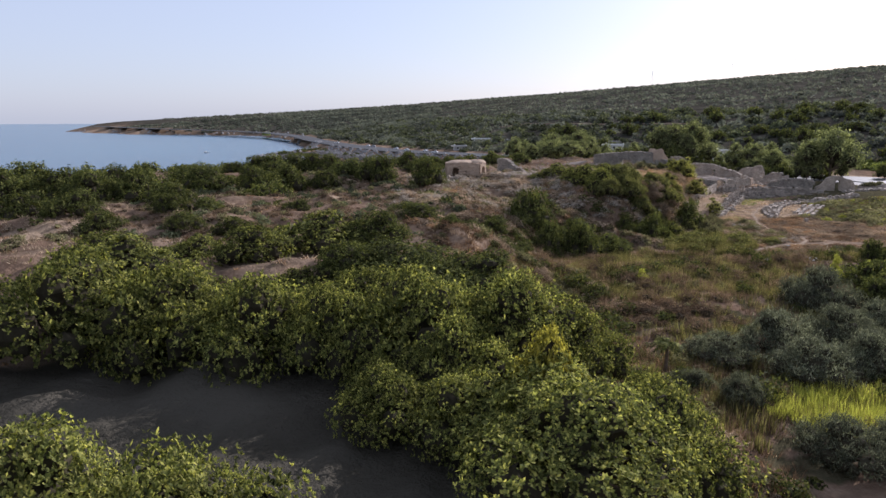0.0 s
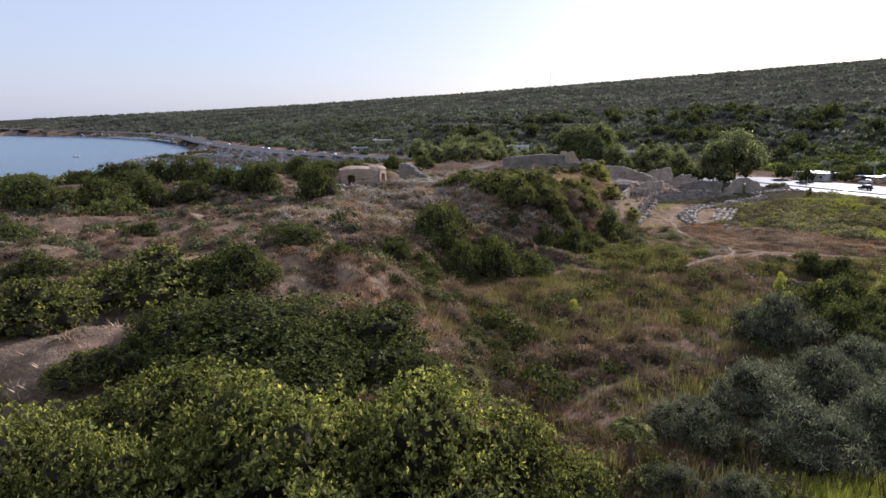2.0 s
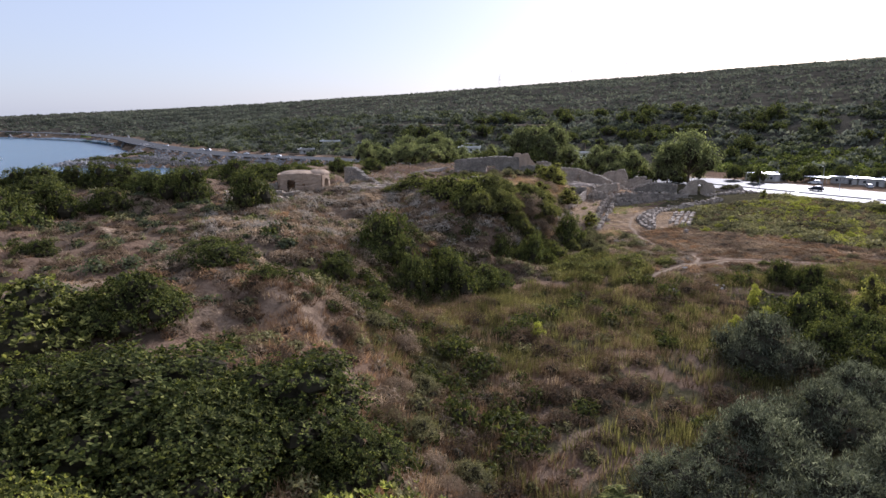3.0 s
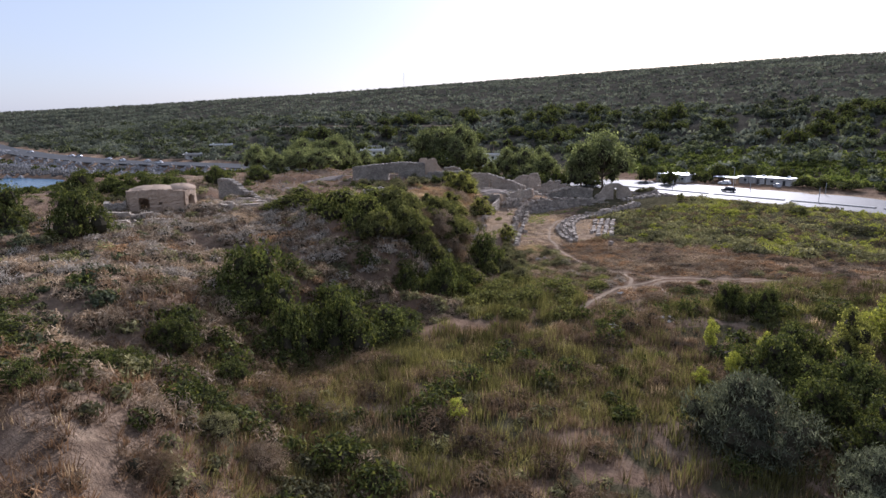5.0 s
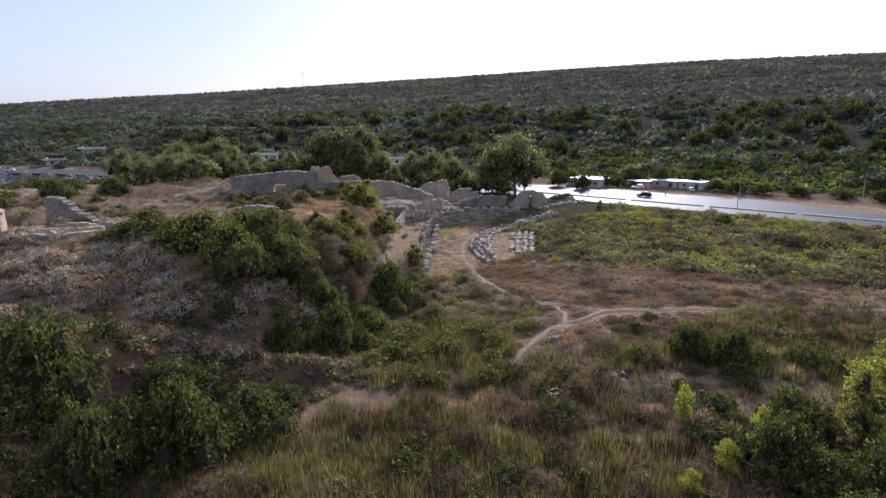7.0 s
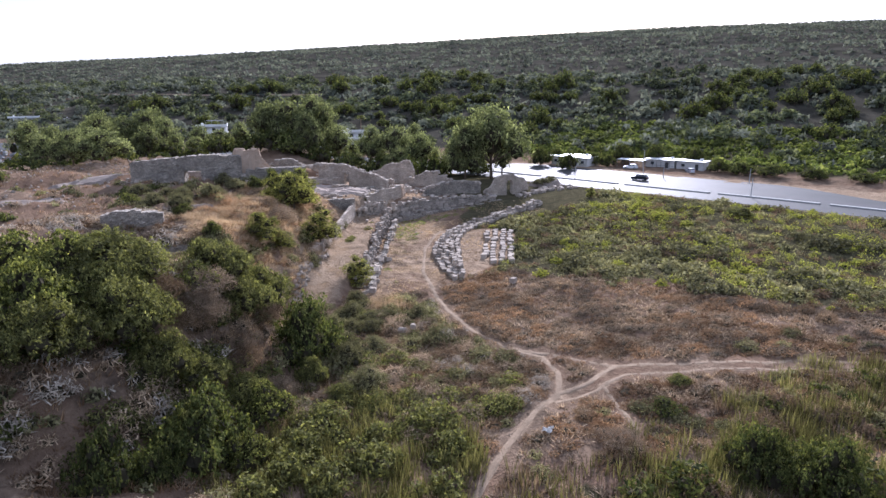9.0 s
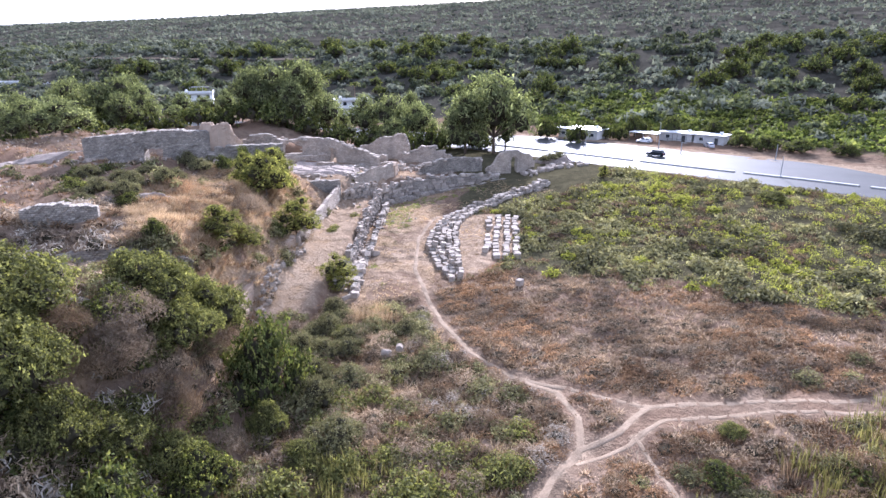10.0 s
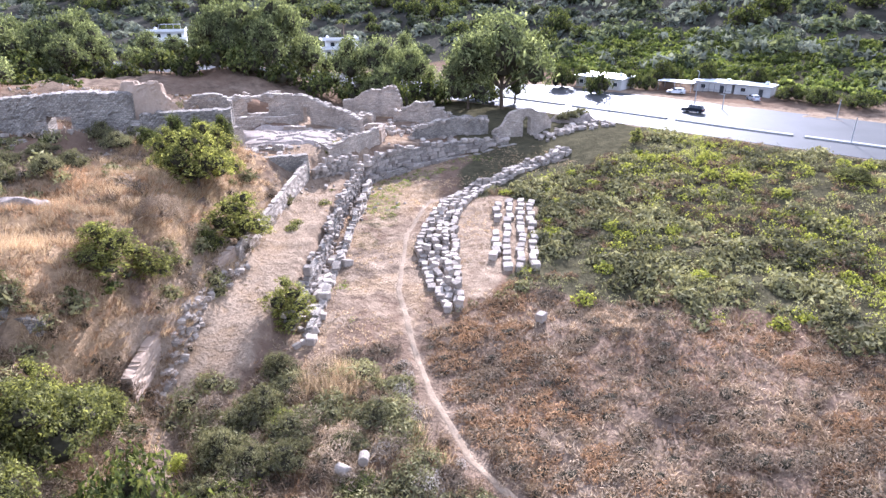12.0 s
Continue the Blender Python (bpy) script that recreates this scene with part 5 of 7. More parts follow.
heap("bedrock_floor", 84.5, 227.5, 9.5, 10, 1.2, ROCK, 13, "bare bedrock floor cut with steps, pale pinkish stone", "rock", turn=-0.3, rough=0.6, n=72, steps=0.25)
ruin_wall("terrace_wall", [(74.4, 213.2, 7.4), (78, 212.8, 7.3), (83.5, 213.2, 6.9)], 1.0, RUBBLE, 14, "dark coursed terrace wall below the bedrock floor", jag=0.4, cell=0.35, rise=0.25)
block_wall("cross_wall", [(84.2, 213.4, 4.9), (88, 215.6, 5.0), (91.6, 217.4, 4.6)], 0.9, BLOCKS, 15, "low broken cross wall of pale stone", jag=0.9, stand=4)
ruin_wall("nave_wall", [(88.6, 218.3, 6.6), (93, 221.4, 6.9), (99, 225.4, 6.8)], 0.9, COURSED, 16, "straight pinkish stone nave wall", jag=0.7, cell=0.35, rise=0.25)
ruin_wall("nave_wall", [(88.4, 217.6, 6.4), (87.4, 221, 6.7), (85.8, 225, 6.6)], 0.8, COURSED, 17, "short return wall of pink limestone", jag=0.9, cell=0.35, rise=0.25)
ruin_wall("nave_wall", [(99.4, 225.6, 6.4), (101.5, 229, 6.2), (102.5, 232, 5.4)], 0.9, PLASTER, 18, "plastered fragment of a pale pink wall", jag=0.8, cell=0.35, rise=0.25)
ruin_wall("gable_ruin", [(105.6, 258.2, 5.6), (108.6, 255, 7.4), (111.6, 252, 9.0), (113.6, 249.8, 9.4), (114.4, 248.8, 7.0)], 1.1, COURSED, 19, "broken gable-shaped pale stone wall", jag=0.9, cell=0.35, rise=0.25)
ruin_wall("gable_ruin", [(111, 245, 5.2), (114, 242.4, 7.0), (116.6, 240.4, 7.4), (119.6, 238, 5.6)], 1.2, COURSED, 20, "jagged pale limestone wall stump", jag=1.4, cell=0.35, rise=0.25)
ruin_wall("inner_wall", [(107.5, 230.4, 4.8), (112, 230, 5.8), (118, 229.2, 6.0), (122.5, 229.2, 5.2)], 1.0, RUBBLE, 21, "grey limestone wall behind the curved wall", jag=1.1, cell=0.35, rise=0.25)
ruin_wall("inner_wall", [(96, 246, 6.4), (100, 243, 7.0), (104, 239, 6.2)], 1.0, COURSED, 22, "broken court wall of pale stone", jag=1.3, cell=0.35, rise=0.25)
# curved retaining wall
block_wall("curved_wall", [(93.4, 217.8, 3.5), (98, 221.2, 3.6), (105, 223.4, 3.6), (112, 224.1, 3.4), (118, 224.3, 3.2), (124, 224.6, 2.9)], 1.3, GREY_BLOCKS, 23, "long curved limestone retaining wall, grey and weathered", jag=0.9, course=0.55, length=1.2, stand=7)
block_wall("curved_step", [(92.4, 216.0, 1.2), (98.6, 219.9, 1.2), (105, 222.1, 1.2), (112, 222.8, 1.0), (118, 223, 0.9), (125, 223.2, 0.8)], 1.1, GREY_BLOCKS, 24, "stone step along the foot of the curved wall", jag=0.3, course=0.5, length=1.3)
block_wall("broken_wall", [(71.0, 180.0, 1.6), (76.2, 188.8, 2.5), (84, 203, 3.4), (92.4, 216.4, 3.8)], 0.95, GREY_BLOCKS, 25, "broken rubble wall spine of grey stone", jag=1.3, course=0.4, length=0.6, loss=0.4, stand=10, tumble=0.3)
block_wall("broken_wall", [(72.2, 178.2, 1.2), (78, 188.2, 1.4), (85.8, 202.2, 1.7), (93.2, 215.0, 2.0)], 0.8, BLOCKS, 26, "low facing wall of squared blocks", jag=1.0, course=0.45, length=0.85, loss=0.3, tumble=0.12)
ruin_wall("arch_ruin", [(122.8, 227.8, 3.2), (124.4, 227.2, 4.2), (125.8, 227.0, 6.4), (127.6, 226.8, 7.0), (130.4, 226.8, 7.0), (132.4, 227.2, 6.0), (134.6, 228.0, 5.6), (136.6, 228.8, 3.8)], 1.0, COURSED, 27, "standing limestone wall with a tall arched opening", holes=[(6.0, 7.7, 0.2, 5.5, True)], jag=0.25, cell=0.25, rise=0.2)
fallen("fallen_stones", [(130, 223.4), (137, 224.6), (143, 226.4), (149.5, 226.8)], 1.3, 75, (0.6, 1.1), 31, "line of tumbled pale stones beside the road")
heap("stone_mound", 145.0, 232.0, 5.0, 2.8, 1.9, ROCK, 33, "dark overgrown mound of old stones near the road", "mound", turn=-0.4)
# the long pale wall beside the sunken court
ruin_wall("long_wall", [(69.0, 190.0, 4.7), (76, 201.2, 5.4), (83.6, 213.6, 6.1)], 0.55, COURSED, 28, "long straight white limestone wall", jag=0.08, cell=0.4, rise=0.25)
ruin_wall("long_wall", [(57.8, 174.2, 2.7), (60.2, 178.6, 3.6), (64.6, 185.6, 4.3), (68.6, 190.2, 4.8)], 0.8, PLASTER, 29, "lower mortar-faced continuation of the white court wall", jag=0.15, cell=0.4, rise=0.15)
fallen("fallen_stones", [(59.3, 174.0), (61.6, 178.4), (66, 185.2), (69.8, 189.8)], 0.28, 130, (0.3, 0.52), 32, "squared stones fallen along the foot of the court wall")
fallen("fallen_stones", [(71.4, 176.6), (72.4, 179.5), (77, 187.6), (82, 196)], 0.5, 45, (0.5, 0.95), 34, "loose squared stones at the end of the broken wall")
fallen("fallen_stones", [(71, 178.5), (77, 188.6), (84.6, 202.6), (92.4, 216.4)], 0.7, 70, (0.3, 0.6), 35, "grey rubble stones along the broken wall")
stone_pile()
slab_rows()


def crest(line, z_top, count, seed, size=(0.4, 0.8), wide=0.35):
    """Loose squared stones still lying on a wall top."""
    e = tagged(new("loose_stones"), "loose squared stones lying on a ruined wall top", "loose stones")
    rng = random.Random(seed)
    s, q, d = line_points([(x, y, z) for (x, y), z in zip(line, z_top)], 0.2)
    for _ in range(count):
        i, o, k = rng.randrange(len(q)), rng.gauss(0, wide), rng.uniform(*size)
        block(e, q[i][0] - d[i][1] * o, q[i][1] + d[i][0] * o, q[i][2] - 0.45 * k - rng.random() * 0.25, k * rng.uniform(0.9, 1.6), k * rng.uniform(0.8, 1.2), k * rng.uniform(0.6, 1.0), math.atan2(d[i][1], d[i][0]) + rng.uniform(-0.4, 0.4), rng, 0.15, "stone")


crest([(93.4, 217.8), (98, 221.2), (105, 223.4), (112, 224.1), (124, 224.6)], (3.2, 3.4, 3.4, 3.2, 2.7), 30, 51)
crest([(70.2, 178.6), (76.2, 188.8), (84, 203), (92.4, 216.4)], (1.5, 2.2, 3.1, 3.6), 60, 52, (0.3, 0.6))
crest([(47.5, 226.5), (53, 222.4), (58, 220.2), (63.8, 218.3)], (14.6, 15.3, 15.9, 15.5), 14, 53, (0.3, 0.6), 0.6)
crest([(64.6, 217.1), (74.5, 214.8)], (13.3, 13.4), 8, 54, (0.3, 0.55), 0.4)
crest([(107.5, 230.4), (112, 230), (118, 229.2), (122.5, 229.2)], (4.6, 5.5, 5.7, 5.0), 36, 55)
crest([(111, 245), (116.6, 240.4), (119.6, 238)], (5.0, 7.0, 5.2), 26, 56)
crest([(84.2, 213.4), (88, 215.6), (92.2, 217.8)], (4.6, 4.8, 4.4), 26, 57)
crest([(76, 243.2), (86, 242.4), (91.5, 240), (96.5, 231.5)], (9.6, 10.3, 10.2, 8.0), 40, 58)
for k, (a, b, h) in enumerate((((78, 221), (82, 219), 0.9), ((86, 233), (93, 229), 1.3), ((97, 236), (101, 240), 1.6), ((90.5, 226.5), (94.5, 229), 1.1), ((100.5, 236), (106, 233.5), 1.5), ((103, 246), (108, 248), 1.8), ((92, 246), (97, 250), 2.2), ((83, 247), (90, 249), 2.6), ((116, 234), (124, 233), 1.4), ((120, 240), (127, 236), 1.6), ((70, 226), (76, 230), 1.8), ((72, 219), (77, 222), 1.4))):
    z = (gz(*a) + gz(*b)) / 2
    ruin_wall("wall_stump", [(*a, z + h), (*b, z + h * 0.8)], 0.9, COURSED if k % 3 else RUBBLE, 81 + k, "broken stump of pale limestone wall in the ruin", jag=1.0)
fallen("fallen_stones", [(76, 216), (84, 222), (92, 226), (98, 234)], 4.5, 110, (0.35, 0.9), 36, "tumbled pale stones across the ruined church floor")
fallen("fallen_stones", [(98, 230), (106, 236), (114, 236), (122, 232)], 4.0, 110, (0.35, 0.9), 37, "tumbled pale stones among broken walls")
fallen("fallen_stones", [(44, 226), (52, 220.4), (62, 216.4), (72, 213)], 1.2, 60, (0.3, 0.8), 38, "stones fallen at the foot of the fortress wall")
# other fragments on the hill
ruin_wall("wall_fragment", [(39.8, 184.6, 13.2), (43, 183.4, 13.5), (46.6, 182.8, 13.2)], 1.3, RUBBLE, 41, "freestanding fragment of grey rubble wall among bushes", jag=0.8, cell=0.3, rise=0.22)
ruin_wall("rock_step", [(42.6, 177.2, 10.2), (46, 176.4, 10.4), (49.6, 175.8, 10.5), (52.2, 174.8, 9.9), (54.2, 174.4, 8.4)], 1.8, RUBBLE, 42, "grey rubble terrace wall and rock face below the dry grass hill", jag=0.45, cell=0.3, rise=0.22, sink=3.2)
ruin_wall("wall_fragment", [(50.6, 198.8, 12.0), (52.6, 198.0, 12.2)], 1.5, RUBBLE, 43, "single block of old masonry in dry grass", jag=0.3)
ruin_wall("wall_fragment", [(11.6, 199.4, 15.0), (13.6, 196.6, 15.2), (16.4, 192.6, 13.6), (19.2, 188.4, 11.6)], 1.4, RUBBLE, 44, "sloping fragment of a ruined grey wall", jag=0.6)
heap("rock_outcrop", 52.3, 190.5, 3.0, 2.0, 1.2, ROCK, 45, "grey rock outcrop in dry grass", "rock")
heap("rock_outcrop", 38, 232, 8, 4, 1.2, ROCK, 46, "flat pale rocks on the hilltop", "rock", steps=0.3, n=34)
heap("rock_outcrop", 30, 214, 6, 3, 1.0, ROCK, 47, "flat pale rocks on the hilltop", "rock", steps=0.3)


def bath_house():
    """The domed Roman bath on the plateau."""
    x0, y0, zb = -3.6, 178.0, gz(1, 178) - 0.7
    house = tagged(new("bath_house"), "small domed bath ruin of weathered tan mortar and stone", "ruin")
    ruin_wall("front_wall", [(x0, y0, zb + 4.7), (x0 + 4.2, y0 - 0.5, zb + 4.9), (x0 + 8.8, y0 + 0.4, zb + 4.6)], 0.9, PLASTER, 51, "", holes=[(1.5, 3.3, zb - 0.3, zb + 3.4, True), (4.7, 5.3, zb + 2.0, zb + 2.5, False)], jag=0.3, parent=house)
    ruin_wall("side_wall", [(x0 + 8.8, y0 + 0.6, zb + 4.5), (x0 + 10.4, y0 + 4.4, zb + 4.6), (x0 + 10.2, y0 + 9, zb + 4.3)], 0.9, PLASTER, 52, "", holes=[(1.2, 3.4, zb - 0.3, zb + 3.4, True)], jag=0.9, parent=house)
    ruin_wall("back_wall", [(x0 + 10, y0 + 9.2, zb + 4.4), (x0, y0 + 9, zb + 4.5)], 0.9, PLASTER, 53, "", jag=0.3, parent=house)
    ruin_wall("side_wall", [(x0 - 0.1, y0 + 8.8, zb + 4.4), (x0 - 0.2, y0 + 0.2, zb + 4.6)], 0.9, PLASTER, 54, "", jag=0.3, parent=house)
    for cx, cy, r, h in ((x0 + 3.6, y0 + 4.4, 4.0, 0.95), (x0 + 8.2, y0 + 5.4, 2.7, 1.0)):
        a, b = np.meshgrid(np.linspace(0, 2 * np.pi, 21), np.linspace(0, 1, 8))
        rad = np.cos(b * np.pi / 2) * r * (1 + 0.05 * np.sin(a * 3))
        v = np.stack([cx + rad * np.cos(a), cy + rad * np.sin(a), zb + 4.2 + h * np.sin(b * np.pi / 2) * (1 + 0.06 * np.sin(5 * a))], 2).reshape(-1, 3)
        part_np("dome", v, grid_faces(21, 8), PLASTER, house, "weathered mortar dome")
    ruin_wall("annex_wall", [(x0 - 4.2, y0 + 1, zb + 2.6), (x0 - 0.6, y0 + 0.4, zb + 3.4)], 0.9, RUBBLE, 55, "", jag=0.8, parent=house)
    ruin_wall("annex_wall", [(x0 - 4.2, y0 + 1.2, zb + 2.4), (x0 - 4.6, y0 + 6, zb + 2.8)], 0.9, RUBBLE, 56, "", jag=0.8, parent=house)


bath_house()
for k, (a, b, h) in enumerate((((-7, 171), (-1, 169.6), 1.2), ((-1, 169.6), (1.6, 171.5), 1.4), ((-4, 166.4), (3, 165.8), 1.0), ((-7, 171), (-8, 166), 0.9), ((8.5, 177), (15, 175.5), 1.0), ((15, 175.5), (22, 176.5), 0.8), ((9, 183), (20, 181), 0.9), ((12, 188), (24, 184), 0.8), ((15, 175.5), (16, 182), 0.8))):
    z = (gz(*a) + gz(*b)) / 2
    ruin_wall("foundation_wall", [(*a, z + h), (*b, z + h)], 0.8, COURSED, 61 + k, "low excavated foundation wall of pale stone", jag=0.8)
fallen("fallen_stones", [(-9, 168), (-12, 174), (-10, 180)], 2.0, 50, (0.35, 0.8), 71, "scattered excavation stones beside the bath ruin")
fallen("fallen_stones", [(8, 180), (15, 179), (24, 180)], 2.0, 60, (0.3, 0.7), 72, "scattered pale stones among low foundations")
drums = random.Random(4)
for x, y, a in ((68.7, 160.6, 0.4), (70.2, 160.9, -0.5)):
    e = tagged(new("column_drum"), "pale fallen column drum lying in scrub", "column drum")
    bm = bmesh.new()
    bmesh.ops.create_cone(bm, cap_ends=True, segments=14, radius1=0.36, radius2=0.34, depth=0.95)
    bmesh.ops.bevel(bm, geom=[g for g in bm.edges if len(g.link_faces) == 2 and g.calc_face_angle(0) > 1], offset=0.05, segments=1, affect="EDGES")
    bmesh.ops.rotate(bm, cent=(0, 0, 0), matrix=Euler((1.4, 0.1, a)).to_matrix(), verts=bm.verts)
    bmesh.ops.translate(bm, vec=(x, y, gz(x, y) + 0.62), verts=bm.verts)
    part("drum", bm, ASHLAR, e)
e = tagged(new("white_stone"), "single white squared stone in dry scrub", "stone")
block(e, 91.5, 170.8, gz(91.5, 170.8) + 0.1, 0.9, 0.8, 0.8, 0.4, drums)

# ---- buildings, vehicles, posts ----
def at_pose(e, x, y, turn, z=None):
    e.matrix_world = Matrix.Translation((x, y, gz(x, y) if z is None else z)) @ Matrix.Rotation(turn, 4, "Z")
    return e


def window(parent, x, y, z, w, h, face, name="window"):
    """A window set in a wall: frame with sill, and a pane; face: +-1 along y."""
    fr = part(name, box_bm(w, 0.14, h, (x, y + face * 0.03, z), 0.0), WHITE_WALL, parent)
    part("pane", box_bm(w - 0.16, 0.06, h - 0.16, (x, y + face * 0.085, z)), GLASS_DARK, fr)
    part("sill", box_bm(w + 0.2, 0.24, 0.08, (x, y + face * 0.1, z - h / 2 - 0.04), 0.01), CONCRETE, fr)
    return fr


def prefab(x, y, turn, length, depth, h, walls, label, porch=True):
    """A low flat-roofed roadside building; its front looks along -y."""
    e = tagged(new("roadside_house"), label, "house")
    part("wall", box_bm(length, depth, h + 0.4, (0, depth / 2, h / 2 - 0.2), 0.02), walls, e)
    part("roof", box_bm(length + 0.9, depth + 1.0, 0.18, (0, depth / 2 - 0.1, h + 0.06), 0.03), ROOF_TIN, e, "pale flat sheet roof")
    n = max(2, int(length / 3.2))
    for i in range(n):
        wx = -length / 2 + (i + 0.5) * length / n
        if i == n // 2:
            d = part("door", box_bm(0.95, 0.1, 2.05, (wx, -0.03, 1.03), 0.01), DARK_METAL, e)
            part("handle", box_bm(0.14, 0.05, 0.05, (wx + 0.35, -0.1, 1.0)), STEEL, d)
        else:
            window(e, wx, 0, 1.55, 1.3, 1.1, -1)
    part("tank", box_bm(0.9, 0.9, 0.7, (length * 0.3, depth * 0.6, h + 0.5), 0.1, 0, 2), WHITE_WALL, e, "white rooftop water tank")
    if porch:
        part("deck", box_bm(length * 0.62, 1.6, 0.4, (length * 0.1, -0.85, 0.0), 0.02), CONCRETE, e)
        for i in range(5):
            px = length * 0.1 - length * 0.29 + i * length * 0.145
            part("post", box_bm(0.09, 0.09, h - 0.2, (px, -1.5, h / 2 - 0.1)), DARK_METAL, e)
            part("rail", box_bm(length * 0.14, 0.05, 0.06, (px + length * 0.07, -1.5, 1.05)), DARK_METAL, e)
    return at_pose(e, x, y, turn, 2.2)


def carport(x, y, turn, w, d, h):
    e = tagged(new("carport"), "open carport with a pale sheet roof on thin posts", "carport")
    part("roof", box_bm(w, d, 0.12, (0, d / 2, h), 0.02), ROOF_TIN, e)
    for px in (-w / 2 + 0.2, 0, w / 2 - 0.2):
        for py in (0.2, d - 0.2):
            part("post", box_bm(0.1, 0.1, h, (px, py, h / 2)), STEEL, e)
    return at_pose(e, x, y, turn, 2.2)


def villa(x, y, turn, w, d, storeys, label, walls=None, z=None, terrace=False):
    """A flat-roofed house with balconies and a roof terrace; front along -y."""
    walls = walls or WHITE_WALL
    e = tagged(new("villa"), label, "house")
    for k in range(storeys):
        wk = w * (1 if k < storeys - 1 else 0.86)
        part("wall", box_bm(wk, d, 3.0, ((w - wk) / 2, d / 2, 1.5 + 3.0 * k), 0.02), walls, e)
        part("floor_slab", box_bm(w + 0.8, d + 1.6, 0.2, (0, d / 2 - 0.6, 3.0 * (k + 1)), 0.02), walls, e)
        n = max(2, int(w / 3.4))
        for i in range(n):
            window(e, (w - wk) / 2 - wk / 2 + (i + 0.5) * wk / n, 0, 1.6 + 3.0 * k, 1.5, 1.5, -1)
        if k:
            rail = part("balcony", box_bm(w + 0.6, 0.08, 0.9, (0, -1.35, 3.0 * k + 0.6), 0.01), walls, e)
            for i in range(3):
                part("post", box_bm(0.18, 0.18, 3.0, (-w / 2 + i * w / 2, -1.3, 3.0 * k - 1.5)), walls, rail)
    top = 3.0 * storeys
    par = part("parapet", box_bm(w + 0.5, 0.15, 0.8, (0, -1.3, top + 0.5), 0.01), walls, e)
    part("parapet", box_bm(0.15, d + 1.2, 0.8, (w / 2 + 0.2, d / 2 - 0.6, top + 0.5), 0.01), walls, e)
    pg = part("pergola", box_bm(w * 0.55, d * 0.4, 0.12, (w * 0.1, d * 0.45, top + 2.2), 0.01), DARK_METAL, e, "dark roof-terrace canopy") if terrace else None
    for i in range(4 if terrace else 0):
        part("post", box_bm(0.1, 0.1, 2.4, (w * 0.1 - w * 0.3 + i * w * 0.2, d * 0.22, top + 1.2)), STEEL, pg)
    part("tank", box_bm(1.1, 1.1, 1.1, (-w * 0.32, d * 0.5, top + 0.75), 0.25, 0, 3), WHITE_WALL, e, "white rooftop water tank")
    return at_pose(e, x, y, turn, z)


def loft_bm(profile, half, tuck):
    """A car shell: side profile (x, z, share of half width) skinned across its width."""
    bm = bmesh.new()
    rows = []
    for x, z, k in profile:
        rows.append([bm.verts.new((x, -half * k, z)), bm.verts.new((x, half * k, z))])
    for a, b in zip(rows, rows[1:] + rows[:1]):
        bm.faces.new((a[0], a[1], b[1], b[0]))
    bm.faces.new([r[0] for r in rows][::-1])
    bm.faces.new([r[1] for r in rows])
    bmesh.ops.recalc_face_normals(bm, faces=bm.faces)
    bmesh.ops.bevel(bm, geom=[e for e in bm.edges if e.calc_face_angle(0) > 0.35], offset=tuck, segments=2, affect="EDGES")
    return bm


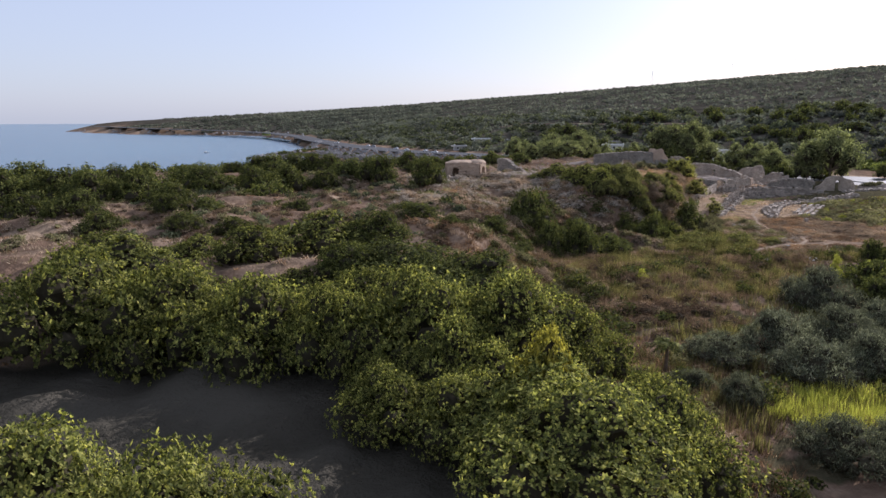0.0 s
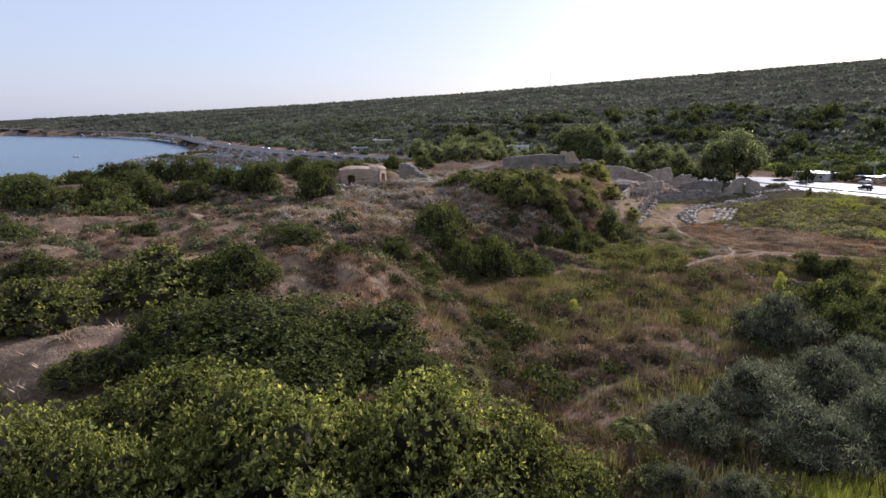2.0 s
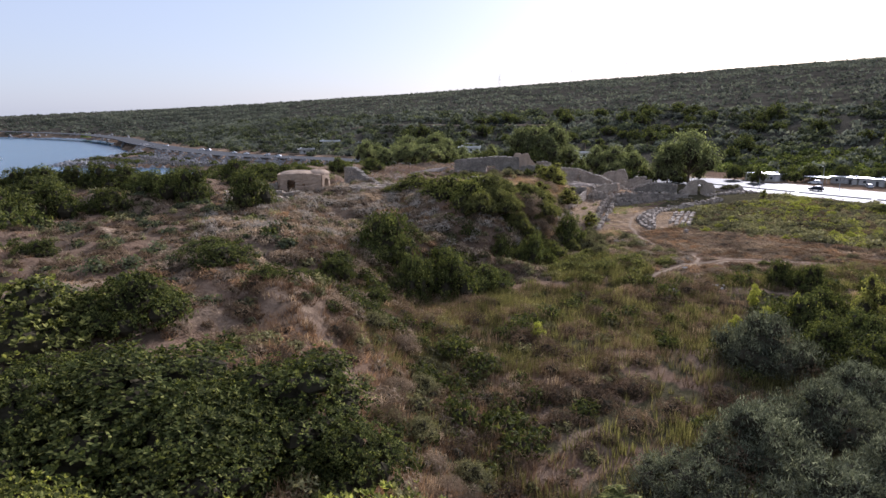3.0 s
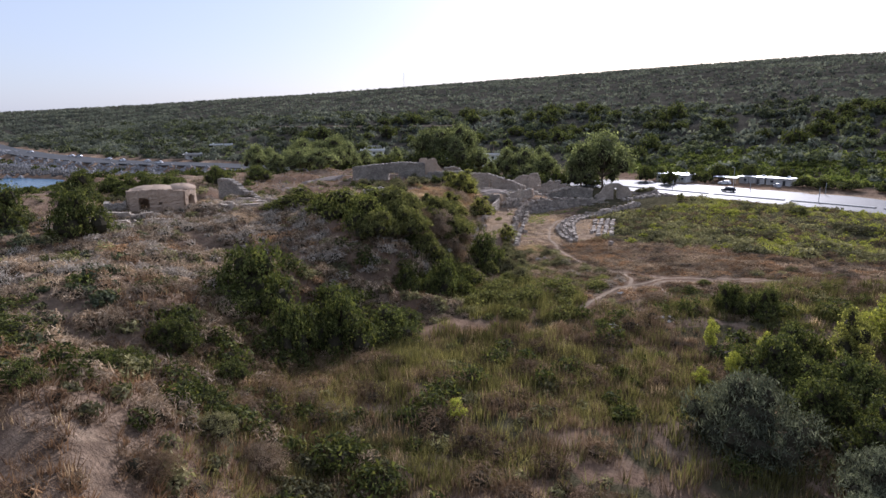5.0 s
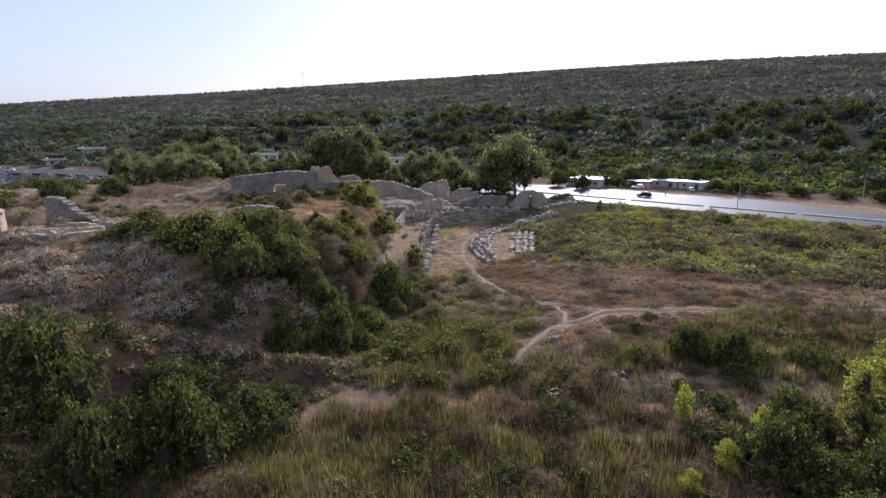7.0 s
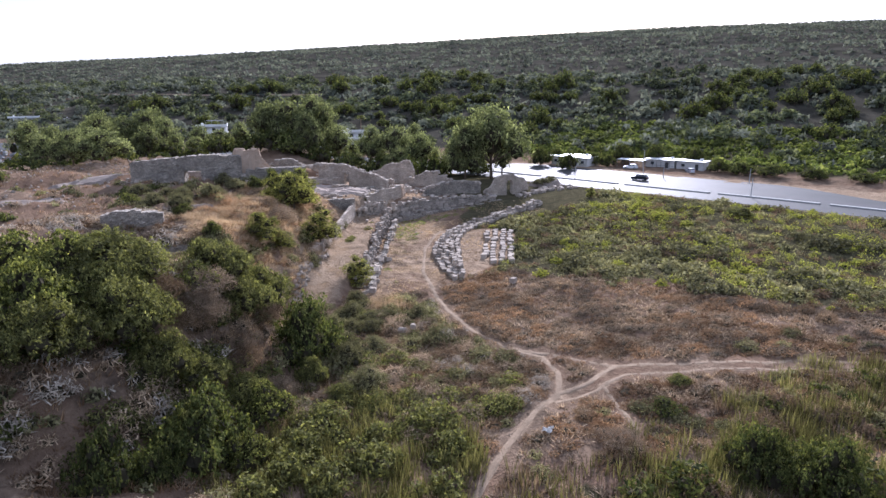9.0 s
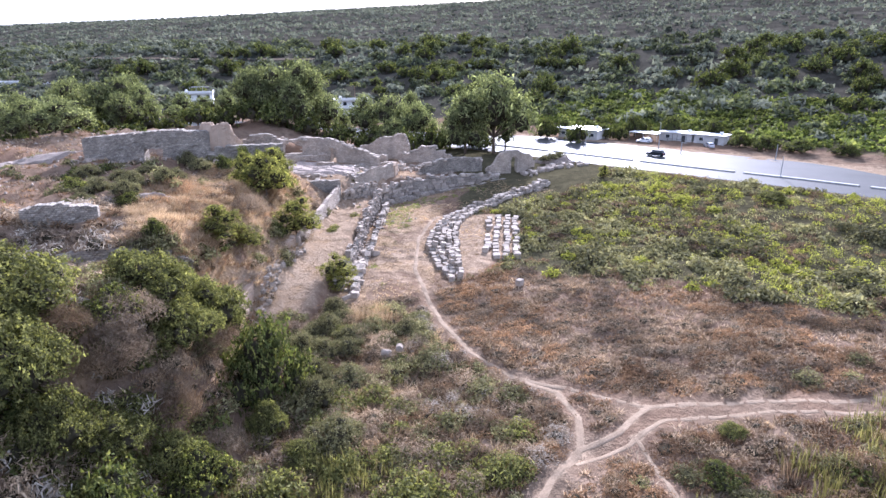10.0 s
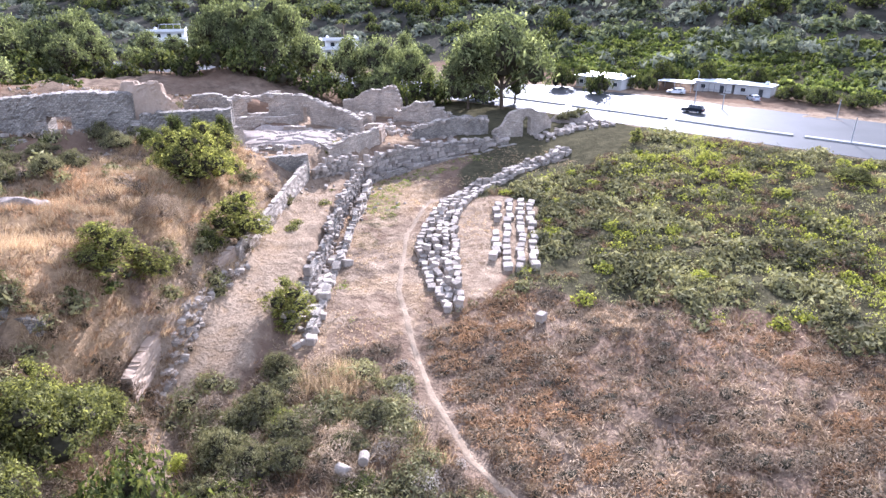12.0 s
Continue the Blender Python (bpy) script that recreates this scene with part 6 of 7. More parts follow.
def car(x, y, turn, paint, label, length=4.5, high=1.5, z=2.27, category="car"):
    e = tagged(new("parked_car"), label, category)
    L, h = length / 2, high
    part("body", loft_bm([(-L, 0.32, 0.93), (-L, 0.62, 0.96), (-L + 0.05, h * 0.58, 0.95), (-L + 0.45, h * 0.63, 0.97), (L - 1.25, h * 0.62, 0.97), (L - 0.15, h * 0.5, 0.92), (L, 0.45, 0.88), (L - 0.05, 0.3, 0.88), (0, 0.24, 0.95)], 0.9, 0.05), paint, e)
    part("cabin", loft_bm([(-L + 0.22, h * 0.6, 0.93), (-L + 0.55, h * 0.94, 0.76), (-L + 0.9, h, 0.74), (L - 2.1, h * 0.98, 0.74), (L - 1.3, h * 0.61, 0.92)], 0.88, 0.05), paint, e)
    part("windscreen", box_bm(0.05, 1.26, 0.52, (L - 1.68, 0, h * 0.8), 0.01), GLASS_DARK, e)
    part("rear_window", box_bm(0.05, 1.2, 0.34, (-L + 0.36, 0, h * 0.8), 0.01), GLASS_DARK, e)
    for sy in (-1, 1):
        for wx, ww in ((-0.25 - L * 0.28, 0.9), (L * 0.12, 1.0)):
            bm = box_bm(ww, 0.05, h * 0.24, (0, 0, 0), 0.01)
            bmesh.ops.rotate(bm, cent=(0, 0, 0), matrix=Matrix.Rotation(sy * 0.28, 3, "X"), verts=bm.verts)
            bmesh.ops.translate(bm, vec=(wx, sy * 0.745, h * 0.8), verts=bm.verts)
            part("side_window", bm, GLASS_DARK, e)
        part("headlight", box_bm(0.1, 0.34, 0.14, (L - 0.1, sy * 0.62, h * 0.44), 0.03), PAINT_WHITE, e)
        part("tail_light", box_bm(0.08, 0.24, 0.24, (-L + 0.01, sy * 0.68, h * 0.52), 0.02), RED_LIGHT, e)
        part("mirror", box_bm(0.14, 0.18, 0.12, (L - 1.55, sy * 0.98, h * 0.64), 0.03), paint, e)
        for wx in (-L * 0.6, L * 0.62):
            bm = bmesh.new()
            bmesh.ops.create_cone(bm, cap_ends=True, segments=18, radius1=0.33, radius2=0.33, depth=0.22)
            bmesh.ops.rotate(bm, cent=(0, 0, 0), matrix=Matrix.Rotation(math.pi / 2, 3, "X"), verts=bm.verts)
            bmesh.ops.translate(bm, vec=(wx, sy * 0.8, 0.33), verts=bm.verts)
            tyre = part("tyre", bm, RUBBER, e)
            bm = bmesh.new()
            bmesh.ops.create_cone(bm, cap_ends=True, segments=14, radius1=0.2, radius2=0.2, depth=0.05)
            bmesh.ops.rotate(bm, cent=(0, 0, 0), matrix=Matrix.Rotation(math.pi / 2, 3, "X"), verts=bm.verts)
            bmesh.ops.translate(bm, vec=(wx, sy * 0.9, 0.33), verts=bm.verts)
            part("rim", bm, STEEL, tyre)
    return at_pose(e, x, y, turn, z)


def pole(x, y, h, label="slender utility pole beside the road", arm=True, z=None):
    e = tagged(new("utility_pole"), label, "pole")
    v, f = tube((0, 0, -0.3), (0, 0, h), 0.13, 0.08, 8)
    part_np("shaft", v, f, STEEL, e)
    if arm:
        v, f = tube((0, 0, h - 0.1), (-1.2, 0, h + 0.25), 0.05, 0.04, 6)
        part_np("arm", v, f, STEEL, e)
        part("lamp_head", box_bm(0.6, 0.24, 0.12, (-1.4, 0, h + 0.28), 0.03), DARK_METAL, e)
    return at_pose(e, x, y, 0.4, z)


def pylon(x, y, h):
    """A steel lattice mast with three cross arms."""
    e = tagged(new("power_pylon"), "steel lattice power pylon on the ridge", "pylon")
    legs, w = [], h * 0.11
    for sx in (-1, 1):
        for sy in (-1, 1):
            v, f = tube((sx * w, sy * w, -1), (sx * 0.5, sy * 0.5, h), 0.2, 0.14, 4)
            part_np("leg", v, f, STEEL, e)
    br = []
    for k in range(7):
        z0, z1 = h * k / 7, h * (k + 1) / 7
        a, b = w + (0.5 - w) * k / 7, w + (0.5 - w) * (k + 1) / 7
        for s in (-1, 1):
            br += [tube((-a, s * a, z0), (b, s * b, z1), 0.08, 0.08, 4), tube((a, s * a, z0), (-b, s * b, z1), 0.08, 0.08, 4)]
    for v, f in br:
        part_np("brace", v, f, STEEL, e)
    for z in (0.68, 0.8, 0.92):
        v, f = tube((-h * 0.13, 0, h * z), (h * 0.13, 0, h * z), 0.14, 0.14, 4)
        part_np("cross_arm", v, f, STEEL, e)
    return at_pose(e, x, y, 0.7)


def palm(x, y, h, r, z=None, n=22, seed=1, label="young fan palm with arching green fronds"):
    rng = np.random.default_rng(seed)
    e = tagged(new("palm"), label, "palm")
    v, f = tube((0, 0, -0.2), (0.05, 0, h), 0.22, 0.17, 8)
    part_np("trunk", v, f, BARK, e)
    for i in range(n):
        a, up = rng.uniform(0, 6.28), rng.uniform(-0.3, 1.0)
        d = np.array([math.cos(a), math.sin(a), 0])
        side = np.array([-math.sin(a), math.cos(a), 0])
        vs, fs = [], []
        t = np.linspace(0, 1, 9)
        spine = np.array([0, 0, h]) + np.outer(t * r, d) + np.outer(r * (up * t - (0.5 + up * 0.7) * t * t), [0, 0, 1])
        for k in range(1, 9):
            ln = r * 0.28 * math.sin(math.pi * (0.15 + 0.8 * t[k]))
            for s in (-1, 1):
                q = len(vs)
                vs += [spine[k - 1], spine[k], spine[k] + side * s * ln + d * ln * 0.5 - np.array([0, 0, ln * 0.35])]
                fs.append((q, q + 1, q + 2))
        part_np("frond", np.array(vs), np.array(fs), LEAF_OAK, e)
    return at_pose(e, x, y, 0, z)


ALONG = math.atan2(0.93, -0.37)  # direction of the road past the houses
FACE = ALONG + math.pi  # fronts look back over the road
prefab(200.2, 243.5, FACE, 9.5, 5.5, 2.7, GREY_WALL, "low grey prefabricated roadside house with white sheet roof")
prefab(203.8, 234.6, FACE, 8.5, 5.0, 2.8, GREY_WALL, "low grey prefabricated roadside house with porch posts", porch=False)
carport(193.0, 249.6, FACE, 9.0, 5.0, 2.4)
prefab(178.2, 262.0, FACE, 13, 8.5, 3.0, GREY_WALL, "white flat-roofed roadside workshop half hidden by a tree", porch=False)
car(190.4, 246.4, ALONG + 0.25, PAINT_PALE, "white estate car parked by the carport", 4.6, 1.5)
car(199.2, 230.6, ALONG - 0.9, PAINT_SILVER, "silver car parked beside the roadside house", 4.3, 1.5)
car(174.2, 226.8, ALONG, PAINT_NAVY, "dark blue estate car on the sunlit carriageway", 4.7, 1.7)
for x, y, a, paint, lab in ((54.2, 327, 0.3, PAINT_PALE, "white van parked under the trees behind the fortress"), (58.5, 329.5, 0.4, PAINT_NAVY, "dark car parked under the trees behind the fortress")):
    car(x, y, a, paint, lab, 4.6, 1.8, z=gz(x, y) + 0.05)
for x, y, h in ((182.6, 233.6, 7.5), (183.2, 226.4, 3.2), (212, 180, 8), (196, 208, 4)):
    pole(x, y, h, arm=h > 5, z=2.2)
for x, y, h in ((160.4, 238, 4.0), (176.6, 193.5, 5.0)):
    pole(x, y, h, "thin sign post on the median kerb", False, 1.8)
villa(88, 394, math.radians(-12), 12.5, 10, 3, "white flat-roofed house with roof terrace above the trees", z=1.6, terrace=True)
villa(138, 348, math.radians(-14), 12, 9, 2, "white house behind the eucalyptus trees", z=3.4)
villa(124, 372, math.radians(-14), 9, 8, 2, "small white house on the slope behind trees", z=5.5)
villa(10, 536, math.radians(4), 15, 10, 1, "white villa with wide windows above the coast road", z=7)
villa(36, 522, math.radians(4), 13, 10, 1, "grey unfinished house above the coast road", GREY_WALL, z=6)
villa(-6, 470, math.radians(10), 10, 8, 1, "small grey house beside the coast road", GREY_WALL, z=4)
for k, (x, y, p) in enumerate(((-30, 455, PAINT_PALE), (-45, 470, PAINT_PALE), (-55, 488, PAINT_PALE), (-22.4, 438, PAINT_PALE), (-84, 533, PAINT_PALE), (-78, 524, PAINT_SILVER), (-124, 600, PAINT_PALE), (24, 404, PAINT_SILVER), (52, 352, PAINT_SILVER), (48, 346, PAINT_NAVY), (44, 350, PAINT_PALE))):
    d = to_line(np.array(float(x)), np.array(float(y)), ROAD)[0]
    car(x, y, 2.3 + 0.1 * k, p, ("white", "silver", "dark")[0 if p is PAINT_PALE else 1 if p is PAINT_SILVER else 2] + " car near the coast road behind the ruins", 4.4, 1.5, gz(x, y) + (0.06 if d < 10 else 0))
for az, r in ((15.2, 1545), (21.2, 1525), (25.6, 1510), (32, 1490), (46, 1495)):
    pylon(math.sin(radians(az)) * r, math.cos(radians(az)) * r, 34)
palm(24.3, 66.3, gz(24.3, 66.3) * 0 + 3.6, 1.9, seed=2)
palm(141, 352, 13, 2.6, seed=3, n=30, label="tall palm behind the white house")
boat = tagged(new("boat"), "small boat far out on the bay", "boat")
part("hull", loft_bm([(-2.4, 0.7, 0.9), (2.6, 0.9, 0.25), (2.2, 0.0, 0.2), (-2.2, -0.2, 0.8)], 0.9, 0.04), PAINT_WHITE, boat)
part("cabin", box_bm(1.2, 1.1, 1.0, (-0.6, 0, 1.1), 0.1), WHITE_WALL, boat)
boat.matrix_world = Matrix.Translation((-231, 556, -2.0))
sign = tagged(new("billboard"), "yellow-green roadside billboard on two posts", "billboard")
part("panel", box_bm(13, 0.3, 5.5, (0, 0, 8.0), 0.05), SIGN_GREEN, sign)
for s in (-4, 4):
    part("post", box_bm(0.4, 0.4, 6, (s, 0, 2.6)), STEEL, sign)
at_pose(sign, -330, 1030, 0.3)

# riprap below the coast road and rocks on the shore
def boulders(name, seed, n, box, keep, size, mat, label):
    rng = np.random.default_rng(seed)
    x, y = rng.uniform(box[0], box[1], n), rng.uniform(box[2], box[3], n)
    ok = rng.random(n) < keep(x, y)
    x, y = x[ok], y[ok]
    ico = np.array([(0, 0, 1), (0.9, 0, 0.35), (0.28, 0.85, 0.35), (-0.72, 0.53, 0.4), (-0.72, -0.53, 0.3), (0.28, -0.85, 0.35), (0.6, 0.5, -0.5), (-0.5, 0.6, -0.5), (-0.6, -0.6, -0.5), (0.55, -0.6, -0.5)])
    tri = np.array([(0, 1, 2), (0, 2, 3), (0, 3, 4), (0, 4, 5), (0, 5, 1), (1, 6, 2), (2, 6, 7), (2, 7, 3), (3, 7, 8), (3, 8, 4), (4, 8, 9), (4, 9, 5), (5, 9, 1), (1, 9, 6)])
    k = size * rng.uniform(0.5, 1.4, (len(x), 1, 3))
    v = ico[None] * k * rng.uniform(0.75, 1.25, (len(x), 10, 3)) + np.stack([x, y, ground(x, y)], 1)[:, None]
    f = (tri[None] + 10 * np.arange(len(x))[:, None, None]).reshape(-1, 3)
    tagged(new(name, mesh_np(name, v.reshape(-1, 3), f, [mat])), label, "rocks", kind="stuff")


def below_road(x, y):
    d, s, _ = to_line(x, y, ROAD)
    return (s < 0) * (d > 11) * (d < 30) * 1.0


def shore_strip(x, y):
    c = x - np.interp(y, SHORE_Y, SHORE_X)
    return smooth(26 - np.abs(c - 4), 0, 14)


boulders("riprap", 1, 9000, (-130, 40, 380, 560), below_road, 1.0, RIPRAP, "grey riprap boulders below the coast road")
boulders("shore_rocks", 2, 5000, (-240, -90, 420, 640), shore_strip, 1.5, RIPRAP, "dark and pale rocks along the shore")
boulders("shore_rocks", 5, 5200, (-200, -50, 425, 520), lambda x, y: (ground(x, y) > -0.8) * (to_line(x, y, ROAD)[1] < 0) * (to_line(x, y, ROAD)[0] > 24), 0.9, DARK_ROCK, "dark rocks covering the spit beside the inlet")
boulders("shore_rocks", 3, 5000, (-1050, -200, 640, 1700), shore_strip, 3.0, RIPRAP, "pale rocky shore of the headland")
boulders("field_stones", 4, 1500, (20, 96, 180, 265), lambda x, y: smooth(np.interp(y, EDGE_Y, EDGE_X) + 30 - x, 0, 10) * 0.5 * (y > 205), 0.3, ASHLAR, "small pale stones strewn about the ruins")

# dirt track along the foot of the hill
track = [(x, y, gz(x, y) + 0.5) for x, y in ((30, 650), (56, 620), (74, 585), (96, 567), (112, 553), (127, 541), (147, 528), (176, 508))]
ribbon("dirt_track", track, -2.2, 2.2, 0.0, SOIL, "pale dirt track cut along the hillside", "track", step=8.0, drop=2.5)

# ---- ground cover that nobody could count ----
def inside(rng, n, box, keep):
    """About n random places in a box, kept with the chance that keep gives."""
    x, y = rng.uniform(box[0], box[1], n), rng.uniform(box[2], box[3], n)
    ok = rng.random(n) < keep(x, y)
    return x[ok], y[ok]


def field(name, rng_seed, n, box, keep, mat, r, h, m, size, label, category, slim=0.5, spiky=False, lift=0.0):
    """Low plants as one mesh: m leaves or blades to each of up to n plants."""
    rng = np.random.default_rng(rng_seed)
    x, y = inside(rng, n, box, keep)
    z = ground(x, y) + lift
    k = rng.uniform(0.6, 1.35, len(x))
    P = np.repeat(np.stack([x, y, z], 1), m, 0)
    K = np.repeat(k, m)[:, None]
    d = unit(rng, len(P))
    d[:, 2] = np.abs(d[:, 2])
    if spiky:
        foot = P + d * np.array([r, r, 0]) * 0.45 * K
        side = np.cross(d, unit(rng, len(P)))
        side[:, 2] *= 0.2
        side = side / (np.linalg.norm(side, axis=1, keepdims=True) + 1e-6) * size
        tip = foot + (d * np.array([r, r, 0.35 * h]) * 0.6 + np.array([0, 0, h]) * rng.uniform(0.45, 1.0, (len(P), 1))) * K
        v = np.stack([foot - side, foot + side, tip], 1).reshape(-1, 3)
        f = np.arange(len(v)).reshape(-1, 3)
    else:
        at = P + d * np.array([r, r, h]) * K * rng.uniform(0.6, 1.0, (len(P), 1))
        v, f = leaves(rng, at, d, size, slim)
    return tagged(new(name, mesh_np(name, v, f, [mat])), label, category, kind="stuff")


def top_of(x, y):
    return smooth(np.interp(y, EDGE_Y, EDGE_X) + 8 - x, 0, 12)


def trail_free(x, y):
    free = np.ones_like(x)
    for pts, w in TRAILS:
        free = free * smooth(to_line(x, y, pts)[0], w + 0.2, w + 0.7)
    return free


def arc_side(x, y):
    d, s, _ = to_line(x, y, ARC_LINE)
    return np.where(s < 0, d, -d)


def yard_free(x, y):
    """1 outside the bare yard and court of the ruins."""
    a = arc_side(x, y)
    line = np.interp(x, [80, 95, 101.7, 110], [178, 175, 166.7, 159.5])
    yard = (a < 0) & (a > -20) & (y > 174) & ((to_line(x, y, SLAB_AXIS)[0] < 5.5) | (a > -15))
    court = (a > 0) & (y > 168) & (y < 226) & (top_of(x, y) < 0.6)
    ruins = (x > 76) & (x < 125) & (y > 212) & (a > 0)
    return np.where(yard | court | ruins, 0.06, 1.0)


def plateau(x, y):
    return smooth(np.hypot((x + 8) / 27, (y - 42) / 17), 1.0, 1.25) * top_of(x, y) * trail_free(x, y) * smooth(vnoise(x, y, 9, 71), 0.22, 0.42) * yard_free(x, y) * (x > np.interp(y, SHORE_Y, SHORE_X) + 30)


def dry_field(x, y):
    low = 1 - top_of(x, y)
    line = np.interp(x, [80, 95, 101.7, 110, 116.5, 122, 160], [178, 175, 166.7, 159.5, 147.7, 139.6, 100])
    return low * trail_free(x, y) * yard_free(x, y) * smooth(line + 4 - y, 0, 6) * smooth(y, 116, 132) * (to_line(x, y, ROAD)[0] > 14)


def meadow(x, y):
    line = np.interp(x, [80, 95, 101.7, 110, 116.5, 122, 160], [178, 175, 166.7, 159.5, 147.7, 139.6, 100])
    d, s, _ = to_line(x, y, ROAD)
    slabs = to_line(x, y, SLAB_AXIS)[0] > 5.5 + 2 * vnoise(x, y, 4, 77)
    return smooth(y - line, -3, 4) * (s < 0) * (d > 12.5) * (arc_side(x, y) < np.where(y < 205, -14, -17)) * slabs * trail_free(x, y)


def valley(x, y):
    return (1 - top_of(x, y)) * smooth(134 - y + (vnoise(x, y, 12, 73) - 0.5) * 14, 0, 8) * (to_line(x, y, ROAD)[0] > 14) * smooth(y - 40 - 16 * vnoise(x, y, 14, 137), 0, 8) * smooth(128 - x - 24 * vnoise(x, y, 14, 138), 0, 10)


def bank_zone(x, y):
    return smooth(1.1 - np.hypot((x - 64) / 15, (y - 156) / 18), 0, 0.35) * trail_free(x, y)


def patch(size, seed, lo, hi):
    return lambda x, y: smooth(vnoise(x, y, size, seed), lo, hi)


def both(*fs):
    def g(x, y):
        out = 1.0
        for f in fs:
            out = out * f(x, y)
        return out
    return g


HILLTOP, FLAT, VALLEY = (-100, 95, 20, 270), (50, 200, 110, 215), (10, 122, 42, 140)
field("dry_scrub", 1, 14000, HILLTOP, both(plateau, patch(16, 81, 0.15, 0.5)), DRY, 0.8, 0.5, 9, 0.06, "grey-brown dry thorny scrub cushions on the hill", "scrub", spiky=True)
field("rust_scrub", 2, 10000, HILLTOP, both(plateau, patch(13, 82, 0.4, 0.55)), RUST, 0.7, 0.45, 9, 0.06, "rust-brown dried scrub on the hill", "scrub", spiky=True)
field("sage_scrub", 3, 5000, HILLTOP, both(plateau, patch(11, 83, 0.38, 0.56)), SAGE, 0.7, 0.55, 11, 0.12, "grey-green low scrub on the hill", "scrub")
field("dry_scrub", 4, 30000, FLAT, both(dry_field, patch(12, 84, 0.15, 0.5)), DRY, 0.75, 0.34, 9, 0.06, "flattened grey-brown dry weeds on the field", "scrub", spiky=True)
field("rust_scrub", 5, 22000, FLAT, both(dry_field, patch(15, 85, 0.36, 0.55)), RUST, 0.7, 0.34, 9, 0.05, "rust-brown dry weeds on the field", "scrub", spiky=True)
field("sage_scrub", 6, 900, FLAT, both(dry_field, lambda x, y: smooth(150 - y - (x - 80) * 0.4, 0, 8), patch(6, 86, 0.52, 0.62)), SAGE, 0.9, 0.8, 40, 0.11, "grey-green scrub tufts along the trails", "scrub")
field("meadow_plants", 7, 5000, (85, 190, 120, 250), meadow, SAGE, 1.0, 0.85, 34, 0.13, "grey-green dense weeds of the meadow", "weeds")
field("meadow_plants", 8, 4500, (85, 190, 120, 250), both(meadow, patch(9, 87, 0.45, 0.53)), LEAF_LIME, 0.9, 1.05, 40, 0.13, "yellow-green fresh plants of the meadow", "weeds")
field("meadow_plants", 9, 1300, (85, 190, 120, 250), both(meadow, patch(12, 88, 0.38, 0.55)), BROWN_REED, 0.9, 0.75, 40, 0.035, "brown withered weeds in the meadow", "weeds", spiky=True)
field("reeds", 10, 3050, VALLEY, both(valley, patch(14, 89, 0.36, 0.52)), REED, 0.8, 1.35, 13, 0.035, "tall olive-green reed grass in the valley", "reeds", spiky=True)
field("brown_reeds", 11, 3050, VALLEY, both(valley, patch(11, 107, 0.3, 0.5)), BROWN_REED, 0.8, 1.1, 12, 0.03, "dry brown reed grass in the valley", "reeds", spiky=True)
field("bank_grass", 16, 2000, (45, 80, 135, 180), bank_zone, HAY, 0.7, 0.7, 26, 0.02, "yellow straw grass on the slope below the ruins", "grass", spiky=True)


def hay_zone(x, y):
    return smooth(1.15 - np.hypot((x - 62 - (y - 190) * 0.35) / 12, (y - 193) / 22), 0, 0.35) * (arc_side(x, y) > 6.5)


field("straw_grass", 17, 11000, (35, 90, 165, 225), hay_zone, HAY, 0.7, 0.6, 26, 0.018, "golden straw grass on the hill below the fortress", "grass", spiky=True)
field("straw_grass", 18, 8500, (35, 90, 165, 225), both(hay_zone, patch(8, 92, 0.45, 0.6)), RUST, 0.7, 0.55, 24, 0.022, "reddish dry grass on the hill below the fortress", "grass", spiky=True)
field("yard_weeds", 20, 4200, (75, 125, 176, 225), both(lambda x, y: (arc_side(x, y) < -2.0) * (arc_side(x, y) > -6.5), patch(12, 94, 0.4, 0.52)), LEAF_ORCHARD, 0.45, 0.3, 16, 0.09, "green grass strip along the curved wall", "weeds")


def slope(x, y):
    e = np.interp(y, EDGE_Y, EDGE_X)
    return smooth(x - e, -14, -8) * smooth(e + 16 - x, 0, 6) * trail_free(x, y) * (y < 168)


field("slope_scrub", 26, 20000, (-10, 75, 25, 170), slope, RUST, 0.8, 0.7, 14, 0.03, "brown dry scrub on the slope down to the valley", "scrub", spiky=True)
field("slope_grass", 28, 8000, (-10, 75, 25, 170), both(slope, patch(8, 98, 0.35, 0.55)), RUST, 0.6, 0.9, 9, 0.05, "brown dry grass on the slope down to the valley", "grass", spiky=True)
field("headland_scrub", 29, 9000, (-1000, -90, 560, 1750), lambda x, y: (to_line(x, y, ROAD)[1] < 0) * (to_line(x, y, ROAD)[0] > 12) * (x > np.interp(y, SHORE_Y, SHORE_X) + 32), LEAF_HAZED_HILL, 2.6, 1.8, 7, 1.2, "dark low scrub on the headland", "scrub")


field("yard_straw", 37, 9000, (58, 128, 170, 226), lambda x, y: (yard_free(x, y) < 0.5) * trail_free(x, y) * smooth(vnoise(x, y, 6, 106), 0.35, 0.55), HAY, 0.35, 0.14, 6, 0.05, "short trampled straw in the ruin yard", "grass", spiky=True)


def old_bank(x, y):
    d = to_line(x, y, [(12, 150), (19, 144), (26, 139), (33, 136), (38.5, 136.5), (43, 137.5)])[0]
    return smooth(5 - d, 0, 2.5) * trail_free(x, y)


# hillside: shrubs of the maquis
def hill_zone(x, y):
    d, s, _ = to_line(x, y, ROAD)
    return (s > 0) * np.where(y > 330, smooth(d, 20, 34), smooth(d, 45, 75)) * (x > np.interp(y, SHORE_Y, SHORE_X) + 25)


field("far_maquis", 23, 29000, (-1000, 1500, 150, 1750), both(hill_zone, lambda x, y: to_line(x, y, ROAD)[0] > 150), LEAF_HAZED_HILL, 3.4, 2.4, 6, 2.0, "dark scrubby maquis dotting the far hillside", "maquis")
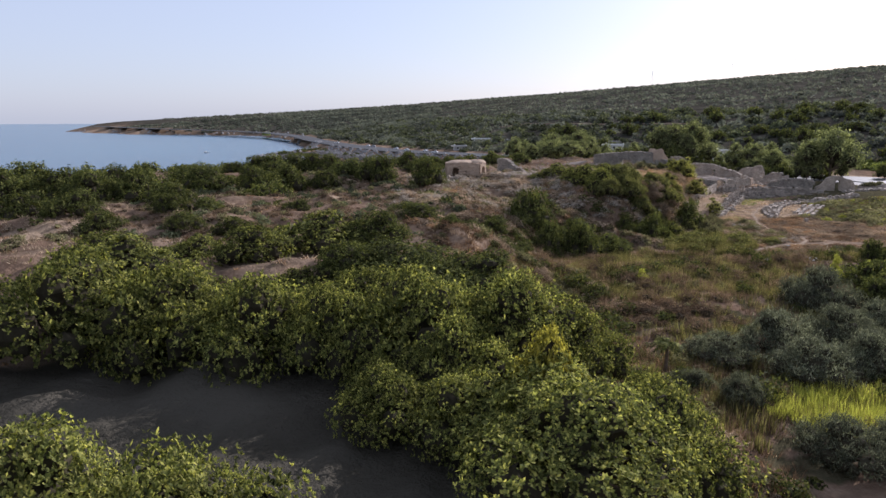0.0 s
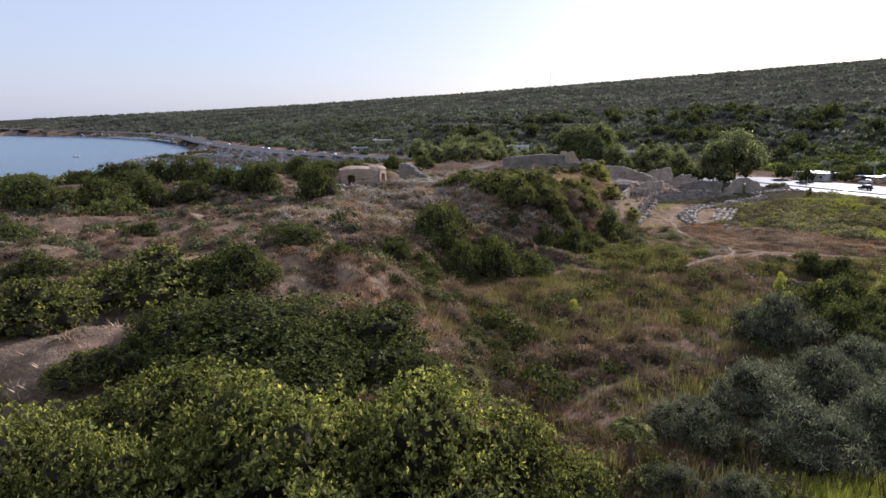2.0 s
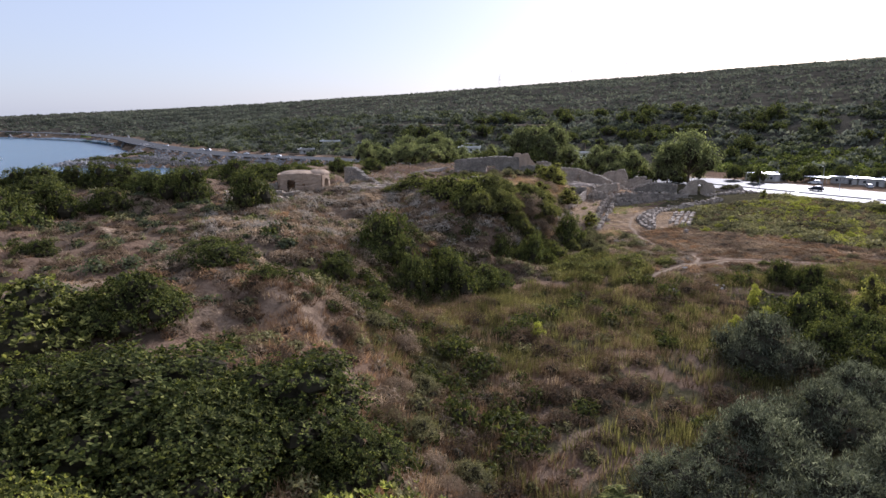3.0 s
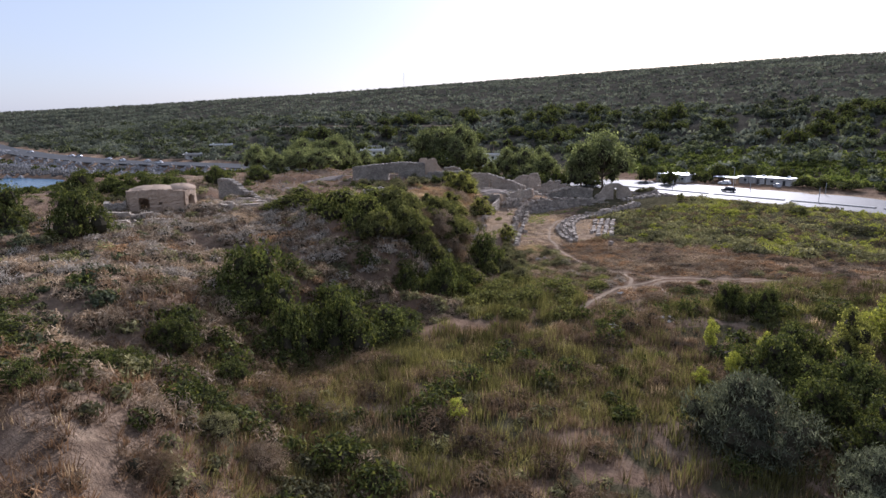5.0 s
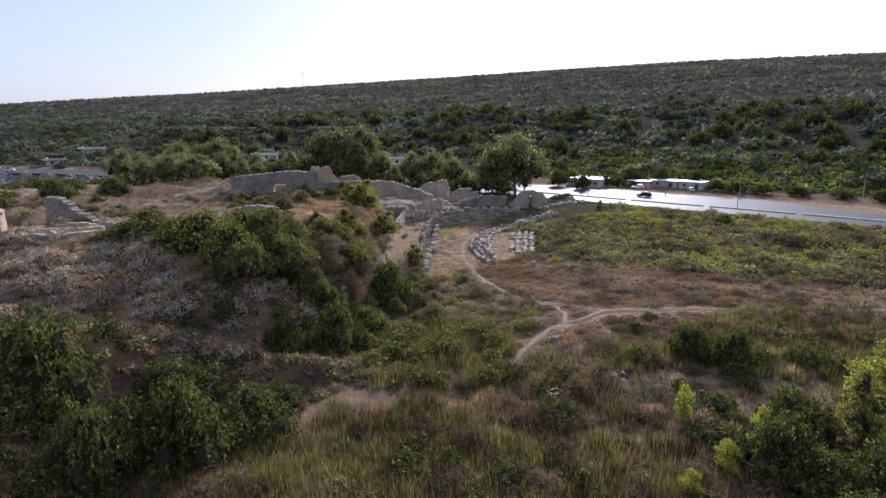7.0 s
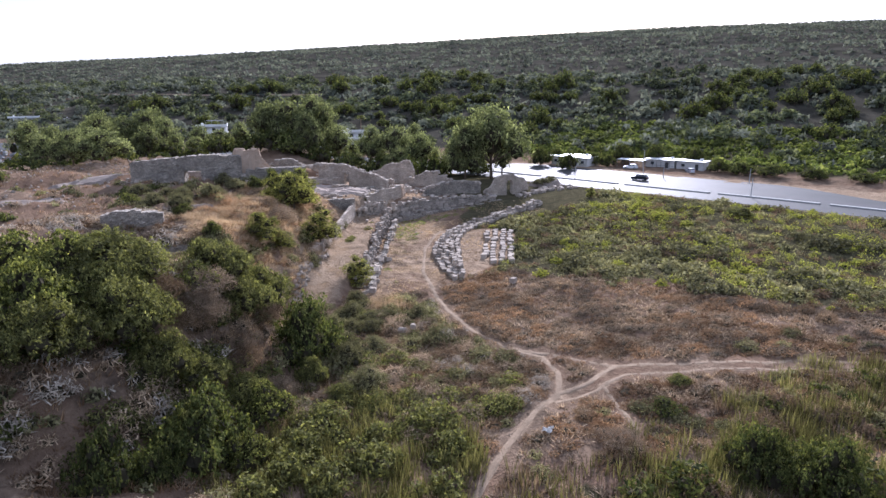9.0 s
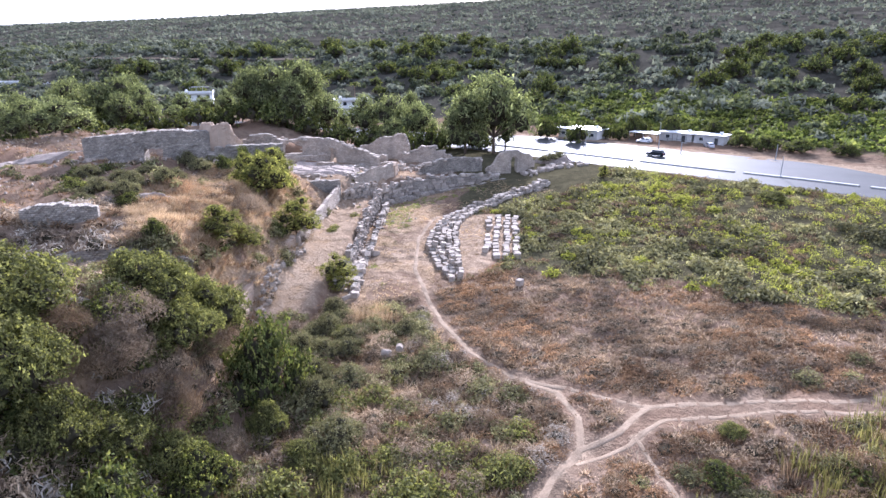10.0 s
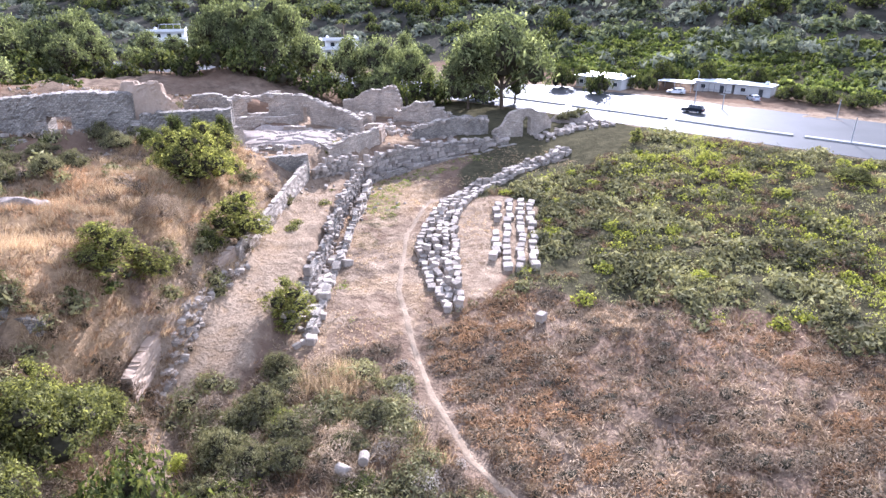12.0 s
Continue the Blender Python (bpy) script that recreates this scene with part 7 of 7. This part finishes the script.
field("green_reeds", 43, 1500, (30, 48, 50, 66), lambda x, y: smooth(1.1 - np.hypot((x - 39) / 8, (y - 57.5) / 6), 0, 0.4), LEAF_LIME, 0.7, 1.3, 16, 0.035, "fresh green reed grass beside the tamarisks", "reeds", spiky=True)
field("valley_grass", 46, 5600, (8, 60, 93, 124), both(valley, patch(15, 113, 0.44, 0.54)), GRASS, 0.8, 0.9, 14, 0.025, "yellow-green fine grass on the valley floor", "grass", spiky=True)
field("hay_tuft", 48, 260, (66, 76, 165, 175), lambda x, y: smooth(1 - np.hypot((x - 71) / 3.4, (y - 170) / 2.6), 0, 0.3), HAY, 1.0, 1.3, 50, 0.025, "golden clump of tall dry grass beside the yard", "grass", spiky=True)
field("hay_tuft", 49, 500, (74, 94, 116, 132), lambda x, y: smooth(1 - np.hypot((x - 83.5) / 6, (y - 124.6) / 4), 0, 0.3), REED, 0.8, 1.2, 36, 0.025, "tall yellow-green grass clump below the trails", "grass", spiky=True)


def wall_slope(x, y):
    a = arc_side(x, y)
    return (a > 5.8) * (a < 10.5) * (y > 170) * (y < 208) * smooth(vnoise(x, y, 5, 114), 0.38, 0.52)


def mounds(name, rng_seed, n, box, keep, mat, r, h, size, label, category, slim=0.45, stretch=1.0, dense=0.85):
    """Dense low shrubs as one mesh: a small core of twigs with painted-in shade under a cover of leaves; r: radii from
    and to, h: height to radius.
    """
    rng = np.random.default_rng(rng_seed)
    x, y = inside(rng, n, box, keep)
    R = r[0] + (r[1] - r[0]) * rng.random(len(x)) ** 1.8
    clear = np.ones(len(x), bool)
    for pts, w in TRAILS + [(track, 9.0)]:
        clear &= to_line(x, y, pts)[0] > 0.5 * w + 0.75 * R + 0.2
    x, y, R = x[clear], y[clear], R[clear]
    H = R * h * rng.uniform(0.75, 1.3, len(x))
    C = np.stack([x, y, ground(x, y) - 0.1 * H], 1)
    turn = rng.uniform(0, 6.28, len(x))
    E = np.stack([R * stretch, R, H], 1)
    k = np.repeat(np.arange(len(x)), (dense * 3.4 * R * R * (1 + h) * stretch / (1.7 * slim * size * size)).astype(int) + 6)
    d = unit(rng, len(k))
    d[:, 2] = np.abs(d[:, 2])
    ruffle = 1 + 0.2 * np.sin(d[:, 0] * 6 + turn[k]) * np.sin(d[:, 1] * 7 + 2 * turn[k]) + 0.1 * np.sin(d[:, 2] * 9 + 3 * turn[k])
    at = C[k] + d * E[k] * (ruffle * rng.uniform(0.72, 1.08, len(k)))[:, None]
    v, f = leaves(rng, at, d, size, slim)
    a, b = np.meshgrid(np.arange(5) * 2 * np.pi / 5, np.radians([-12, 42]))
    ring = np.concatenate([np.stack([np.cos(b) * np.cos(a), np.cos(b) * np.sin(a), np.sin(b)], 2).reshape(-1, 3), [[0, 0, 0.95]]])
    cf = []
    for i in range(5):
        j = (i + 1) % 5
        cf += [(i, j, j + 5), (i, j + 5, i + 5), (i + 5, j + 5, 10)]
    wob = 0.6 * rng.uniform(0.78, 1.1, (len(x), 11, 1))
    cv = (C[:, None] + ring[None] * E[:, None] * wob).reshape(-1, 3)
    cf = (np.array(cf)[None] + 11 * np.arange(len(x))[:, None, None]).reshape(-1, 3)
    me = mesh_np(name, np.concatenate([v, cv]), np.concatenate([f, cf + len(v)]), [mat, SHADED_TWIGS], np.repeat([0, 1], [len(f), len(cf)]))
    return tagged(new(name, me), label, category, kind="stuff")


def tussocks(name, rng_seed, n, box, keep, mat, r, h, m, width, label, category):
    """Tall grass in billowing clumps as one mesh: m upright blades each, highest in the middle."""
    rng = np.random.default_rng(rng_seed)
    x, y = inside(rng, n, box, keep)
    R, H = rng.uniform(*r, len(x)), rng.uniform(*h, len(x))
    k = np.repeat(np.arange(len(x)), m)
    ang, rho = rng.uniform(0, 6.28, len(k)), rng.random(len(k)) ** 0.6
    out = np.stack([np.cos(ang), np.sin(ang)], 1)
    fx, fy = x[k] + out[:, 0] * rho * R[k], y[k] + out[:, 1] * rho * R[k]
    foot = np.stack([fx, fy, ground(fx, fy) - 0.05], 1)
    tall = H[k] * (1 - 0.55 * rho ** 2) * rng.uniform(0.55, 1.1, len(k))
    lean = np.concatenate([out * (0.16 * rho * tall)[:, None] + rng.normal(0, 0.12, (len(k), 2)) * tall[:, None], tall[:, None]], 1)
    w = rng.uniform(0, 6.28, len(k))
    side = np.stack([np.cos(w), np.sin(w), 0 * w], 1) * (width * rng.uniform(0.7, 1.4, len(k)))[:, None]
    v = np.stack([foot - side, foot + side, foot + lean], 1).reshape(-1, 3)
    f = np.arange(len(v)).reshape(-1, 3)
    return tagged(new(name, mesh_np(name, v, f, [mat])), label, category, kind="stuff")


HILL_NEAR = (-75, 75, 72, 238)
mounds("hill_cushions", 33, 1000, HILL_NEAR, both(plateau, patch(20, 102, 0.25, 0.5)), DRY, (0.45, 1.5), 0.72, 0.33, "grey-brown thorny cushion shrubs on the hill", "scrub", slim=0.16, dense=0.5)
mounds("hill_cushions", 64, 1900, (-14, 48, 100, 192), both(top_of, trail_free, patch(11, 129, 0.26, 0.44)), DRY, (0.5, 1.7), 0.75, 0.33, "dense pale grey-brown thorny cushions on the hilltop", "scrub", slim=0.16, dense=0.5)
mounds("hill_cushions", 79, 900, (-14, 48, 128, 192), both(top_of, trail_free, patch(11, 129, 0.26, 0.44)), THORN, (0.5, 1.7), 0.75, 0.33, "pale grey spiny cushions on the hilltop", "scrub", slim=0.16, dense=0.5)
mounds("hill_cushions", 65, 900, (-14, 48, 84, 192), both(top_of, trail_free, patch(9, 130, 0.45, 0.58)), RUST, (0.5, 1.5), 0.7, 0.33, "rust-brown dry cushions on the hilltop", "scrub", slim=0.16, dense=0.5)
mounds("hill_cushions", 34, 1300, HILL_NEAR, both(plateau, patch(17, 103, 0.4, 0.6)), SAGE, (0.5, 1.5), 0.8, 0.28, "olive scrub cushions on the hill", "scrub", slim=0.35, dense=0.65)
mounds("hill_cushions", 75, 800, (-62, -6, 88, 178), both(plateau, patch(12, 136, 0.34, 0.5)), BROWN_REED, (0.4, 1.3), 0.75, 0.28, "dark brown dry cushions on the hilltop", "scrub", slim=0.16, dense=0.5)
mounds("hill_cushions", 73, 600, (-75, 2, 92, 175), both(plateau, patch(13, 134, 0.4, 0.55)), LEAF_HAZED_MAQUIS, (0.6, 1.7), 0.8, 0.27, "dark grey-green low cushions on the hilltop", "scrub")
mounds("hill_cushions", 44, 380, HILL_NEAR, both(plateau, patch(15, 111, 0.42, 0.58)), LEAF_DARK, (0.6, 1.5), 0.8, 0.27, "dark green low cushions on the hill", "scrub")
SLOPE = (-10, 75, 25, 170)
mounds("slope_cushions", 38, 1000, SLOPE, both(slope, patch(9, 108, 0.4, 0.55)), LEAF_DARK, (0.7, 1.9), 0.9, 0.22, "dark green cushions on the slope down to the valley", "scrub")
mounds("slope_cushions", 39, 1500, SLOPE, both(slope, patch(8, 109, 0.35, 0.55)), DRY, (0.5, 1.5), 0.8, 0.22, "grey thorny cushions on the slope down to the valley", "scrub", slim=0.13, dense=0.5)
mounds("slope_cushions", 27, 1800, SLOPE, both(slope, patch(10, 97, 0.35, 0.55)), SAGE, (0.6, 1.6), 0.85, 0.22, "olive scrub on the slope down to the valley", "scrub")
mounds("slope_cushions", 52, 1900, SLOPE, both(slope, patch(11, 120, 0.38, 0.55)), BROWN_REED, (0.6, 1.6), 0.85, 0.22, "brown withered scrub on the slope down to the valley", "scrub", slim=0.14, dense=0.5)
tussocks("slope_tussocks", 53, 1500, SLOPE, both(slope, patch(9, 121, 0.42, 0.56)), HAY, (0.4, 0.9), (0.5, 1.1), 30, 0.03, "straw grass tussocks on the slope down to the valley", "grass")
# valley floor: billowing reed grass, withered thicket and green shrubs
tussocks("reed_tussocks", 30, 2800, VALLEY, both(valley, patch(18, 99, 0.4, 0.52)), REED, (0.8, 1.9), (1.1, 2.1), 60, 0.04, "tall yellow-green reed grass in billowing clumps in the valley", "reeds")
tussocks("reed_tussocks", 31, 3400, VALLEY, both(valley, patch(15, 100, 0.38, 0.52)), BROWN_REED, (0.8, 1.8), (1.0, 1.9), 56, 0.035, "brown withered reed grass clumps in the valley", "reeds")
tussocks("reed_tussocks", 54, 550, VALLEY, both(valley, patch(13, 122, 0.46, 0.56)), HAY, (0.6, 1.3), (0.9, 1.6), 44, 0.028, "straw-coloured dry grass clumps in the valley", "reeds")
mounds("valley_shrubs", 12, 420, VALLEY, both(valley, patch(9, 90, 0.45, 0.6)), SAGE, (0.6, 1.7), 0.85, 0.2, "olive-green low shrubs in the valley", "shrubs", slim=0.35, dense=0.7)
mounds("valley_shrubs", 32, 900, VALLEY, both(valley, patch(12, 101, 0.4, 0.56)), BROWN_REED, (0.7, 2.1), 0.85, 0.24, "brown withered thicket clumps in the valley", "thicket", slim=0.15, dense=0.55)
mounds("valley_shrubs", 42, 450, VALLEY, both(valley, patch(12, 110, 0.45, 0.58)), LEAF_DARK, (0.8, 2.4), 0.9, 0.27, "dark green thicket clumps in the valley", "thicket", slim=0.4, dense=0.75)
mounds("valley_shrubs", 13, 270, VALLEY, both(valley, patch(7, 91, 0.5, 0.62)), LEAF_YOUNG, (0.5, 1.1), 1.1, 0.16, "bright green weeds in the valley", "shrubs")
tussocks("reed_tussocks", 60, 330, (42, 68, 124, 152), lambda x, y: smooth(1.15 - np.hypot((x - 54) / 10, (y - 137.5) / 10), 0, 0.3) * trail_free(x, y), REED, (0.8, 1.7), (1.5, 2.5), 80, 0.035, "tall green reed clumps at the foot of the hill", "reeds")
mounds("valley_shrubs", 61, 130, (42, 68, 124, 152), lambda x, y: smooth(1.15 - np.hypot((x - 54) / 10, (y - 137.5) / 10), 0, 0.3), LEAF_YOUNG, (0.8, 2.2), 1.0, 0.2, "fresh green shrub clumps at the foot of the hill", "thicket")
# slope below the ruins
BANK = (45, 82, 135, 178)
mounds("bank_shrubs", 14, 330, BANK, bank_zone, SAGE, (0.6, 1.7), 0.8, 0.16, "olive scrub on the slope below the ruins", "shrubs", slim=0.32, dense=0.75)
mounds("bank_shrubs", 15, 330, BANK, both(bank_zone, patch(9, 127, 0.4, 0.55)), LEAF_YOUNG, (0.6, 1.7), 0.85, 0.15, "green scrub on the slope below the ruins", "shrubs", slim=0.32, dense=0.75)
mounds("bank_shrubs", 47, 480, BANK, bank_zone, DRY, (0.5, 1.5), 0.8, 0.2, "grey dry thorny shrubs on the slope below the ruins", "shrubs", slim=0.11, dense=0.55)
mounds("bank_shrubs", 55, 260, BANK, bank_zone, BROWN_REED, (0.6, 1.5), 0.8, 0.2, "brown withered shrubs on the slope below the ruins", "shrubs", slim=0.12, dense=0.55)
mounds("bank_cushions", 40, 1100, (0, 52, 128, 150), old_bank, DRY, (0.5, 1.4), 0.8, 0.24, "grey thorny cushions along the old bank", "scrub", slim=0.16, dense=0.5)
mounds("bank_cushions", 41, 300, (0, 52, 128, 150), old_bank, SAGE, (0.6, 1.5), 0.8, 0.2, "olive scrub cushions along the old bank", "scrub")
mounds("ravine_cushions", 69, 420, (44, 63, 152, 178), lambda x, y: smooth(1.15 - np.hypot((x - 54) / 9, (y - 166) / 11), 0, 0.3) * (arc_side(x, y) > 6), BROWN_REED, (0.5, 1.5), 0.85, 0.17, "brown thorny shrubs below the terrace wall", "scrub", slim=0.16, dense=0.5)
mounds("ravine_cushions", 70, 260, (44, 63, 150, 178), lambda x, y: smooth(1.15 - np.hypot((x - 53) / 10, (y - 164) / 13), 0, 0.3) * (arc_side(x, y) > 6), SAGE, (0.5, 1.4), 0.85, 0.17, "olive shrubs below the terrace wall", "scrub", slim=0.32, dense=0.65)
tussocks("ravine_grass", 71, 420, (44, 63, 150, 178), lambda x, y: smooth(1.15 - np.hypot((x - 53) / 10, (y - 164) / 13), 0, 0.3) * (arc_side(x, y) > 6), HAY, (0.3, 0.8), (0.4, 0.9), 40, 0.02, "golden dry grass tufts below the terrace wall", "grass")
def ravine_floor(x, y):
    return smooth(1.15 - np.hypot((x - 46) / 10, (y - 151) / 9), 0, 0.3) * (top_of(x, y) < 0.85)


mounds("ravine_cushions", 76, 240, (35, 57, 141, 162), ravine_floor, LEAF_YOUNG, (0.5, 1.5), 0.9, 0.17, "yellow-green shrubs on the ravine floor", "scrub", slim=0.35, dense=0.7)
mounds("ravine_cushions", 77, 200, (35, 57, 141, 162), ravine_floor, DRY, (0.5, 1.4), 0.85, 0.17, "grey thorny shrubs on the ravine floor", "scrub", slim=0.16, dense=0.5)
tussocks("ravine_grass", 78, 480, (35, 57, 141, 162), ravine_floor, HAY, (0.3, 0.9), (0.5, 1.1), 40, 0.022, "golden dry grass tufts on the ravine floor", "grass")
# dry field and meadow
NEARFIELD = (62, 128, 128, 180)
mounds("field_cushions", 35, 1700, NEARFIELD, both(dry_field, patch(10, 104, 0.3, 0.55)), DRY, (0.35, 1.2), 0.42, 0.165, "grey flattened thorny weeds on the dry field", "scrub", stretch=1.5, slim=0.2, dense=0.4)
mounds("field_cushions", 56, 1700, NEARFIELD, both(dry_field, patch(14, 123, 0.36, 0.54)), RUST, (0.35, 1.2), 0.45, 0.165, "rust-brown flattened weeds on the dry field", "scrub", stretch=1.5, slim=0.2, dense=0.4)
mounds("field_cushions", 66, 2200, (120, 200, 95, 165), both(dry_field, patch(10, 104, 0.3, 0.55)), DRY, (0.5, 1.4), 0.42, 0.3, "grey flattened weeds on the far part of the dry field", "scrub", stretch=1.5, slim=0.2, dense=0.45)
tussocks("field_tussocks", 67, 1500, NEARFIELD, both(dry_field, patch(9, 131, 0.38, 0.55)), HAY, (0.3, 0.7), (0.25, 0.5), 34, 0.02, "golden dry grass tufts on the dry field", "grass")
mounds("field_cushions", 36, 260, (62, 125, 100, 140), both(dry_field, patch(9, 105, 0.42, 0.58)), SAGE, (0.5, 1.4), 0.7, 0.14, "grey-green scrub cushions near the trails", "scrub", slim=0.3, dense=0.6)
mounds("field_cushions", 57, 330, (55, 125, 100, 152), both(dry_field, patch(9, 124, 0.42, 0.58)), BROWN_REED, (0.5, 1.5), 0.7, 0.16, "dark brown withered cushions near the trails", "scrub", slim=0.16, dense=0.45)
mounds("trail_cushions", 68, 420, (58, 84, 138, 172), lambda x, y: smooth(13 - to_line(x, y, TRAILS[0][0])[0], 0, 5) * smooth(vnoise(x, y, 5, 133), 0.4, 0.55) * (x < np.interp(y, [138, 142, 158, 172], [84, 80, 76.5, 79])), THORN, (0.4, 1.3), 0.75, 0.12, "pale grey spiny cushion shrubs beside the trail", "scrub", slim=0.16, dense=0.45)
MEADOW = (85, 190, 120, 250)
mounds("meadow_shrubs", 45, 2400, MEADOW, both(meadow, patch(10, 112, 0.36, 0.52)), SAGE, (0.8, 2.3), 0.62, 0.33, "grey-green mounded weeds of the meadow", "weeds")
mounds("meadow_shrubs", 58, 1700, MEADOW, both(meadow, patch(12, 125, 0.4, 0.55)), BROWN_REED, (0.6, 1.7), 0.62, 0.28, "brown mounded weeds of the meadow", "weeds", slim=0.2, dense=0.55)
mounds("meadow_shrubs", 59, 1500, MEADOW, both(meadow, patch(8, 126, 0.5, 0.6)), LEAF_LIME, (0.5, 1.4), 0.9, 0.22, "yellow-green fresh plants in clumps on the meadow", "weeds")
mounds("slope_cushions", 50, 330, (55, 84, 168, 210), wall_slope, DRY, (0.5, 1.4), 0.8, 0.2, "grey thorny cushions on the slope above the court wall", "scrub", slim=0.13, dense=0.5)
mounds("slope_cushions", 51, 170, (55, 84, 168, 210), wall_slope, SAGE, (0.5, 1.4), 0.8, 0.17, "olive cushions on the slope above the court wall", "scrub")
mounds("court_weeds", 19, 150, (62, 96, 176, 222), both(lambda x, y: (arc_side(x, y) > 1.2) * (arc_side(x, y) < 4.6), patch(7, 93, 0.46, 0.58)), LEAF_YOUNG, (0.35, 1.1), 0.6, 0.13, "low olive-green weeds in the sunken court", "weeds", slim=0.3, dense=0.7)
# wooded hillside
NEARHILL = (-300, 420, 120, 950)
mounds("hillside_maquis", 21, 4700, NEARHILL, both(hill_zone, lambda x, y: to_line(x, y, ROAD)[0] < 260), LEAF_HAZED_HILL, (1.8, 4.6), 0.85, 1.3, "dark green evergreen maquis on the near hillside", "maquis")
mounds("hillside_maquis", 22, 3600, NEARHILL, both(hill_zone, lambda x, y: to_line(x, y, ROAD)[0] < 260), LEAF_HAZED_MAQUIS, (2.0, 5.2), 0.95, 1.22, "dark bushes and small trees on the near hillside", "maquis")
mounds("orchard", 24, 3900, (170, 330, 120, 320), lambda x, y: (to_line(x, y, ROAD)[1] > 0) * smooth(to_line(x, y, ROAD)[0], 46, 52) * smooth(118 - to_line(x, y, ROAD)[0], 0, 8), LEAF_ORCHARD, (1.0, 2.3), 0.95, 0.74, "bright green orchard trees behind the road", "orchard")
mounds("coast_bushes", 62, 900, (-200, -40, 135, 330), lambda x, y: (x > np.interp(y, SHORE_Y, SHORE_X) + 34) * smooth(vnoise(x, y, 30, 128), 0.35, 0.5) * (x < -0.35 * y + 10), LEAF_DARK, (1.2, 3.4), 0.95, 0.5, "dark evergreen bushes along the coast", "bushes")
mounds("coast_bushes", 72, 520, (-66, 22, 228, 425), lambda x, y: (to_line(x, y, ROAD)[1] < 0) * (to_line(x, y, ROAD)[0] > 30) * (x > np.interp(y, SHORE_Y, SHORE_X) + 14) * smooth(vnoise(x, y, 16, 132), 0.36, 0.5), LEAF_DARK, (0.9, 2.6), 0.9, 0.42, "dark evergreen bushes on the low ground behind the hill", "bushes")
mounds("spit_bushes", 74, 900, (-190, -30, 432, 520), lambda x, y: (to_line(x, y, ROAD)[1] < 0) * (to_line(x, y, ROAD)[0] > 26) * (ground(x, y) > 0.2) * smooth(vnoise(x, y, 18, 135), 0.3, 0.45), LEAF_DARK, (1.0, 3.0), 0.8, 0.5, "dark low bushes on the rocky spit", "bushes")
mounds("headland_scrub", 63, 4600, (-800, -60, 560, 1500), lambda x, y: (to_line(x, y, ROAD)[0] > 14) * (x > np.interp(y, SHORE_Y, SHORE_X) + 30), LEAF_HAZED_HILL, (2.0, 5.0), 0.7, 2.0, "dark low scrub dotting the headland", "scrub")
mounds("coast_scrub", 25, 2500, (-260, 60, 260, 720), both(lambda x, y: (to_line(x, y, ROAD)[1] < 0) * (to_line(x, y, ROAD)[0] > 16) * (x > np.interp(y, SHORE_Y, SHORE_X) + 16), patch(40, 96, 0.35, 0.55)), LEAF_DARK, (1.0, 3.2), 0.8, 0.7, "dark green scrub on the coast", "scrub")


# trodden trails
def trail(pts, width, seed):
    s, q, d = line_points(pts, 0.45)
    n = np.stack([d[:, 1], -d[:, 0]], 1)
    rows = []
    for k, lift in ((-1.0, -0.1), (-0.7, -0.03), (-0.25, -0.03), (0.25, -0.03), (0.7, -0.03), (1.0, -0.1)):
        w = 0.5 * width * (0.5 + 1.1 * vnoise(s, s * 0 + seed + (k > 0) * 50, 2.2, seed, 3)) + 0.05
        x, y = q[:, 0] + n[:, 0] * k * w, q[:, 1] + n[:, 1] * k * w
        rows.append(np.stack([x, y, ground(x, y) + 0.06 + lift], 1))
    me = mesh_np("trail", np.concatenate(rows), grid_faces(len(q), 6), [TRODDEN], flat=False)
    me.flip_normals()
    tagged(new("trail", me), "narrow footpath of pale trodden earth through dry scrub", "footpath", kind="structure")


for i, (pts, w) in enumerate(TRAILS[:5]):
    trail(pts, w * 0.7, i + 1)


# rubbish dumped beside the trails
def rubbish(x, y, r, count, seed, mat, label):
    rng = random.Random(seed)
    e = tagged(new("rubbish_heap"), label, "rubbish")
    for _ in range(count):
        bm = bmesh.new()
        bmesh.ops.create_grid(bm, x_segments=4, y_segments=4, size=0.5)
        for v in bm.verts:
            v.co.z += rng.uniform(-0.12, 0.16)
        bmesh.ops.solidify(bm, geom=bm.faces[:], thickness=0.02)
        bmesh.ops.scale(bm, vec=(rng.uniform(0.35, 0.9), rng.uniform(0.3, 0.6), 1), verts=bm.verts)
        bmesh.ops.rotate(bm, cent=(0, 0, 0), matrix=Euler((rng.uniform(-0.5, 0.5), rng.uniform(-0.5, 0.5), rng.uniform(0, 6))).to_matrix(), verts=bm.verts)
        px, py = x + rng.gauss(0, r), y + rng.gauss(0, r * 0.6)
        bmesh.ops.translate(bm, vec=(px, py, gz(px, py) + 0.25 + rng.random() * 0.2), verts=bm.verts)
        part("sheet", bm, mat, e)


rubbish(63, 121.6, 0.5, 4, 1, WHITE_WALL, "crumpled white sheets dumped in dry grass")
rubbish(67.6, 121.6, 0.9, 6, 2, GREY_WALL, "broken pale boards dumped beside a brown shrub")
rubbish(69.9, 135.2, 0.35, 3, 3, GREY_WALL, "pale crumpled plastic sheeting beside the trail")
board = tagged(new("picture_frame"), "empty pale wooden frame lying in dry grass", "frame")
for dx, dy, sx, sy in ((0, -0.5, 1.5, 0.14), (0, 0.5, 1.5, 0.14), (-0.68, 0, 0.14, 0.86), (0.68, 0, 0.14, 0.86)):
    part("rail", box_bm(sx, sy, 0.08, (60 + dx, 122.2 + dy, gz(60, 122.2) + 0.3), 0.01), WHITE_WALL, board)
